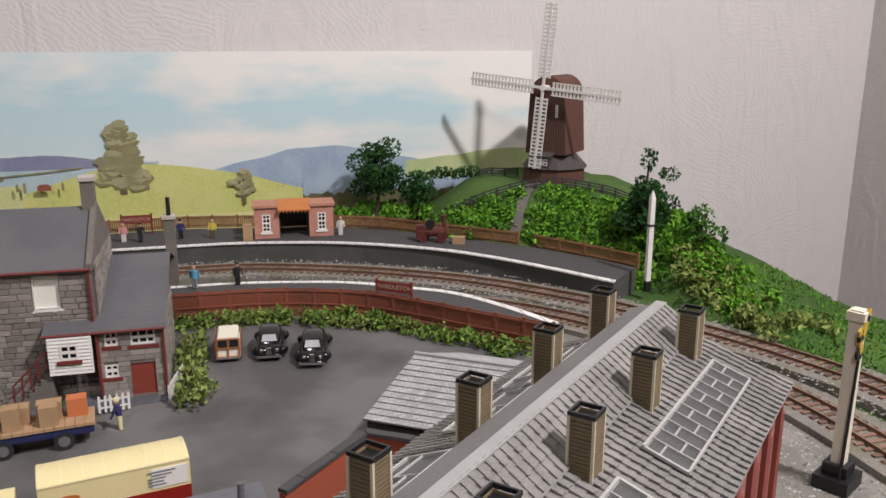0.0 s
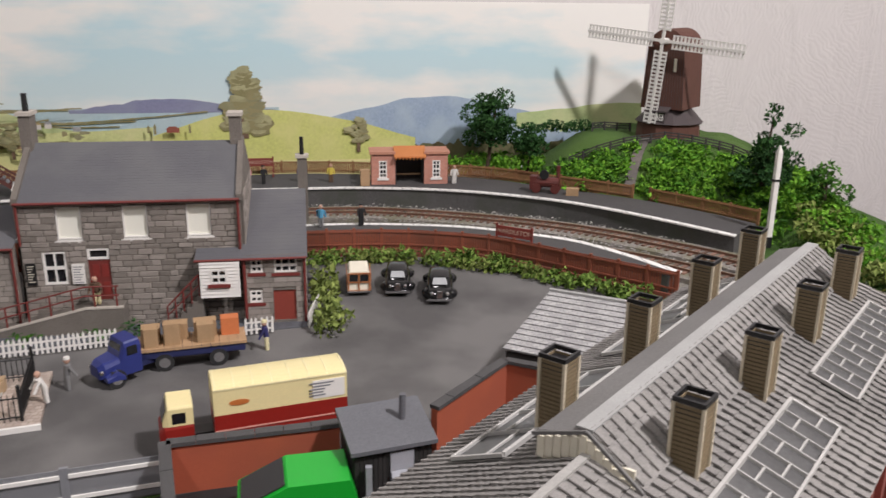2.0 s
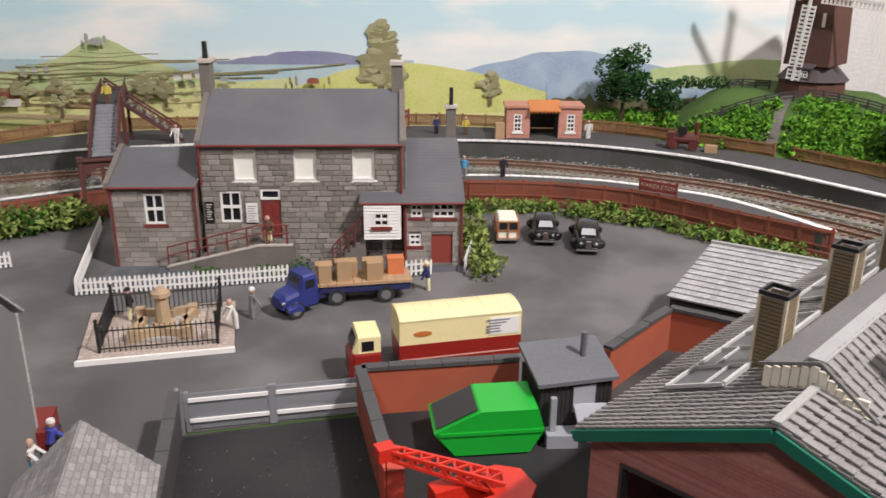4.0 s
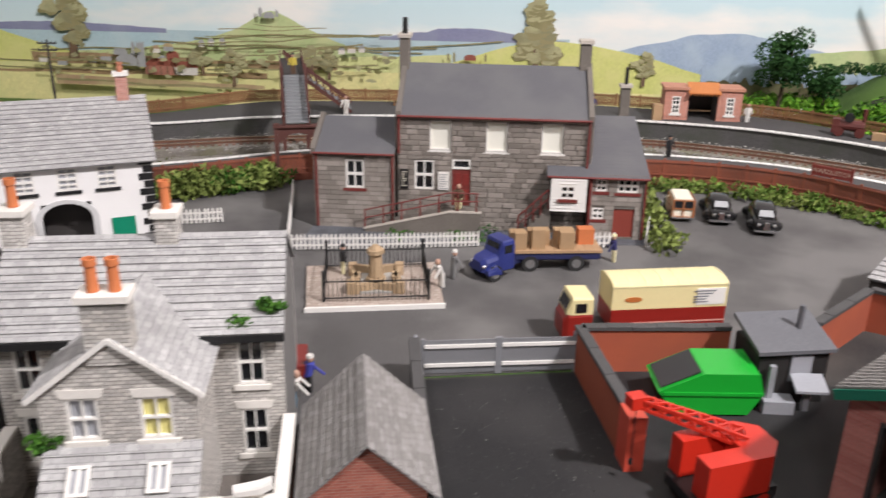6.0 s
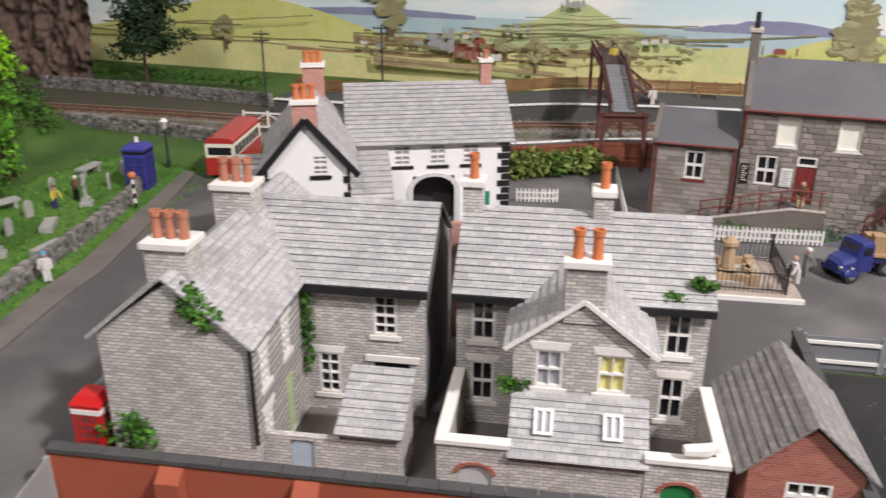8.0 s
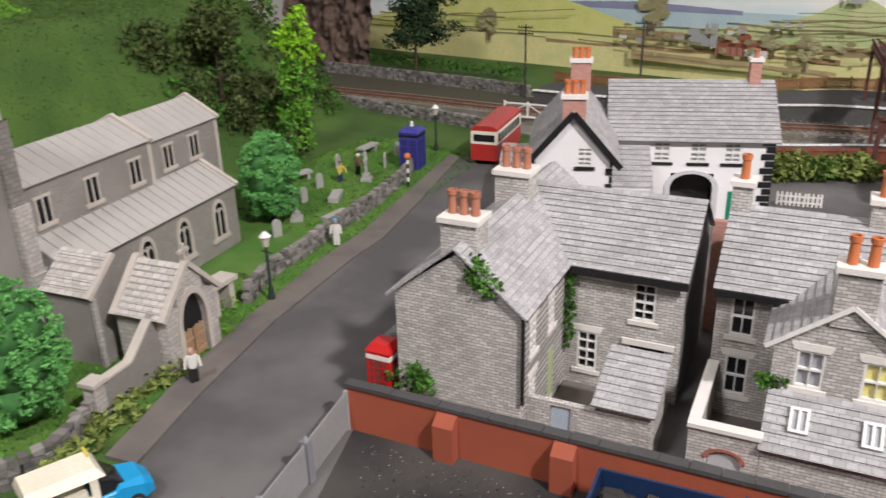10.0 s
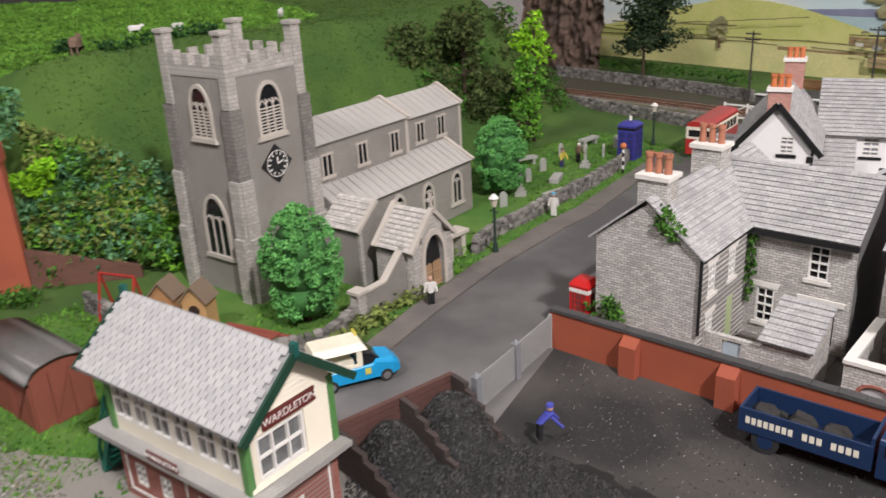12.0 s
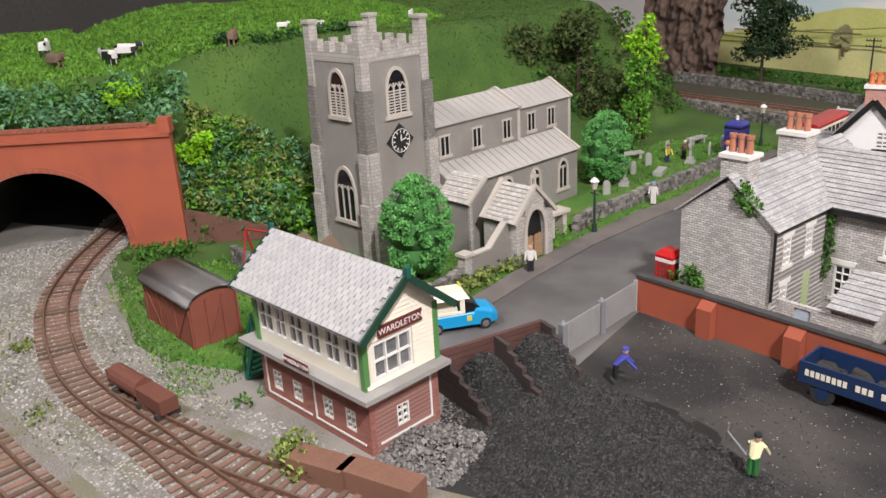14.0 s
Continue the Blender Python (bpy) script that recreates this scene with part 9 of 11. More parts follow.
bush("verge_plants", [(-49.6, -43.2, 0.5, 0.8, 0.7, 0.6), (-47.2, -45.4, 0.3, 0.5, 0.5, 0.4)], green_leaf, "bright green tuft beside the lamp", "plant", 90, 0.18)
grave_m = M("weathered_gravestone", (0.36, 0.36, 0.33), 0.85, 0, 0.25, 10, 0.5, 0.3)
spots = [(-58.4, -27.8, 1), (-60.5, -15.8, 1), (-63, -20, 0), (-66, -14, 0), (-62, -11, 0), (-67, -8, 2), (-63.5, -7, 0), (-59.5, -21.5, 3), (-55.8, -25.5, 3), (-57, -31.5, 0), (-64.5, -25, 2), (-61.2, -24, 0), (-66.5, -19.5, 2)]
for x, y, kind_ in spots:
    bm = B()
    if kind_ == 1:
        box(bm, -0.55, 0.55, -0.55, 0.55, 0, 0.4)
        box(bm, -0.35, 0.35, -0.35, 0.35, 0.4, 0.8)
        box(bm, -0.16, 0.16, -0.14, 0.14, 0.8, 3.0)
        box(bm, -0.6, 0.6, -0.13, 0.13, 2.0, 2.3)
        nm, lab = "stone_cross", "tall stone cross in the churchyard"
    elif kind_ == 2:
        box(bm, -1.5, 1.5, -0.5, 0.5, 0.7, 0.95)
        box(bm, -1.2, -0.9, -0.4, 0.4, 0, 0.7)
        box(bm, 0.9, 1.2, -0.4, 0.4, 0, 0.7)
        nm, lab = "table_tomb", "pale table tomb in the churchyard"
    elif kind_ == 3:
        box(bm, -1.4, 1.4, -0.5, 0.5, 0, 0.5)
        soften(bm, 0.06, 1)
        nm, lab = "grave_slab", "low pale grave slab on the grass"
    else:
        prism_y(bm, [(-0.42, 0), (0.42, 0), (0.42, 1.2), (0.25, 1.5), (0, 1.6), (-0.25, 1.5), (-0.42, 1.2)], -0.1, 0.1)
        nm, lab = "gravestone", "upright weathered grey stone gravestone"
    single(nm, bm, grave_m, lab, "gravestone", x, y, 0.02, RNG.uniform(70, 130), "churchyard graves")
bm = B()
for q in (-0.8, 0.8):
    box(bm, q - 0.25, q + 0.25, -0.5, 0.5, 0, 2.2)
box(bm, -1.3, 1.3, -0.75, 0.75, 2.2, 2.5)
soften(bm, 0.05, 1)
single("stone_stile", bm, dressed, "stone seat shelter beside the porch", "monument", -50.0, -43.6, 0, 100)


# ---------------- vehicles ----------------
def wheel(parent, x, y, r, w, hub=None, name="wheel", turn=0):
    m = Matrix.Translation((x, y, 0)) @ Matrix.Rotation(radians(turn), 4, "Z") @ Matrix.Translation((-x, -y, 0))
    bm = B()
    rod(bm, (x, y - w / 2, r), (x, y + w / 2, r), r, 18)
    soften(bm, 0.05, 1)
    wh = part(name, bm, tyre, parent, m=m)
    bm = B()
    rod(bm, (x, y - w / 2 - 0.02, r), (x, y + w / 2 + 0.02, r), r * 0.58, 14)
    part("rim", bm, hub or chrome, wh, m=m)


def loft(bm, rows, mi=0):
    """rows: (x, half width, z0, z1, roundness) cross sections along x."""
    secs = []
    for x, hw, z0, z1, rd in rows:
        zr, wr = (z1 - z0) * rd, hw * rd
        secs.append([bm.verts.new(p) for p in ((x, -hw, z0), (x, hw, z0), (x, hw, z1 - zr), (x, hw - wr * 0.5, z1 - zr * 0.25), (x, hw - wr, z1), (x, -hw + wr, z1), (x, -hw + wr * 0.5, z1 - zr * 0.25), (x, -hw, z1 - zr))])
    n = len(secs[0])
    for a, b in zip(secs, secs[1:]):
        for i in range(n):
            bm.faces.new((a[i], a[(i + 1) % n], b[(i + 1) % n], b[i])).material_index = mi
    bm.faces.new(secs[0][::-1]).material_index = mi
    bm.faces.new(secs[-1]).material_index = mi


def saloon(x, y, rz, label, big):
    s = thing("car", x, y, 0.07, rz, label, "car", "parked cars")
    k = 1.12 if big else 1.0
    gl = M("car_black", (0.01, 0.01, 0.011), 0.12, 0, 0.1, 5, 0.5, 0)
    bm = B()
    loft(bm, [(-2.9 * k, 0.75, 0.45, 0.95, 0.3), (-2.6 * k, 1.0, 0.35, 1.25, 0.35), (-1.4 * k, 1.08, 0.32, 1.4, 0.3), (1.0 * k, 1.1, 0.32, 1.4, 0.3), (2.3 * k, 0.92, 0.35, 1.3, 0.45), (2.8 * k, 0.7, 0.42, 1.0, 0.5)])
    part("body", bm, gl, s, smooth=True)
    bm = B()
    loft(bm, [(-2.3 * k, 0.75, 1.15, 1.3, 0.4), (-1.3 * k, 0.9, 1.2, 2.1, 0.35), (0.2 * k, 0.92, 1.2, 2.2, 0.35), (0.9 * k, 0.88, 1.2, 1.95, 0.35), (1.5 * k, 0.8, 1.1, 1.35, 0.4)])
    part("cabin", bm, gl, s, smooth=True)
    bm = B()
    for q in (-1, 1):
        loft(bm, [(2.75 * k, q * 0.0 + 0.14, 0.75, 1.0, 0.5)] * 1 + [(2.85 * k, 0.14, 0.75, 1.0, 0.5)])
    bm.free()
    for xx in (-1.75 * k, 1.65 * k):
        for yy in (-0.92, 0.92):
            wheel(s, xx, yy, 0.48, 0.3)
            bm = B()
            ball(bm, xx, yy * 0.98, 0.62, 0.62, 0.75)
            part("wing", bm, gl, s, smooth=True)
    bm = B()
    box(bm, -3.05 * k, -2.9 * k, -1.0, 1.0, 0.42, 0.6)
    box(bm, 2.8 * k, 2.95 * k, -1.0, 1.0, 0.42, 0.6)
    soften(bm, 0.05, 1)
    part("bumper", bm, chrome, s, "chrome bumper")
    bm = B()
    solid(bm, [(-2.92 * k, -0.28, 0.62), (-2.92 * k, 0.28, 0.62), (-2.8 * k, 0.2, 1.2), (-2.8 * k, -0.2, 1.2)], [(-3.0 * k, -0.26, 0.62), (-3.0 * k, 0.26, 0.62), (-2.86 * k, 0.18, 1.18), (-2.86 * k, -0.18, 1.18)])
    part("grille", bm, chrome, s, "chrome grille")
    for yy in (-0.62, 0.62):
        bm = B()
        ball(bm, -2.78 * k, yy, 0.95, 0.17)
        part("headlight", bm, chrome, s)
    bm = B()
    solid(bm, [(-2.06 * k, -0.62, 1.5), (-2.06 * k, 0.62, 1.5), (-1.62 * k, 0.52, 1.92), (-1.62 * k, -0.52, 1.92)], [(-2.14 * k, -0.62, 1.52), (-2.14 * k, 0.62, 1.52), (-1.7 * k, 0.52, 1.95), (-1.7 * k, -0.52, 1.95)])
    part("windscreen", bm, M("pale_windscreen", (0.4, 0.41, 0.42), 0.1), s, "pale windscreen")
    return s


saloon(26.3, 4.0, 81, "glossy black large saloon parked by the hedge", True)
saloon(22.9, 6.0, 84, "glossy black small saloon parked by the hedge", False)


def estate_car():
    s = thing("car", 19.5, 6.3, 0.07, 88, "cream half-timbered estate car with wooden rear frame", "car", "parked cars")
    bm = B()
    loft(bm, [(-2.4, 0.95, 0.35, 1.25, 0.15), (0.8, 1.0, 0.32, 1.3, 0.2), (2.2, 0.85, 0.36, 1.2, 0.45), (2.7, 0.62, 0.42, 0.95, 0.5)])
    part("body", bm, cream_p, s, smooth=False)
    bm = B()
    loft(bm, [(-2.42, 0.85, 1.2, 2.15, 0.15), (0.4, 0.86, 1.2, 2.2, 0.2), (1.0, 0.8, 1.2, 1.35, 0.3)])
    part("cabin", bm, cream_p, s)
    bm = B()
    for y in (-0.93, -0.06, 0.81):
        box(bm, -2.52, -2.43, y, y + 0.12, 0.45, 2.0)
    for z in (0.45, 1.2, 1.95):
        box(bm, -2.53, -2.44, -0.93, 0.93, z, z + 0.1)
    for y in (-1.02, 0.98):
        for z in (0.5, 1.2, 1.95):
            box(bm, -2.4, 0.3, y, y + 0.05, z, z + 0.09)
        for k in range(4):
            box(bm, -2.4 + 0.85 * k, -2.3 + 0.85 * k, y, y + 0.05, 0.5, 1.95)
    part("timber_frame", bm, M("varnished_ash", (0.35, 0.13, 0.05), 0.5), s, "varnished timber frame")
    for y in (-0.8, 0.08):
        bm = B()
        box(bm, -2.47, -2.43, y, y + 0.7, 1.32, 1.9)
        part("rear_window", bm, pane_dark, s)
    for x in (-1.6, 1.6):
        for y in (-0.88, 0.88):
            wheel(s, x, y, 0.45, 0.28)
    bm = B()
    box(bm, -2.68, -2.55, -0.95, 0.95, 0.38, 0.52)
    part("bumper", bm, chrome, s)


estate_car()


def crate(bm, x, y, z, w, d, h_):
    box(bm, x, x + w, y, y + d, z, z + h_)
    for k in (0, 1):
        box(bm, x - 0.03, x + w + 0.03, y - 0.04, y, z + k * (h_ - 0.14), z + k * (h_ - 0.14) + 0.14)
    for q in (0, w - 0.12):
        box(bm, x + q, x + q + 0.12, y - 0.045, y, z, z + h_)


def flat_lorry():
    s = thing("flatbed_lorry", 5.6, -7.9, 0.07, 188, "dark blue articulated flatbed lorry loaded with crates", "lorry")
    tr = Matrix.Translation((3.5, 2.0, 0)) @ Matrix.Rotation(radians(30), 4, "Z") @ Matrix.Translation((-4.4, 0, 0))
    bm = B()
    loft(bm, [(2.6, 1.0, 0.75, 2.7, 0.12), (2.7, 1.05, 0.7, 2.95, 0.18), (3.7, 1.05, 0.7, 2.9, 0.2), (4.05, 0.95, 0.7, 1.9, 0.25), (5.0, 0.85, 0.7, 1.75, 0.35), (5.35, 0.6, 0.75, 1.5, 0.4)])
    cab = part("cab", bm, navy, s, "navy blue bonneted cab", m=tr)
    bm = B()
    for y in (-1.08, 1.06):
        box(bm, 2.9, 3.6, y, y + 0.02, 2.0, 2.6)
    solid(bm, [(3.78, -0.75, 2.0), (3.78, 0.75, 2.0), (3.72, 0.7, 2.65), (3.72, -0.7, 2.65)], [(4.0, -0.75, 2.0), (4.0, 0.75, 2.0), (3.8, 0.7, 2.68), (3.8, -0.7, 2.68)])
    part("cab_window", bm, pane_dark, cab, m=tr)
    for y in (-0.95, 0.95):
        bm = B()
        loft(bm, [(3.9, 0.3, 0.5, 0.8, 0.4), (4.4, 0.32, 0.6, 1.3, 0.5), (5.1, 0.28, 0.6, 0.95, 0.5)])
        part("mudguard", bm, navy, cab, m=tr @ Matrix.Translation((0, y, 0)))
        bm = B()
        ball(bm, 5.2, y * 0.8, 1.2, 0.16)
        part("headlight", bm, chrome, cab, m=tr)
    bm = B()
    box(bm, -5.2, 1.8, -0.45, 0.45, 0.65, 1.0)
    box(bm, -5.2, 1.6, -1.15, -0.95, 1.0, 1.5)
    box(bm, -5.2, 1.6, 0.95, 1.15, 1.0, 1.5)
    part("chassis", bm, M("dark_navy_chassis", (0.02, 0.025, 0.09), 0.5), s)
    for k in range(12):
        bm = B()
        box(bm, -5.3 + 0.6 * k, -4.73 + 0.6 * k, -1.25, 1.25, 1.5, 1.7)
        part("deck_plank", bm, wood_m, s, "wooden deck plank")
    bm = B()
    box(bm, 0.2, 4.6, -0.4, 0.4, 0.65, 1.0)
    part("tractor_frame", bm, MATS["dark_navy_chassis"], s, m=tr)
    for x in (0.1, -3.4):
        for y in (-0.95, 0.95):
            wheel(s, x, y, 0.62, 0.42)
    for y in (-0.95, 0.95):
        p = tr @ Vector((4.4, y, 0))
        wheel(s, p.x, p.y, 0.62, 0.42, turn=30)
    for k, (x, y, w, d, h_) in enumerate(((-4.9, -0.9, 1.2, 0.9, 1.2), (-3.4, -1.0, 1.5, 0.9, 1.1), (-3.2, 0.1, 1.1, 0.9, 1.3), (-1.5, -1.0, 1.6, 1.0, 1.1), (-1.0, 0.1, 1.0, 0.8, 1.5), (0.3, -0.9, 1.2, 1.0, 1.0), (0.4, 0.2, 0.9, 0.8, 1.3))):
        bm = B()
        crate(bm, 0, 0, 0, w, d, h_)
        single("packing_case", bm, orange_pot if k == 0 else crate_m, "wooden crate on the lorry deck" if k else "orange crate at the lorry's tail", "crate", 5.6 + (Matrix.Rotation(radians(188), 3, "Z") @ Vector((x, y, 0))).x, -7.9 + (Matrix.Rotation(radians(188), 3, "Z") @ Vector((x, y, 0))).y, 1.775, 188, "crates")


flat_lorry()


def box_lorry():
    s = thing("box_lorry", 13.47, -18.79, 0.07, 191.2, "cream and red articulated box lorry", "lorry")
    red = M("crimson_paint", (0.26, 0.02, 0.015), 0.3, 0, 0.1)
    cr = M("lorry_cream", (0.78, 0.68, 0.36), 0.35, 0, 0.05)
    bm = B()
    prof = [(-1.28, 2.55), (1.28, 2.55), (1.28, 4.05)] + [(1.28 * math.cos(a), 4.05 + 0.3 * math.sin(a)) for a in np.linspace(0.2, math.pi - 0.2, 9)] + [(-1.28, 4.05)]
    prism_x(bm, prof, -3.65, 3.65)
    bx = part("box_body", bm, cr, s, "cream box body")
    bm = B()
    box(bm, -3.65, 3.65, -1.3, 1.3, 1.3, 2.54)
    part("lower_body", bm, red, s, "crimson lower body")
    bm = B()
    for k in range(8):
        x = -3.55 + 1.01 * k
        arc = [(1.3 * math.cos(a), 4.05 + 0.31 * math.sin(a)) for a in np.linspace(0.2, math.pi - 0.2, 9)]
        for (y0, z0), (y1, z1) in zip(arc, arc[1:]):
            bar(bm, (x, y0, z0), (x, y1, z1), 0.07, 0.03)
    for y in (-1.31, 1.27):
        box(bm, -3.65, 3.65, y, y + 0.04, 4.0, 4.08)
    part("roof_strip", bm, M("bright_cream", (0.82, 0.74, 0.45), 0.4), bx)
    bm = B()
    for y in (-1.33, 1.3):
        box(bm, -3.65, 3.65, y, y + 0.03, 1.6, 1.68)
    part("lining", bm, M("pink_line", (0.6, 0.3, 0.25), 0.5), s)
    bm = B()
    box(bm, -3.5, -1.7, 1.28, 1.32, 2.72, 3.8)
    nt_ = part("advert_panel", bm, white_p, bx, "white notice with grey writing")
    bm = B()
    for k, (a, b) in enumerate(((-3.7, -2.3), (-3.5, -2.5), (-3.7, -2.8), (-3.7, -2.9), (-3.7, -2.8))):
        box(bm, -5.2 - b, -5.2 - a, 1.325, 1.34, 3.6 - 0.18 * k, 3.68 - 0.18 * k)
    part("writing", bm, grey_p, nt_)
    bm = B()
    cyl(bm, 2.3, 0, 0, 0.03, 0.55, 0.55, 20)
    part("emblem", bm, M("orange_emblem", (0.5, 0.16, 0.04), 0.5), bx, "oval orange emblem", m=Matrix.Translation((0, 1.28, 3.2)) @ Matrix.Rotation(radians(-90), 4, "X") @ Matrix.Diagonal((1, 0.3, 1, 1)))
    bm = B()
    loft(bm, [(4.7, 1.1, 0.6, 2.2, 0.08), (6.2, 1.1, 0.6, 2.2, 0.1), (6.5, 0.95, 0.6, 1.9, 0.2)])
    cab = part("cab_lower", bm, red, s, "crimson cab")
    bm = B()
    loft(bm, [(4.7, 1.05, 2.2, 3.3, 0.12), (6.0, 1.05, 2.2, 3.35, 0.15), (6.3, 0.95, 2.2, 2.5, 0.2)])
    part("cab_top", bm, cr, s, "cream cab top")
    bm = B()
    for y in (-1.075, 1.055):
        box(bm, 5.1, 5.8, y, y + 0.02, 2.35, 2.95)
    solid(bm, [(6.12, -0.8, 2.4), (6.12, 0.8, 2.4), (6.0, 0.75, 3.1), (6.0, -0.75, 3.1)], [(6.36, -0.8, 2.4), (6.36, 0.8, 2.4), (6.1, 0.75, 3.12), (6.1, -0.75, 3.12)])
    part("cab_window", bm, pane_dark, cab)
    bm = B()
    box(bm, -3.5, 6.0, -0.5, 0.5, 0.5, 1.3)
    part("chassis", bm, black_p, s)
    for x in (5.4, -2.7, -1.5):
        for y in (-1.0, 1.0):
            wheel(s, x, y, 0.55, 0.4)


box_lorry()


def coal_lorry():
    s = thing("coal_lorry", -15.2, -47.9, 0.06, 12, "dark blue coal lorry loaded with sacks", "lorry")
    s.scale = (0.93, 0.86, 0.95)
    db = M("dark_blue_paint", (0.012, 0.03, 0.085), 0.35, 0, 0.1)
    bm = B()
    box(bm, -4.4, 2.4, -1.45, -1.3, 1.1, 2.5)
    box(bm, -4.4, 2.4, 1.3, 1.45, 1.1, 2.5)
    box(bm, -4.4, -4.25, -1.3, 1.3, 1.1, 2.5)
    box(bm, 2.25, 2.4, -1.3, 1.3, 1.1, 2.9)
    box(bm, -4.4, 2.4, -1.3, 1.3, 1.0, 1.2)
    body = part("body", bm, db, s, "dark blue drop-side body")
    bm = B()
    for a, b in ((-4.0, -1.4), (-1.0, 0.1), (0.45, 1.9)):
        n = max(3, int((b - a) / 0.32))
        for k in range(n):
            q = a + (b - a) * k / n
            box(bm, q, q + (b - a) / n * 0.72, -1.475, -1.455, 1.65, 2.05)
    part("writing", bm, cream_p, body, "cream block lettering")
    bm = B()
    loft(bm, [(2.6, 1.2, 0.7, 2.9, 0.12), (4.0, 1.2, 0.7, 3.0, 0.15), (4.4, 1.05, 0.7, 1.9, 0.2), (5.6, 0.9, 0.7, 1.7, 0.35), (5.9, 0.65, 0.75, 1.4, 0.4)])
    cab = part("cab", bm, db, s)
    bm = B()
    for y in (-1.22, 1.2):
        box(bm, 2.9, 3.8, y, y + 0.02, 2.0, 2.65)
    solid(bm, [(4.08, -0.9, 2.0), (4.08, 0.9, 2.0), (3.98, 0.85, 2.75), (3.98, -0.85, 2.75)], [(4.34, -0.9, 2.0), (4.34, 0.9, 2.0), (4.12, 0.85, 2.77), (4.12, -0.85, 2.77)])
    part("cab_window", bm, pane_dark, cab)
    for x in (-2.9, 4.6):
        for y in (-1.15, 1.15):
            wheel(s, x, y, 0.75, 0.45, db)
    for k in range(9):
        bm = B()
        x, y = -3.5 + 1.9 * (k % 3) + RNG.normal() * 0.1, -0.75 + 0.75 * (k // 3)
        loft(bm, [(x - 0.7, 0.25, 1.25, 1.6, 0.4), (x - 0.4, 0.36, 1.22, 1.85 + 0.2 * (k % 2), 0.45), (x + 0.4, 0.36, 1.22, 1.9, 0.45), (x + 0.75, 0.22, 1.25, 1.55, 0.4)])
        part("coal_sack", bm, M("sacking", (0.03, 0.028, 0.026), 0.9, 0, 0.3), s, "black coal sack", m=Matrix.Translation((0, y, 0)))


coal_lorry()


def ice_van():
    s = thing("ice_cream_van", -38.6, -60.9, 0.07, 74, "bright blue and cream ice cream van", "van")
    bl = M("bright_blue_paint", (0.01, 0.3, 0.6), 0.3, 0, 0.08)
    bm = B()
    loft(bm, [(-2.7, 0.95, 0.45, 1.3, 0.06), (1.0, 1.0, 0.45, 1.4, 0.1), (1.2, 1.0, 0.45, 1.65, 0.15), (2.3, 0.95, 0.45, 1.5, 0.3), (2.75, 0.75, 0.5, 1.1, 0.4)])
    part("body", bm, bl, s, "bright blue lower body")
    bm = B()
    box(bm, -2.65, -2.5, -0.95, 0.95, 1.3, 2.5)
    for y in (-0.97, 0.85):
        box(bm, -2.5, -2.3, y, y + 0.12, 1.4, 2.5)
        box(bm, 0.0, 0.2, y, y + 0.12, 1.4, 2.5)
        box(bm, -2.3, 0.0, y, y + 0.12, 1.4, 1.6)
    box(bm, 0.2, 0.35, -0.95, 0.95, 1.4, 2.6)
    solid(bm, [(-2.75, -1.05, 2.5), (0.7, -1.05, 2.5), (0.7, 1.05, 2.5), (-2.75, 1.05, 2.5)], [(-2.6, -0.8, 2.95), (0.4, -0.8, 2.95), (0.4, 0.8, 2.95), (-2.6, 0.8, 2.95)])
    top = part("cream_top", bm, M("van_cream", (0.8, 0.75, 0.6), 0.4), s, "cream raised roof and counter")
    bm = B()
    loft(bm, [(0.36, 0.9, 1.4, 2.4, 0.15), (0.9, 0.85, 1.4, 2.2, 0.2), (1.5, 0.8, 1.4, 1.6, 0.2)])
    part("windscreen", bm, pane_dark, s)
    bm = B()
    box(bm, -2.2, -0.1, -0.6, 0.6, 1.35, 1.7)
    part("counter", bm, cream_p, s)
    bm = B()
    box(bm, 0.3, 0.42, 0.2, 0.95, 2.3, 3.1)
    box(bm, 0.45, 0.8, -1.03, -0.99, 0.8, 1.2)
    part("advert", bm, M("yellow_advert", (0.65, 0.55, 0.08), 0.5), s, "yellow advert panels")
    for x in (-1.7, 1.8):
        for y in (-0.85, 0.85):
            wheel(s, x, y, 0.42, 0.28)


ice_van()


def bus():
    s = thing("single_deck_bus", -54.3, -0.95, 0.07, 105.2, "red and cream single-deck bus", "bus")
    s.scale = (0.76, 0.97, 0.93)
    rd = M("bus_red", (0.42, 0.03, 0.025), 0.3, 0, 0.08)
    bm = B()
    loft(bm, [(-6, 1.5, 0.6, 2.5, 0.05), (6, 1.5, 0.6, 2.5, 0.05)])
    part("body", bm, rd, s)
    bm = B()
    loft(bm, [(-6, 1.5, 2.5, 4.0, 0.1), (6, 1.5, 2.5, 4.0, 0.1)])
    cr = part("cream_band", bm, cream_p, s, "cream window band")
    bm = B()
    loft(bm, [(-6, 1.45, 4.0, 4.6, 0.5), (5.9, 1.45, 4.0, 4.7, 0.5)])
    part("roof", bm, rd, s, "red domed roof")
    for k in range(7):
        for y in (-1.52, 1.5):
            bm = B()
            box(bm, -5.5 + 1.55 * k, -4.3 + 1.55 * k, y, y + 0.02, 2.7, 3.7)
            part("window", bm, pane_dark, cr)
    bm = B()
    box(bm, -6.03, -6.0, -1.2, 1.2, 2.8, 3.6)
    part("rear_window", bm, pane_dark, cr)
    for x in (-3.6, 3.8):
        for y in (-1.25, 1.25):
            wheel(s, x, y, 0.7, 0.4)


bus()


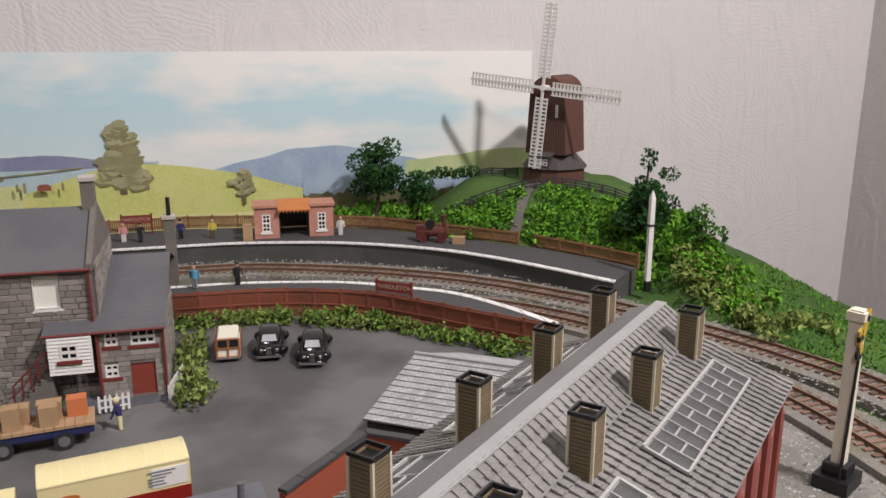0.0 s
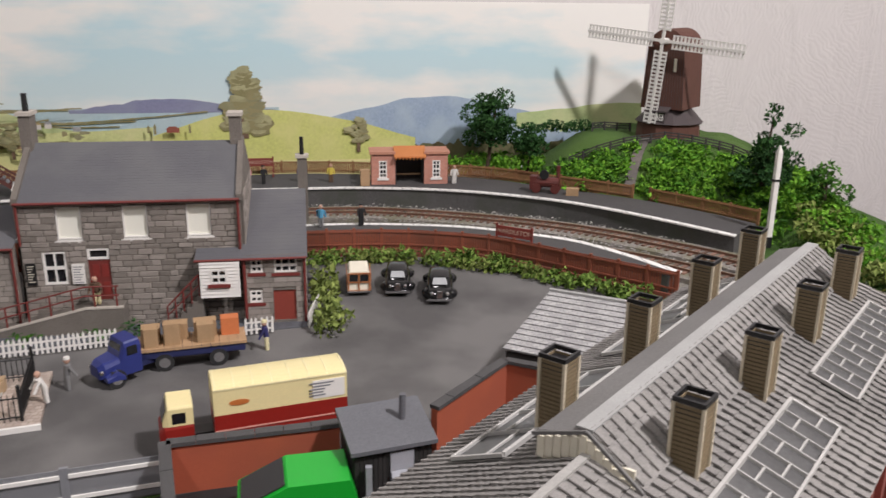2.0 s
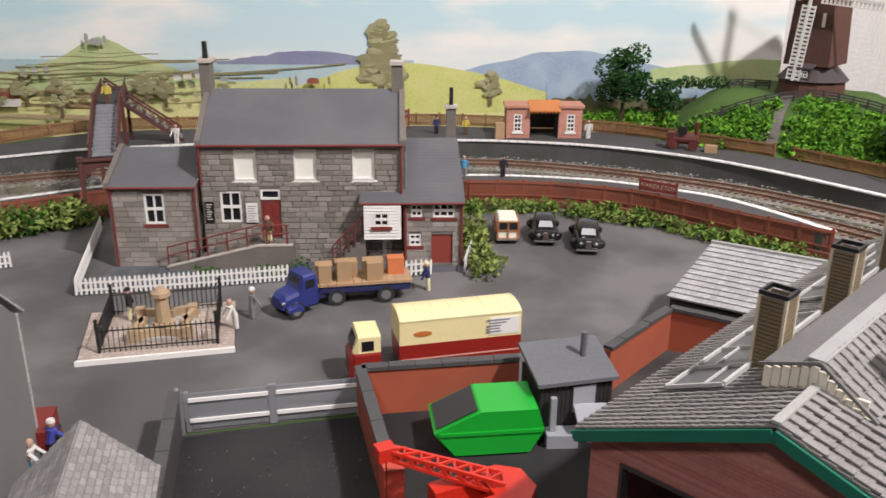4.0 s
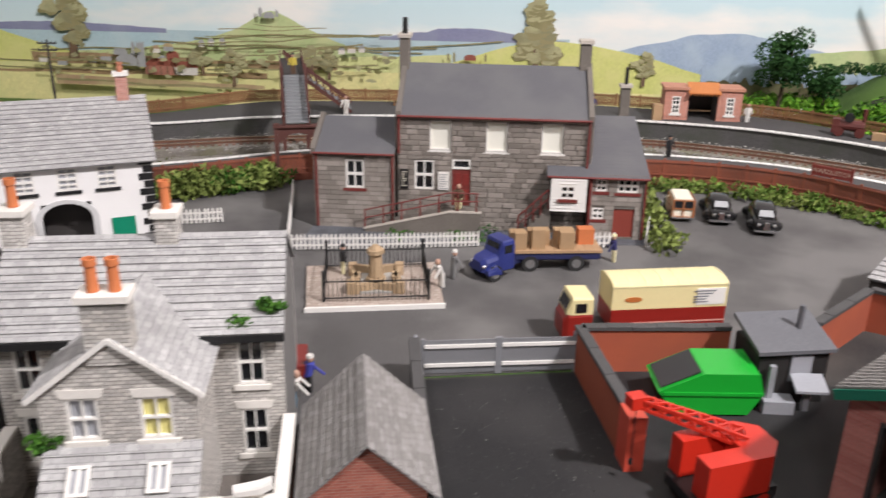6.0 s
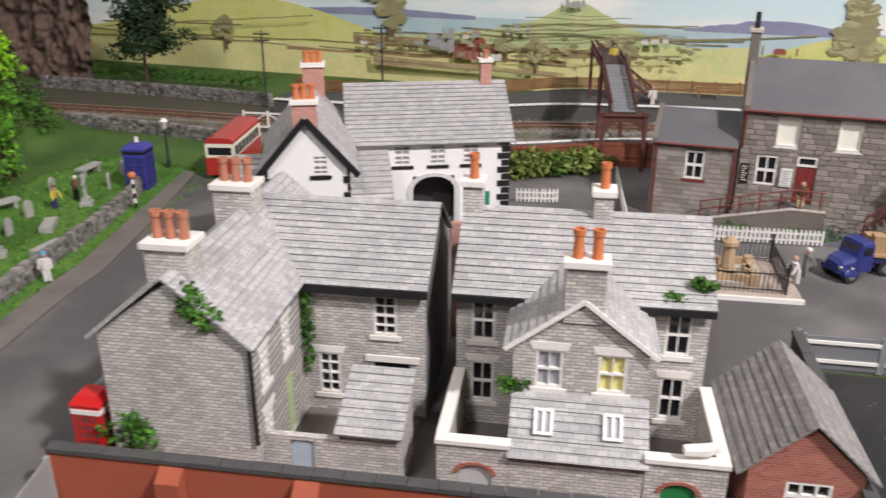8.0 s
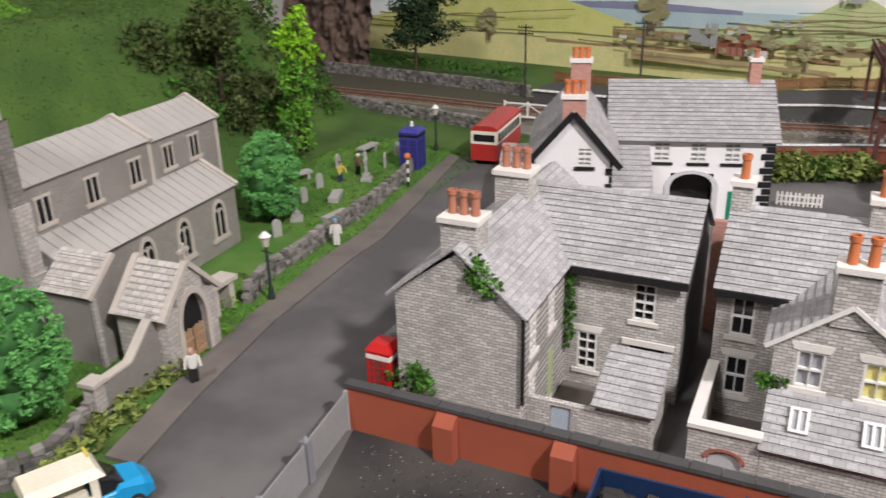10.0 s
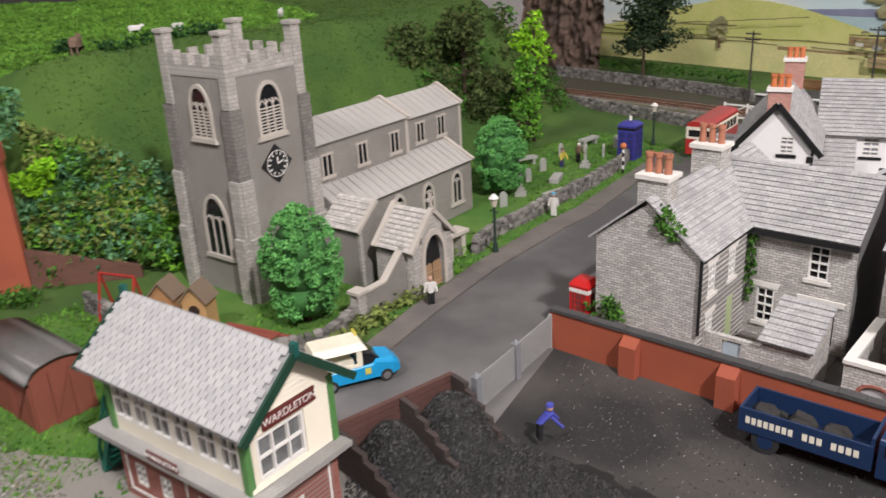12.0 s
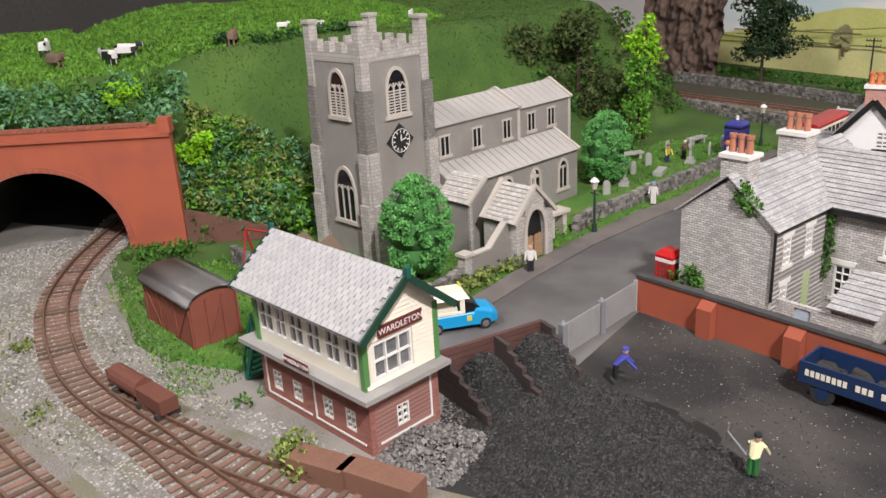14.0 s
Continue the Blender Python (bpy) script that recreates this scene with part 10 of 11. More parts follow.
# ---------------- street things ----------------
def kiosk(name, x, y, rz, w, hgt, mat, label, cat, box_style):
    s = thing(name, x, y, 0.1, rz, label, cat)
    bm = B()
    box(bm, -w / 2, w / 2, -w / 2, w / 2, 0, hgt)
    b = part("body", bm, mat, s)
    bm = B()
    solid(bm, [(-w / 2 - 0.06, -w / 2 - 0.06, hgt), (w / 2 + 0.06, -w / 2 - 0.06, hgt), (w / 2 + 0.06, w / 2 + 0.06, hgt), (-w / 2 - 0.06, w / 2 + 0.06, hgt)], [(-w / 2 * 0.7, -w / 2 * 0.7, hgt + 0.4), (w / 2 * 0.7, -w / 2 * 0.7, hgt + 0.4), (w / 2 * 0.7, w / 2 * 0.7, hgt + 0.4), (-w / 2 * 0.7, w / 2 * 0.7, hgt + 0.4)])
    part("roof", bm, mat, s)
    for a in range(4):
        mm = Matrix.Rotation(a * math.pi / 2, 4, "Z")
        bm = B()
        box(bm, -w / 2, w / 2, -w / 2 - 0.04, -w / 2 - 0.002, hgt - 0.45, hgt - 0.2)
        part("sign_strip", bm, white_p if not box_style else black_p, b, m=mm)
        bm = B()
        if box_style:
            for k in range(4):
                for q in (-0.42, 0.06):
                    box(bm, q * w, (q + 0.36) * w, -w / 2 - 0.03, -w / 2 - 0.002, 0.3 + (hgt - 0.9) / 4 * k, 0.3 + (hgt - 0.9) / 4 * (k + 0.82))
            part("panel", bm, M("deep_blue_panel", (0.03, 0.03, 0.16), 0.5), b, m=mm)
        else:
            box(bm, -w * 0.36, w * 0.36, -w / 2 - 0.012, -w / 2 - 0.002, 0.5, hgt - 0.55)
            p = part("door_glass", bm, M("kiosk_glass", (0.2, 0.05, 0.045), 0.2), b, m=mm)
            bm = B()
            for k in range(1, 7):
                z = 0.5 + (hgt - 1.05) * k / 7
                box(bm, -w * 0.36, w * 0.36, -w / 2 - 0.03, -w / 2 - 0.013, z - 0.03, z + 0.03)
            for q in (-0.2, 0.2):
                box(bm, q * w - 0.03, q * w + 0.03, -w / 2 - 0.034, -w / 2 - 0.013, 0.5, hgt - 0.55)
            part("glazing_bar", bm, mat, p, m=mm)


kiosk("telephone_box", -32.7, -46.5, 10, 1.4, 3.9, M("post_office_red", (0.55, 0.015, 0.015), 0.35, 0, 0.06), "red telephone box against the cottage", "phone box", False)
kiosk("police_box", -59.3, -9.6, 14, 2.1, 3.9, M("police_blue", (0.045, 0.045, 0.28), 0.5, 0, 0.1), "blue police telephone box beside the churchyard", "police box", True)
bm = B()
cyl(bm, 0, 0, 3.9 + 0.5, 4.9, 0.2, 0.15)
single("box_lamp", bm, white_p, "small lamp on top of the police box", "lamp", -59.3, -9.6, 0.1)
s = thing("crossing_beacon", -55.6, -15.2, 0.2, 0, "striped crossing beacon with orange globe", "beacon")
for k in range(6):
    bm = B()
    cyl(bm, 0, 0, 0.45 * k, 0.45 * (k + 1), 0.13, 0.13, 10)
    part("band", bm, white_p if k % 2 else black_p, s)
bm = B()
ball(bm, 0, 0, 3.0, 0.36)
part("globe", bm, orange_pot, s, "orange globe", smooth=True)
s = thing("crossing_gate", -57.5, 11, 0, 10, "white level crossing gate", "gate")
bm = B()
for z in (1.2, 2.8):
    box(bm, -3, 3, -0.08, 0.08, z, z + 0.2)
for x in (-3, 0, 2.8):
    box(bm, x, x + 0.2, -0.1, 0.1, 0.0 if abs(x) > 2 else 1.2, 3.2)
bar(bm, (-2.9, 0, 1.3), (0, 0, 2.9), 0.1, 0.12)
bar(bm, (2.9, 0, 1.3), (0, 0, 2.9), 0.1, 0.12)
part("gate_leaf", bm, white_p, s)


def picket(pts, label):
    s = thing("picket_fence", 0, 0, 0, 0, label, "fence")
    c, d = spline(pts, 0.34) if len(pts) > 2 else spline([pts[0], tuple((np.array(pts[0]) + pts[1]) / 2), pts[1]], 0.34)
    bm = B()
    box(bm, -0.085, 0.085, -0.03, 0.03, 0.1, 1.25)
    prism_y(bm, [(-0.085, 1.25), (0.085, 1.25), (0, 1.42)], -0.03, 0.03)
    me = to_mesh("pale", bm, white_p)
    for p, q in zip(c, d):
        piece("pale", me, s, p[0], p[1], 0.1, (0, RNG.normal() * 1.5, math.degrees(math.atan2(q[1], q[0]))))
    for z in (0.45, 1.0):
        bm = B()
        sweep(bm, c, d, 0.08, 0.06, z, z + 0.14)
        part("rail", bm, white_p, s)


picket([(-13.3, -6.9), (-6, -5.8), (1.6, -4.4)], "white picket fence in front of the station")
picket([(-16.5, 8.0), (-14.9, 0.5), (-13.4, -6.6)], "white picket fence beside the annex")
picket([(10.6, -3.7), (11.6, -3.55), (12.5, -3.4)], "short white picket fence by the lower door")
picket([(15.2, -3.0), (15.6, -1), (16.0, 0.8)], "short white picket fence at the lean-to corner")
picket([(-24, -2.0), (-22, -1.5), (-20.5, -1.0)], "white picket fence behind the inn")


def fountain():
    sheet("paved_plinth", [(-9.4, -17.7), (-0.3, -16.0), (-1.6, -8.6), (-11.0, -10.4)], 0.35, coursed("plinth_paving", (0.4, 0.32, 0.27), (0.5, 0.42, 0.36), (0.3, 0.25, 0.21), 0.4, 0.4, 0.03), "pale paved plinth round the fountain", "pavement", 0.3)
    sheet("plinth_kerb", [(-9.5, -17.85), (-0.2, -16.15), (-0.25, -15.95), (-9.45, -17.62)], 0.4, white_p, "white kerb of the fountain plinth", "kerb", 0.34)
    f = thing("fountain", -5.4, -13.0, 0.35, 8, "sandstone memorial fountain with star-shaped basin", "fountain")
    sandy = M("sandstone", (0.42, 0.3, 0.18), 0.85, 0, 0.2, 12, 0.5, 0.3)
    bm = B()
    for k in range(4):
        mm = Matrix.Rotation(radians(45 + 90 * k), 4, "Z")
        for a, b in (((0.5, 1.3), (2.3, 0.25)), ((0.5, -1.3), (2.3, -0.25))):
            p, q = mm @ Vector((a[0], a[1], 0.35)), mm @ Vector((b[0], b[1], 0.35))
            bm = B()
            bar(bm, p, q, 0.35, 0.7)
            part("basin_wall", bm, sandy, f, "sandstone basin wall")
        p = mm @ Vector((2.4, 0, 0.4))
        bm = B()
        box(bm, p.x - 0.3, p.x + 0.3, p.y - 0.3, p.y + 0.3, 0, 0.85)
        part("basin_pier", bm, sandy, f)
    bm = B()
    box(bm, -1.9, 1.9, -1.9, 1.9, 0.02, 0.18)
    part("water", bm, M("fountain_bed", (0.45, 0.44, 0.41), 0.4, 0, 0.25), f)
    bm = B()
    cyl(bm, 0, 0, 0, 0.5, 0.75, 0.7, 8)
    cyl(bm, 0, 0, 0.5, 2.3, 0.5, 0.42, 8)
    cyl(bm, 0, 0, 2.3, 2.6, 0.62, 0.62, 8)
    cyl(bm, 0, 0, 2.6, 2.9, 0.5, 0.25, 8)
    part("pillar", bm, sandy, f, "octagonal sandstone pillar")
    r = thing("railings", -5.4, -13.1, 0.35, 9.5, "black iron railings round the fountain", "railings")
    W, D = 3.55, 2.9
    cor = [(-W, -D), (W, -D), (W, D), (-W, D)]
    for a, b in zip(cor, cor[1:] + cor[:1]):
        bm = B()
        for z in (0.25, 1.45):
            rod(bm, (a[0], a[1], z), (b[0], b[1], z), 0.05, 5)
        n = int(math.hypot(b[0] - a[0], b[1] - a[1]) / 0.3)
        for k in range(n):
            x, y = a[0] + (b[0] - a[0]) * k / n, a[1] + (b[1] - a[1]) * k / n
            rod(bm, (x, y, 0), (x, y, 1.7), 0.03, 4)
        tagged(part("railing_panel", bm, iron, r), kind="stuff")
        bm = B()
        rod(bm, (a[0], a[1], 0), (a[0], a[1], 2.1), 0.1, 8)
        ball(bm, a[0], a[1], 2.15, 0.13)
        part("corner_post", bm, iron, r)


fountain()


def hand_barrow():
    s = thing("parcel_barrow", -8.0, -26.6, 0.07, -80, "dark red parcel barrow in the lane", "barrow")
    rd = M("barrow_red", (0.2, 0.02, 0.015), 0.5)
    bm = B()
    box(bm, -1.4, 1.2, -0.7, 0.7, 0.6, 1.6)
    part("body", bm, rd, s)
    for x in (-0.8, 0.7):
        for y in (-0.75, 0.75):
            wheel(s, x, y, 0.4, 0.14, rd)
    bm = B()
    for y in (-0.4, 0.4):
        rod(bm, (1.2, y, 0.9), (2.3, y, 1.3), 0.05, 5)
    part("handle", bm, rd, s)


hand_barrow()


def skip():
    s = thing("waste_skip", 14.6, -26.6, 0.06, 4, "bright green covered waste skip", "skip")
    s.scale = (0.9, 0.9, 0.85)
    gr = M("skip_green", (0.01, 0.36, 0.03), 0.35, 0, 0.06)
    bm = B()
    prism_y(bm, [(-2.0, 0.15), (2.2, 0.15), (3.0, 1.6), (2.6, 3.0), (-0.6, 3.0), (-3.2, 1.7)], -1.6, 1.6)
    soften(bm, 0.08, 2)
    b = part("body", bm, gr, s)
    bm = B()
    solid(bm, [(-3.0, -1.35, 1.85), (-0.75, -1.35, 3.0), (-0.75, 1.35, 3.0), (-3.0, 1.35, 1.85)], [(-3.03, -1.35, 1.92), (-0.78, -1.35, 3.08), (-0.78, 1.35, 3.08), (-3.03, 1.35, 1.92)])
    part("hatch", bm, M("charcoal_hatch", (0.035, 0.035, 0.036), 0.7), b, "dark hatch cover")
    bm = B()
    for y in (-1.68, 1.6):
        box(bm, -2.9, 2.9, y, y + 0.08, 1.5, 1.72)
    part("rib", bm, gr, b)


skip()


def crane():
    s = thing("mobile_crane", 13.6, -34.8, 0.06, 22, "bright red mobile crane with lattice jib", "crane")
    s.scale = (0.85, 0.85, 0.85)
    rd = M("crane_red", (0.55, 0.025, 0.012), 0.4, 0, 0.08)
    bm = B()
    box(bm, -2.6, 2.4, -1.4, 1.4, 0.6, 1.2)
    part("chassis", bm, black_p, s)
    for x in (-1.6, 1.5):
        for y in (-1.3, 1.3):
            wheel(s, x, y, 0.65, 0.5, rd)
    bm = B()
    prism_z(bm, [(-2.2, -1.7), (1.6, -1.7), (2.6, -0.7), (2.6, 0.9), (1.6, 1.7), (-2.2, 1.7), (-2.2, 0.7), (0.4, 0.7), (0.4, -0.5), (-2.2, -0.5)], 1.2, 3.4)
    soften(bm, 0.1, 2)
    part("house", bm, rd, s, "bright red crane house")
    bm = B()
    a, b = Vector((1.2, 0.3, 3.3)), Vector((-4.0, 2.64, 5.1))
    side = (b - a).cross(Vector((0, 0, 1))).normalized()
    up = side.cross(b - a).normalized()
    for sx in (-0.5, 0.5):
        for uz in (-0.3, 0.3):
            bar(bm, a + side * sx + up * uz, b + side * sx * 0.5 + up * uz * 0.7, 0.16, 0.16)
    for k in range(7):
        p, q = a.lerp(b, k / 7), a.lerp(b, (k + 1) / 7)
        w0, w1 = 0.5 * (1 - 0.07 * k), 0.5 * (1 - 0.07 * (k + 1))
        for uz in (-0.3, 0.3):
            bar(bm, p + side * w0 + up * uz, q - side * w1 + up * uz, 0.12, 0.12)
            bar(bm, p - side * w0 + up * uz, p + side * w0 + up * uz, 0.12, 0.12)
        for sx in (-1, 1):
            bar(bm, p + side * w0 * sx - up * 0.3, q + side * w1 * sx + up * 0.3, 0.12, 0.12)
    box(bm, b.x - 0.5, b.x + 0.4, b.y - 0.4, b.y + 0.4, b.z - 0.35, b.z + 0.35)
    part("jib", bm, rd, s, "red lattice jib")
    bm = B()
    rod(bm, b, (b.x, b.y, 1.4), 0.03, 5)
    rod(bm, (b.x, b.y, 1.4), (b.x, b.y, 1.1), 0.12, 8)
    part("hook", bm, iron, s)


crane()


# ---------------- coal heaps ----------------
def heap(x, y):
    d = math.hypot((x + 20) / 9.5, (y + 63) / 6.5)
    z = 1.1 * smooth01(1.15 - d)
    z = max(z, 2.6 * smooth01(1.2 - math.hypot((x + 29.6) / 2.6, (y + 60.3) / 2.4)), 2.4 * smooth01(1.2 - math.hypot((x + 29.8) / 2.6, (y + 64.2) / 2.2)))
    return z + 0.25 * noise.noise((x * 0.6, y * 0.6, 0)) * (z > 0.05)


xs, ys = np.arange(-33, -8, 0.4), np.arange(-72, -55, 0.4)
V = [(x, y, heap(x, y) - 0.02 if heap(x, y) > 0.04 else -0.2) for y in ys for x in xs]
nx = len(xs)
Fc = [(j * nx + i, j * nx + i + 1, (j + 1) * nx + i + 1, (j + 1) * nx + i) for j in range(len(ys) - 1) for i in range(nx - 1)]
tagged(raw("coal_heap", V, Fc, M("coal_mass", (0.014, 0.0135, 0.013), 0.8, 0, 0.6, 8, 0.6, 1.0), True), "black heap of coal in the yard", "coal heap", kind="stuff")
scatter("coal_lumps", 24000, in_poly([(-31.5, -66), (-31, -58.4), (-24, -57.5), (-14, -57), (-10, -62), (-12, -70), (-26, -70)], lambda x, y: max(0.03, heap(x, y) - 0.03)), 0.125, coal_m, "loose shiny lumps of coal", "coal", 0.8)
scatter("loose_ballast", 9000, in_poly([(43, -60), (64, -60), (66, -34), (63, -14), (60, -2), (50, 1), (46, -3), (48, -8), (43, -24)], 0.05), 0.16, ballast_m, "grey ballast beside the curving line", "ballast", 0.6)
scatter("coal_crumbs", 5000, in_poly([(-32, -49.5), (-9, -45.5), (0, -43), (-0.5, -27), (8, -25), (9.5, -36), (0, -60), (-26, -57)], 0.05), 0.09, coal_m, "coal crumbs over the yard", "coal", 0.7)
scatter("yard_grit", 1600, in_poly([(-32, -49.5), (-9, -45.5), (0, -43), (-0.5, -27), (8, -25), (9.5, -36), (0, -60), (-26, -57)], 0.05), 0.06, ballast_m, "pale grit over the yard", "grit", 0.6)
scatter("stone_heap", 3200, in_poly([(-28.5, -70), (-25.5, -66), (-23, -70.5), (-24, -74), (-27, -73)], lambda x, y: 1.0 * smooth01(1.2 - math.hypot((x + 26) / 3, (y + 70) / 3.4)) * RNG.random()), 0.17, pieces_mat("dull_stones", (0.09, 0.085, 0.08), (0.3, 0.285, 0.265)), "grey heap of stone beside the signal box", "stones", 0.9)
bd = M("rotten_baulk", (0.06, 0.045, 0.04), 0.9, 0, 0.35)
for (x0, y0), (x1, y1), h0, h1 in (((-31.6, -66.4), (-26.2, -66.2), 2.6, 0.4), ((-31.6, -62.2), (-26.6, -62.4), 2.6, 0.4), ((-31.6, -58.6), (-27.4, -58.8), 2.5, 0.4)):
    s = thing("coal_bay_wall", 0, 0, 0, 0, "dark rotten timber wall of the coal bay", "wall")
    bm = B()
    for k in range(6):
        f = (k + 1) / 6
        n = Vector((x1 - x0, y1 - y0, 0)) * min(1.0, 1.15 - (k * 0.17))
        if n.length > 0.3:
            bar(bm, (x0, y0, 0.22 + 0.42 * k), (x0 + n.x, y0 + n.y, 0.22 + 0.42 * k), 0.3, 0.38)
    part("plank", bm, bd, s)
s = thing("coal_bay_wall", 0, 0, 0, 0, "dark timber back wall of the coal bays", "wall")
bm = B()
for k in range(6):
    bar(bm, (-31.8, -66.5, 0.22 + 0.42 * k), (-31.8, -58.5, 0.22 + 0.42 * k), 0.3, 0.38)
part("plank", bm, M("red_brown_baulk", (0.11, 0.05, 0.04), 0.9, 0, 0.35), s)


# ---------------- lineside things ----------------
def van_body():
    s = thing("grounded_van_body", -46.4, -77.6, 0.05, 12, "red-brown grounded railway van body with grey roof", "van body")
    vb = M("bauxite_brown", (0.24, 0.07, 0.045), 0.75, 0, 0.2)
    L, D = 7.6, 3.7
    bm = B()
    box(bm, -L, 0, 0, D, 0, 3.2)
    prism_x(bm, [(D / 2 + D / 2 * math.cos(a), 3.2 + 0.9 * math.sin(a)) for a in np.linspace(0, math.pi, 11)], -L, 0)
    b = part("body", bm, vb, s)
    bm = B()
    for k in range(23):
        box(bm, -L + 0.33 * k, -L + 0.33 * k + 0.03, -0.03, -0.001, 0.1, 3.2)
    for x in (-L, -5.1, -2.6, -0.14):
        box(bm, x, x + 0.14, -0.09, -0.001, 0, 3.2)
    bar(bm, (-2.4, -0.06, 0.2), (-0.3, -0.06, 3.0), 0.06, 0.12)
    bar(bm, (-7.4, -0.06, 3.0), (-5.2, -0.06, 0.2), 0.06, 0.12)
    part("framing", bm, vb, b)
    bm = B()
    for y in (0.05, 1.2, 2.4, 3.5):
        box(bm, 0.001, 0.1, y, y + 0.13, 0, 3.4)
    bar(bm, (0.06, 1.3, 0.2), (0.06, 2.4, 3.0), 0.06, 0.12)
    part("end_framing", bm, vb, b)
    bm = B()
    n = 14
    for k in range(n):
        a0, a1 = math.pi * k / n, math.pi * (k + 1) / n
        q = [(D / 2 + r * math.cos(a), 3.2 + (0.92 if r < 2.1 else 1.06) * math.sin(a)) for r, a in ((D / 2 + 0.02, a0), (D / 2 + 0.02, a1), (D / 2 + 0.3, a1), (D / 2 + 0.3, a0))]
        prism_x(bm, q, -L - 0.25, 0.25)
    bmesh.ops.remove_doubles(bm, verts=bm.verts, dist=0.001)
    part("roof", bm, M("sheet_roof_grey", (0.14, 0.135, 0.13), 0.45, 0.1, 0.25, 8, 0.3, 0.1), s, "grey curved sheet roof", smooth=True)


van_body()
s = thing("old_boiler", -40.6, -82.1, 0.1, 18, "rusty red-brown old boiler on a frame", "boiler")
rb = M("rust_brown", (0.16, 0.06, 0.04), 0.7, 0, 0.25)
bm = B()
rod(bm, (-3.2, 0, 1.1), (0.2, 0, 1.1), 0.7, 14)
part("drum", bm, rb, s, smooth=False)
bm = B()
box(bm, 0.2, 3.0, -0.6, 0.6, 0.5, 1.4)
box(bm, -4.2, -3.2, -0.3, 0.3, 0.7, 1.2)
part("box_end", bm, rb, s)
bm = B()
for x in (-2.5, 0.5, 2.6):
    box(bm, x - 0.15, x + 0.15, -0.8, 0.8, 0, 0.5)
part("cradle", bm, dark_wood, s)
for x, y, rz, L in ((-27.2, -75.9, 32, 3.4), (-24.3, -73.9, 30, 4.4)):
    bm = B()
    box(bm, -L / 2, L / 2, -0.75, 0.75, 0, 1.3)
    soften(bm, 0.08, 1)
    single("timber_baulk", bm, M("brown_baulk", (0.2, 0.1, 0.065), 0.8, 0, 0.25), "long brown timber baulk beside the track", "timber", x, y, 0.05, rz)
bush("lineside_bush", [(-28.9 + RNG.normal() * 0.5, -76.6 + RNG.normal() * 0.4, 0.9 + RNG.normal() * 0.3, 0.7, 0.7, 0.7) for k in range(9)], olive_leaf, "straggly olive bush beside the signal box", "bush", 80, 0.22)
bush("lineside_bush", [(-36.8, -77.2, 0.4, 0.7, 0.6, 0.5), (-37.6, -75.6, 0.4, 0.5, 0.5, 0.5)], mid_leaf, "small green bush by the brick base", "bush", 80, 0.2)
bush("lineside_bush", [(-54.5 + RNG.normal() * 0.6, -88.5 + RNG.normal() * 0.6, 0.3, 0.7, 0.7, 0.4) for k in range(4)] + [(-42.5, -88.3, 0.3, 0.8, 0.6, 0.4), (-43.6, -87.6, 0.3, 0.7, 0.6, 0.4)], olive_leaf, "weeds between the tracks", "weeds", 80, 0.2)


def play_house(x, y, rz, mat, label):
    s = thing("play_house", x, y, 0.1, rz, label, "play house")
    bm = B()
    prism_y(bm, [(-0.9, 0), (0.9, 0), (0.9, 2.6), (0, 3.6), (-0.9, 2.6)], -0.8, 0.8)
    part("body", bm, mat, s)
    bm = B()
    for a, b in ((-1.1, 0), (1.1, 0)):
        bar(bm, (a, 0, 2.5), (b, 0, 3.75), 2.0, 0.12)
    part("roof", bm, M("play_roof", (0.18, 0.13, 0.09), 0.8), s)
    bm = B()
    rod(bm, (0, -0.82, 1.9), (0, -0.805, 1.9), 0.42, 14)
    part("round_window", bm, M("dark_brown_hole", (0.03, 0.015, 0.01), 0.9), s)


play_house(-52.2, -65.0, 40, M("pale_ply", (0.5, 0.3, 0.13), 0.7), "pale wooden play house with round window")
play_house(-54.6, -66.4, 40, M("warm_ply", (0.42, 0.22, 0.1), 0.7), "warm brown wooden play house")
s = thing("swing_frame", -58.5, -68.5, 0, 30, "red swing frame beside the hedge", "swing")
bm = B()
for x in (-1.6, 1.6):
    rod(bm, (x, -0.9, 0), (x, 0, 3.6), 0.1, 6)
    rod(bm, (x, 0.9, 0), (x, 0, 3.6), 0.1, 6)
rod(bm, (-1.6, 0, 3.6), (1.6, 0, 3.6), 0.1, 6)
part("frame", bm, M("swing_red", (0.4, 0.03, 0.025), 0.5), s)
s = thing("picnic_table", -46.6, -64.2, 0.05, 25, "red-brown picnic table with benches", "table")
pt = M("picnic_red", (0.24, 0.06, 0.04), 0.7)
bm = B()
for k in range(4):
    box(bm, -2.2, 2.2, -0.9 + 0.46 * k, -0.5 + 0.46 * k, 1.5, 1.62)
part("tabletop", bm, pt, s)
for y in (-1.9, 1.5):
    bm = B()
    box(bm, -2.2, 2.2, y, y + 0.4, 0.8, 0.92)
    part("bench", bm, pt, s)
bm = B()
for x in (-1.5, 1.5):
    bar(bm, (x, -1.2, 0), (x, -0.4, 1.5), 0.14, 0.2)
    bar(bm, (x, 1.2, 0), (x, 0.4, 1.5), 0.14, 0.2)
    box(bm, x - 0.08, x + 0.08, -1.8, 1.8, 0.7, 0.82)
part("trestle", bm, pt, s)


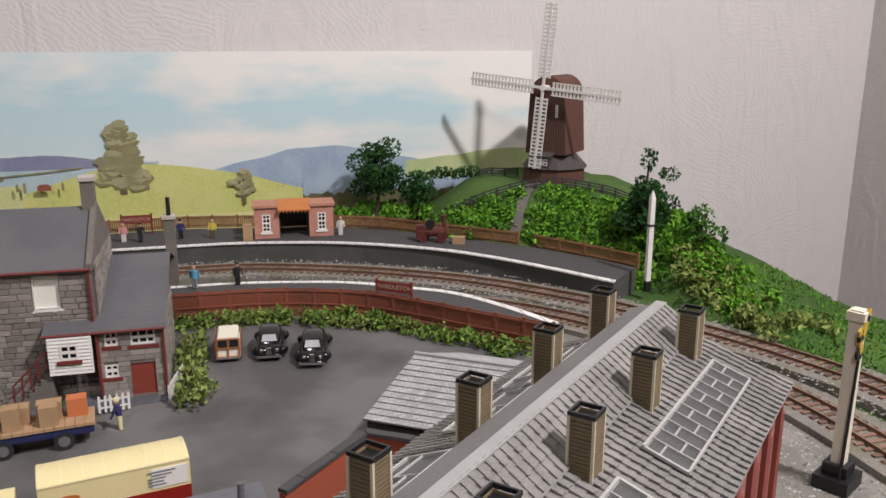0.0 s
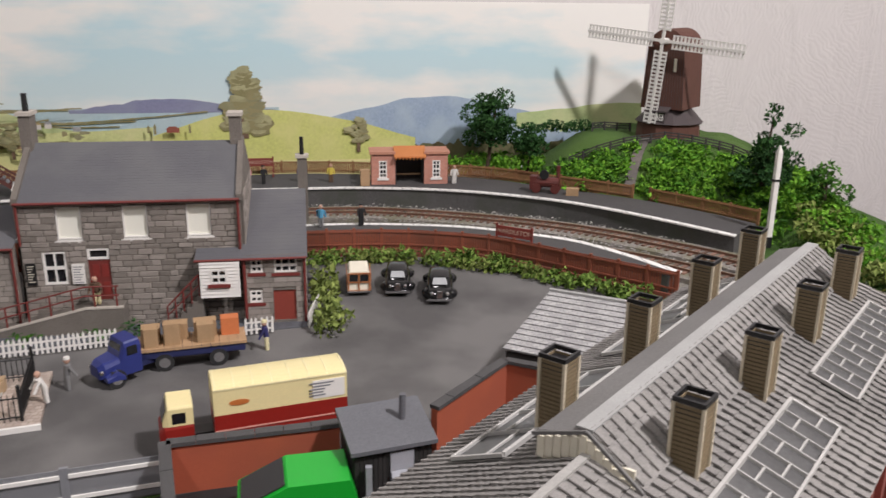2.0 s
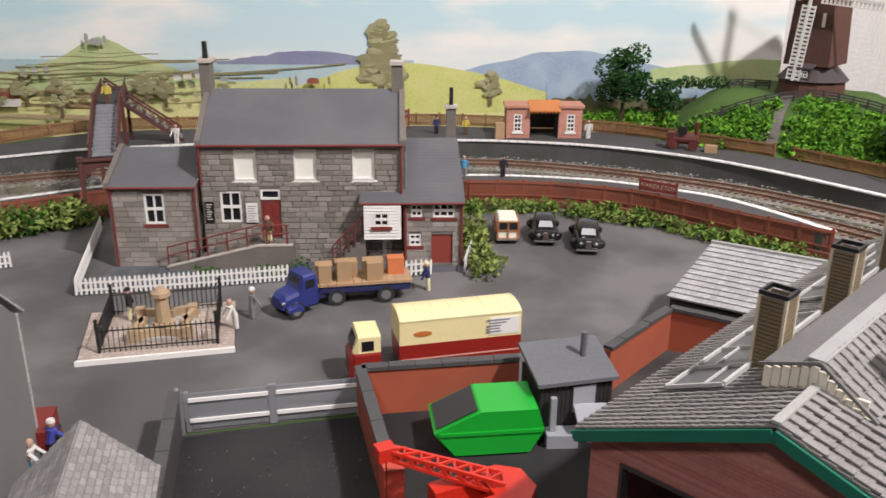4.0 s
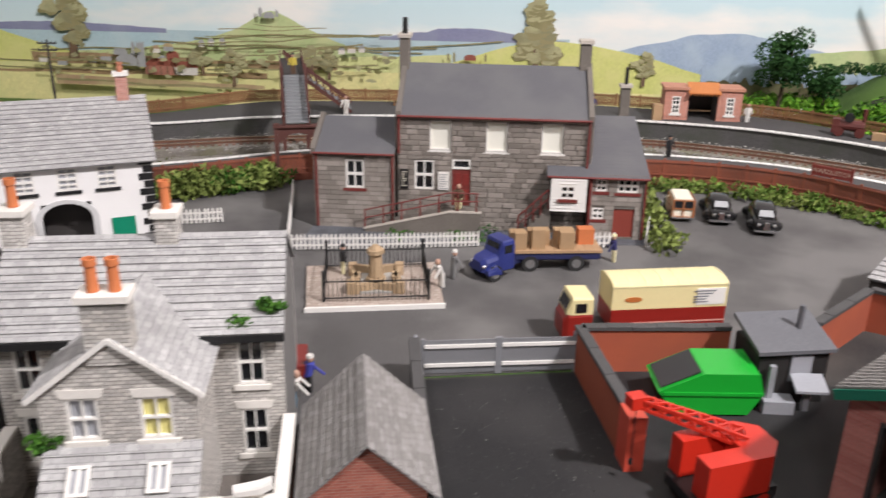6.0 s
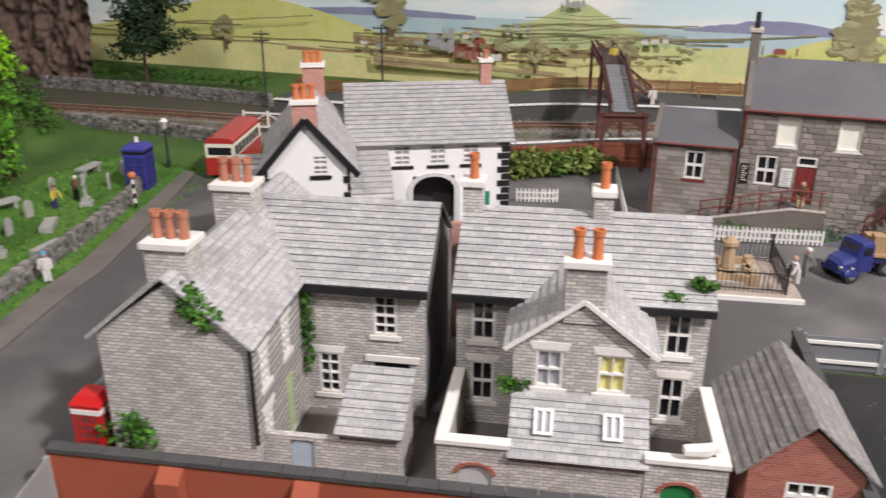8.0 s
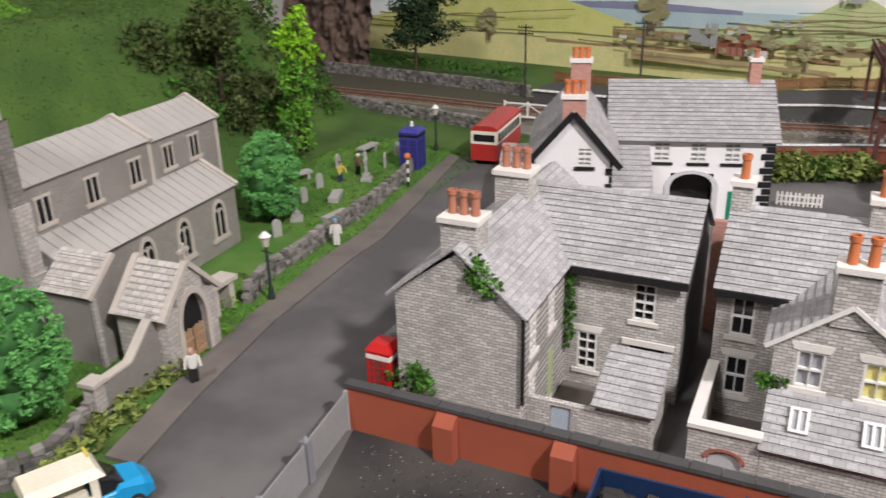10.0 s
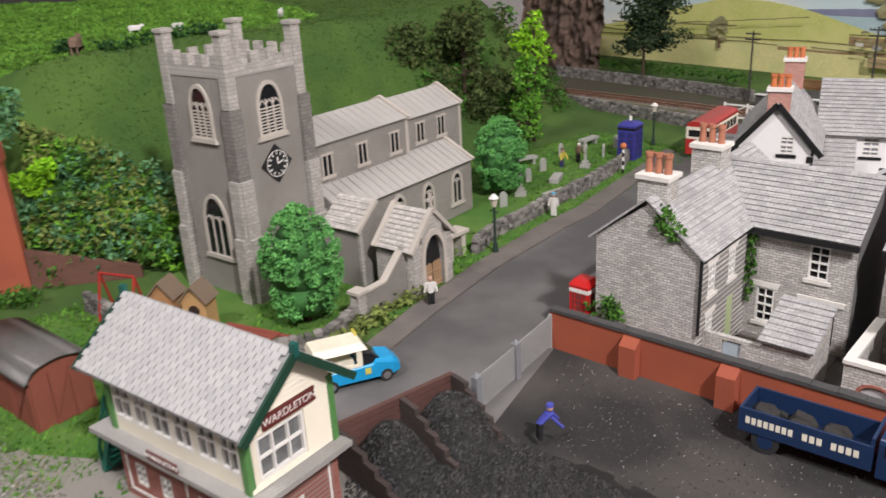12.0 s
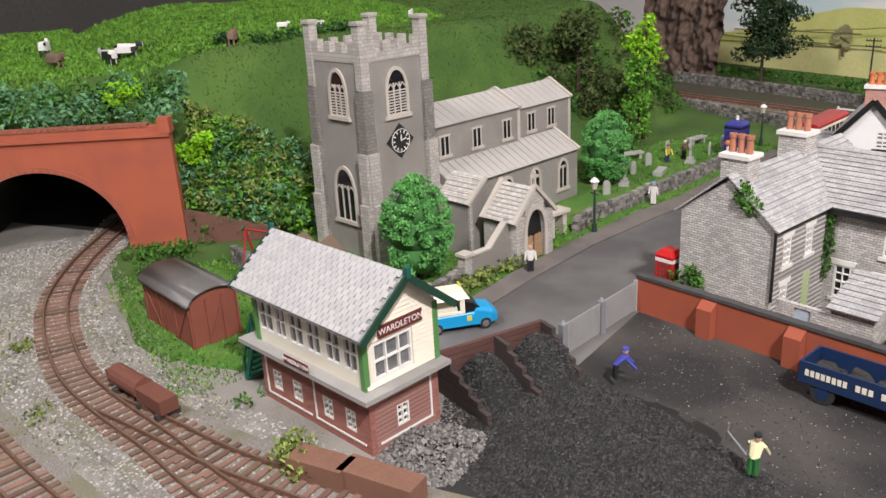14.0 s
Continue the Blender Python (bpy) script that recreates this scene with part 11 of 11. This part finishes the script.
# ---------------- model animals and figures: plain painted castings ----------------
def animal(name, x, y, rz, k, mats, label, category):
    bm = B()
    loft(bm, [(-1.2 * k, 0.3 * k, 0.75 * k, 1.35 * k, 0.4), (-0.8 * k, 0.42 * k, 0.65 * k, 1.55 * k, 0.35), (0.5 * k, 0.42 * k, 0.65 * k, 1.5 * k, 0.35), (1.0 * k, 0.28 * k, 0.9 * k, 1.5 * k, 0.4)])
    loft(bm, [(0.95 * k, 0.16 * k, 1.2 * k, 1.75 * k, 0.3), (1.6 * k, 0.14 * k, 1.2 * k, 1.6 * k, 0.4)])
    for lx in (-0.95, 0.7):
        for ly in (-0.25, 0.25):
            rod(bm, (lx * k, ly * k, 0), (lx * k, ly * k, 0.9 * k), 0.1 * k, 6)
    if len(mats) > 1:
        for f in bm.faces:
            c = f.calc_center_median()
            f.material_index = 1 if noise.noise((c.x * 1.4 / k, c.y * 2, c.z * 1.2 / k + x)) > 0.12 else 0
    single(name, bm, mats, label, category, x, y, land(x, y) - 0.05, rz, category + "s on the hill")


cow_w = M("cow_white", (0.75, 0.73, 0.7), 0.7)
cow_b = M("cow_black", (0.02, 0.02, 0.02), 0.6)
for x, y, rz in ((-98.8, -72.2, 200), (-103.6, -78.4, 160), (-98.3, -70, 60)):
    animal("cow", x, y, rz, 1.2, [cow_w, cow_b], "black and white model cow on the pasture", "cow")
for x, y, rz in ((-86.5, -60.5, 150), (-96, -78.2, 30)):
    animal("cow", x, y, rz, 1.1, [M("cow_brown", (0.2, 0.13, 0.09), 0.8)], "brown model cow on the pasture", "cow")
for x, y, rz in ((-92, -48, 20), (-92.6, -34.7, 140), (-94, -52, 80)):
    animal("sheep", x, y, rz, 0.6, [cow_w], "white model sheep on the hilltop", "sheep")


def figure(x, y, z, rz, top, legs, label, hat=None, arm=0.3, bend=0.0, k=1.0):
    """A plain painted casting: legs, coat, arms and head in one mesh."""
    bm = B()
    rod(bm, (-0.14, 0, 0), (-0.13, 0, 1.0), 0.13, 7, 0.16, 1)
    rod(bm, (0.14, 0.05, 0), (0.13, 0, 1.0), 0.13, 7, 0.16, 1)
    sh = Vector((0, -bend, 1.75 - bend * 0.4))
    solid(bm, ring(0, 0, 0.95, 0.26, 8, 0.2), [(sh.x + 0.36 * math.cos(2 * math.pi * i / 8), sh.y + 0.22 * math.sin(2 * math.pi * i / 8), sh.z) for i in range(8)], 0)
    for q in (-1, 1):
        rod(bm, sh + Vector((q * 0.36, 0, -0.08)), sh + Vector((q * 0.45, -arm, -0.75)), 0.1, 6, 0.08, 0)
    ball(bm, sh.x, sh.y, sh.z + 0.28, 0.2, 1.15, 8, 2)
    if hat:
        cyl(bm, sh.x, sh.y, sh.z + 0.36, sh.z + 0.52, 0.22, 0.18, 8, 3)
    for v in bm.verts:
        v.co *= k
    c = lambda n, v: M("casting_" + n, v, 0.7, 0, 0.08)
    cols = dict(white=(0.7, 0.68, 0.64), navy=(0.03, 0.03, 0.12), black=(0.015, 0.015, 0.016), cream=(0.72, 0.66, 0.4), brown=(0.13, 0.08, 0.05), blue=(0.06, 0.07, 0.38), green=(0.02, 0.14, 0.03), pink=(0.65, 0.28, 0.28), grey=(0.2, 0.2, 0.2), sky=(0.1, 0.35, 0.55), yellow=(0.6, 0.48, 0.08))
    single("figurine", bm, [c(top, cols[top]), c(legs, cols[legs]), M("casting_flesh", (0.5, 0.3, 0.22), 0.7), c(hat or "black", cols[hat or "black"])], label, "figurine", x, y, z, rz, "painted figurines")


for a in ((-15.0, -58.2, 0.4, 200, "cream", "green", "cream and green model figurine with a pick", "black", 0.5, 0.35), (-25.8, -57.5, 0.6, 150, "blue", "black", "blue model figurine bending with a shovel", "blue", 0.6, 0.55),
          (-43.8, -50.8, 0.25, 60, "white", "black", "white and black model figurine by the porch", None, 0.1, 0.0), (-51.1, -30.5, 0.25, 30, "white", "white", "white model figurine on the pavement", "sky", 0.1, 0.0),
          (-62.5, -17.5, 0.1, 80, "yellow", "navy", "yellow and navy model figurine in the churchyard", "brown", 0.3, 0.2), (-62.5, -14.8, 0.1, 200, "brown", "black", "brown model figurine in the churchyard", "white", 0.3, 0.2),
          (0.0, -11.0, 0.1, 120, "grey", "grey", "grey model figurine beside the lorry", "white", 0.4, 0.1), (-0.7, -13.2, 0.4, -60, "white", "white", "white model figurine beside the railings", None, 0.4, 0.3), (-8.0, -11.6, 0.4, 100, "black", "cream", "black and cream model figurine by the fountain", "black", 0.2, 0.0),
          (-0.2, -1.2, 2.2, 0, "brown", "cream", "brown model figurine at the station door", None, 0.3, 0.1), (12.2, -6.3, 0.1, -90, "navy", "cream", "navy and cream model figurine at the lorry's tail", "cream", 0.4, 0.1),
          (16.6, 18.3, 2.25, 160, "sky", "grey", "pale blue model figurine on the near platform", None, 0.2, 0.0), (20.6, 18.4, 2.25, 20, "black", "black", "black model figurine on the near platform", "black", 0.2, 0.0),
          (8.3, 38, 2.55, 0, "pink", "white", "pink model figurine on the far platform", None, 0.2, 0.0), (10.2, 37.5, 2.55, 40, "black", "black", "black model figurine on the far platform", "black", 0.2, 0.0), (14.6, 38.2, 2.55, 10, "navy", "black", "navy model figurine on the far platform", "black", 0.2, 0.0), (18.2, 37.6, 2.55, 0, "yellow", "brown", "yellow model figurine on the far platform", None, 0.2, 0.0), (33.0, 35.3, 2.55, 0, "white", "white", "white model figurine beside the shelter", None, 0.1, 0.0),
          (-15.9, 33, 2.55, 0, "white", "white", "white model figurine pointing along the platform", None, 0.9, 0.0), (-19.7, 22.9, 8.95, 0, "yellow", "brown", "yellow model figurine on the footbridge", "black", 0.2, 0.0),
          (-7.0, -27.6, 0.1, 140, "blue", "black", "blue model figurine pushing the barrow", "white", 0.6, 0.2), (-7.4, -29.2, 0.1, 100, "white", "sky", "white model figurine behind the barrow", None, 0.6, 0.2)):
    figure(*a)
bm = B()
rod(bm, (0, 0, 1.0), (1.5, 0, 1.5), 0.05, 6)
rod(bm, (1.4, 0, 2.0), (1.6, 0, 0.9), 0.06, 6, 0.03)
single("pickaxe", bm, grey_p, "grey pickaxe carried by the figurine", "pickaxe", -15.2, -58.5, 0.5, 170)


# ---------------- yard corners of the cottages, lean-tos behind ----------------
bm = B()
solid(bm, ring(0, 0, 0, 0.28, 10), ring(0, 0, 0.6, 0.4, 10))
single("flower_pot", bm, orange_pot, "terracotta flower pot on the yard wall", "flower pot", *from_cottage(-17.0, -5.4), 0.2)
bush("pot_plant", [(*from_cottage(-17.0, -5.4), 1.1, 0.35, 0.35, 0.35)], mid_leaf, "small green plant in the pot", "plant", 160, 0.14)
bm = B()
loft(bm, [(-0.6, 0.2, 0.4, 0.75, 0.4), (0.4, 0.22, 0.35, 0.8, 0.4), (0.9, 0.14, 0.5, 0.95, 0.4)])
single("stone_dog", bm, white_p, "white painted dog ornament on the wall", "ornament", *from_cottage(0.4, -6.1), 3.35, 20)
s = thing("timber_shed", -13.5, -20.5, 0, 15, "low grey timber sheds behind the cottages", "shed")
for x0 in (-7.5,):
    bm = B()
    box(bm, x0, x0 + 4.5, -2.0, 2.0, 0, 2.2)
    part("shed_wall", bm, dark_wood, s)
    bm = B()
    slope(bm, (x0 - 0.3, -2.4, 2.1), (x0 + 4.8, -2.4, 2.1), (x0 + 4.8, 0, 3.5), (x0 - 0.3, 0, 3.5), 5)
    slope(bm, (x0 + 4.8, 2.4, 2.1), (x0 - 0.3, 2.4, 2.1), (x0 - 0.3, 0, 3.5), (x0 + 4.8, 0, 3.5), 5)
    part("shed_roof", bm, M("old_grey_boards", (0.22, 0.22, 0.225), 0.85, 0, 0.2), s)
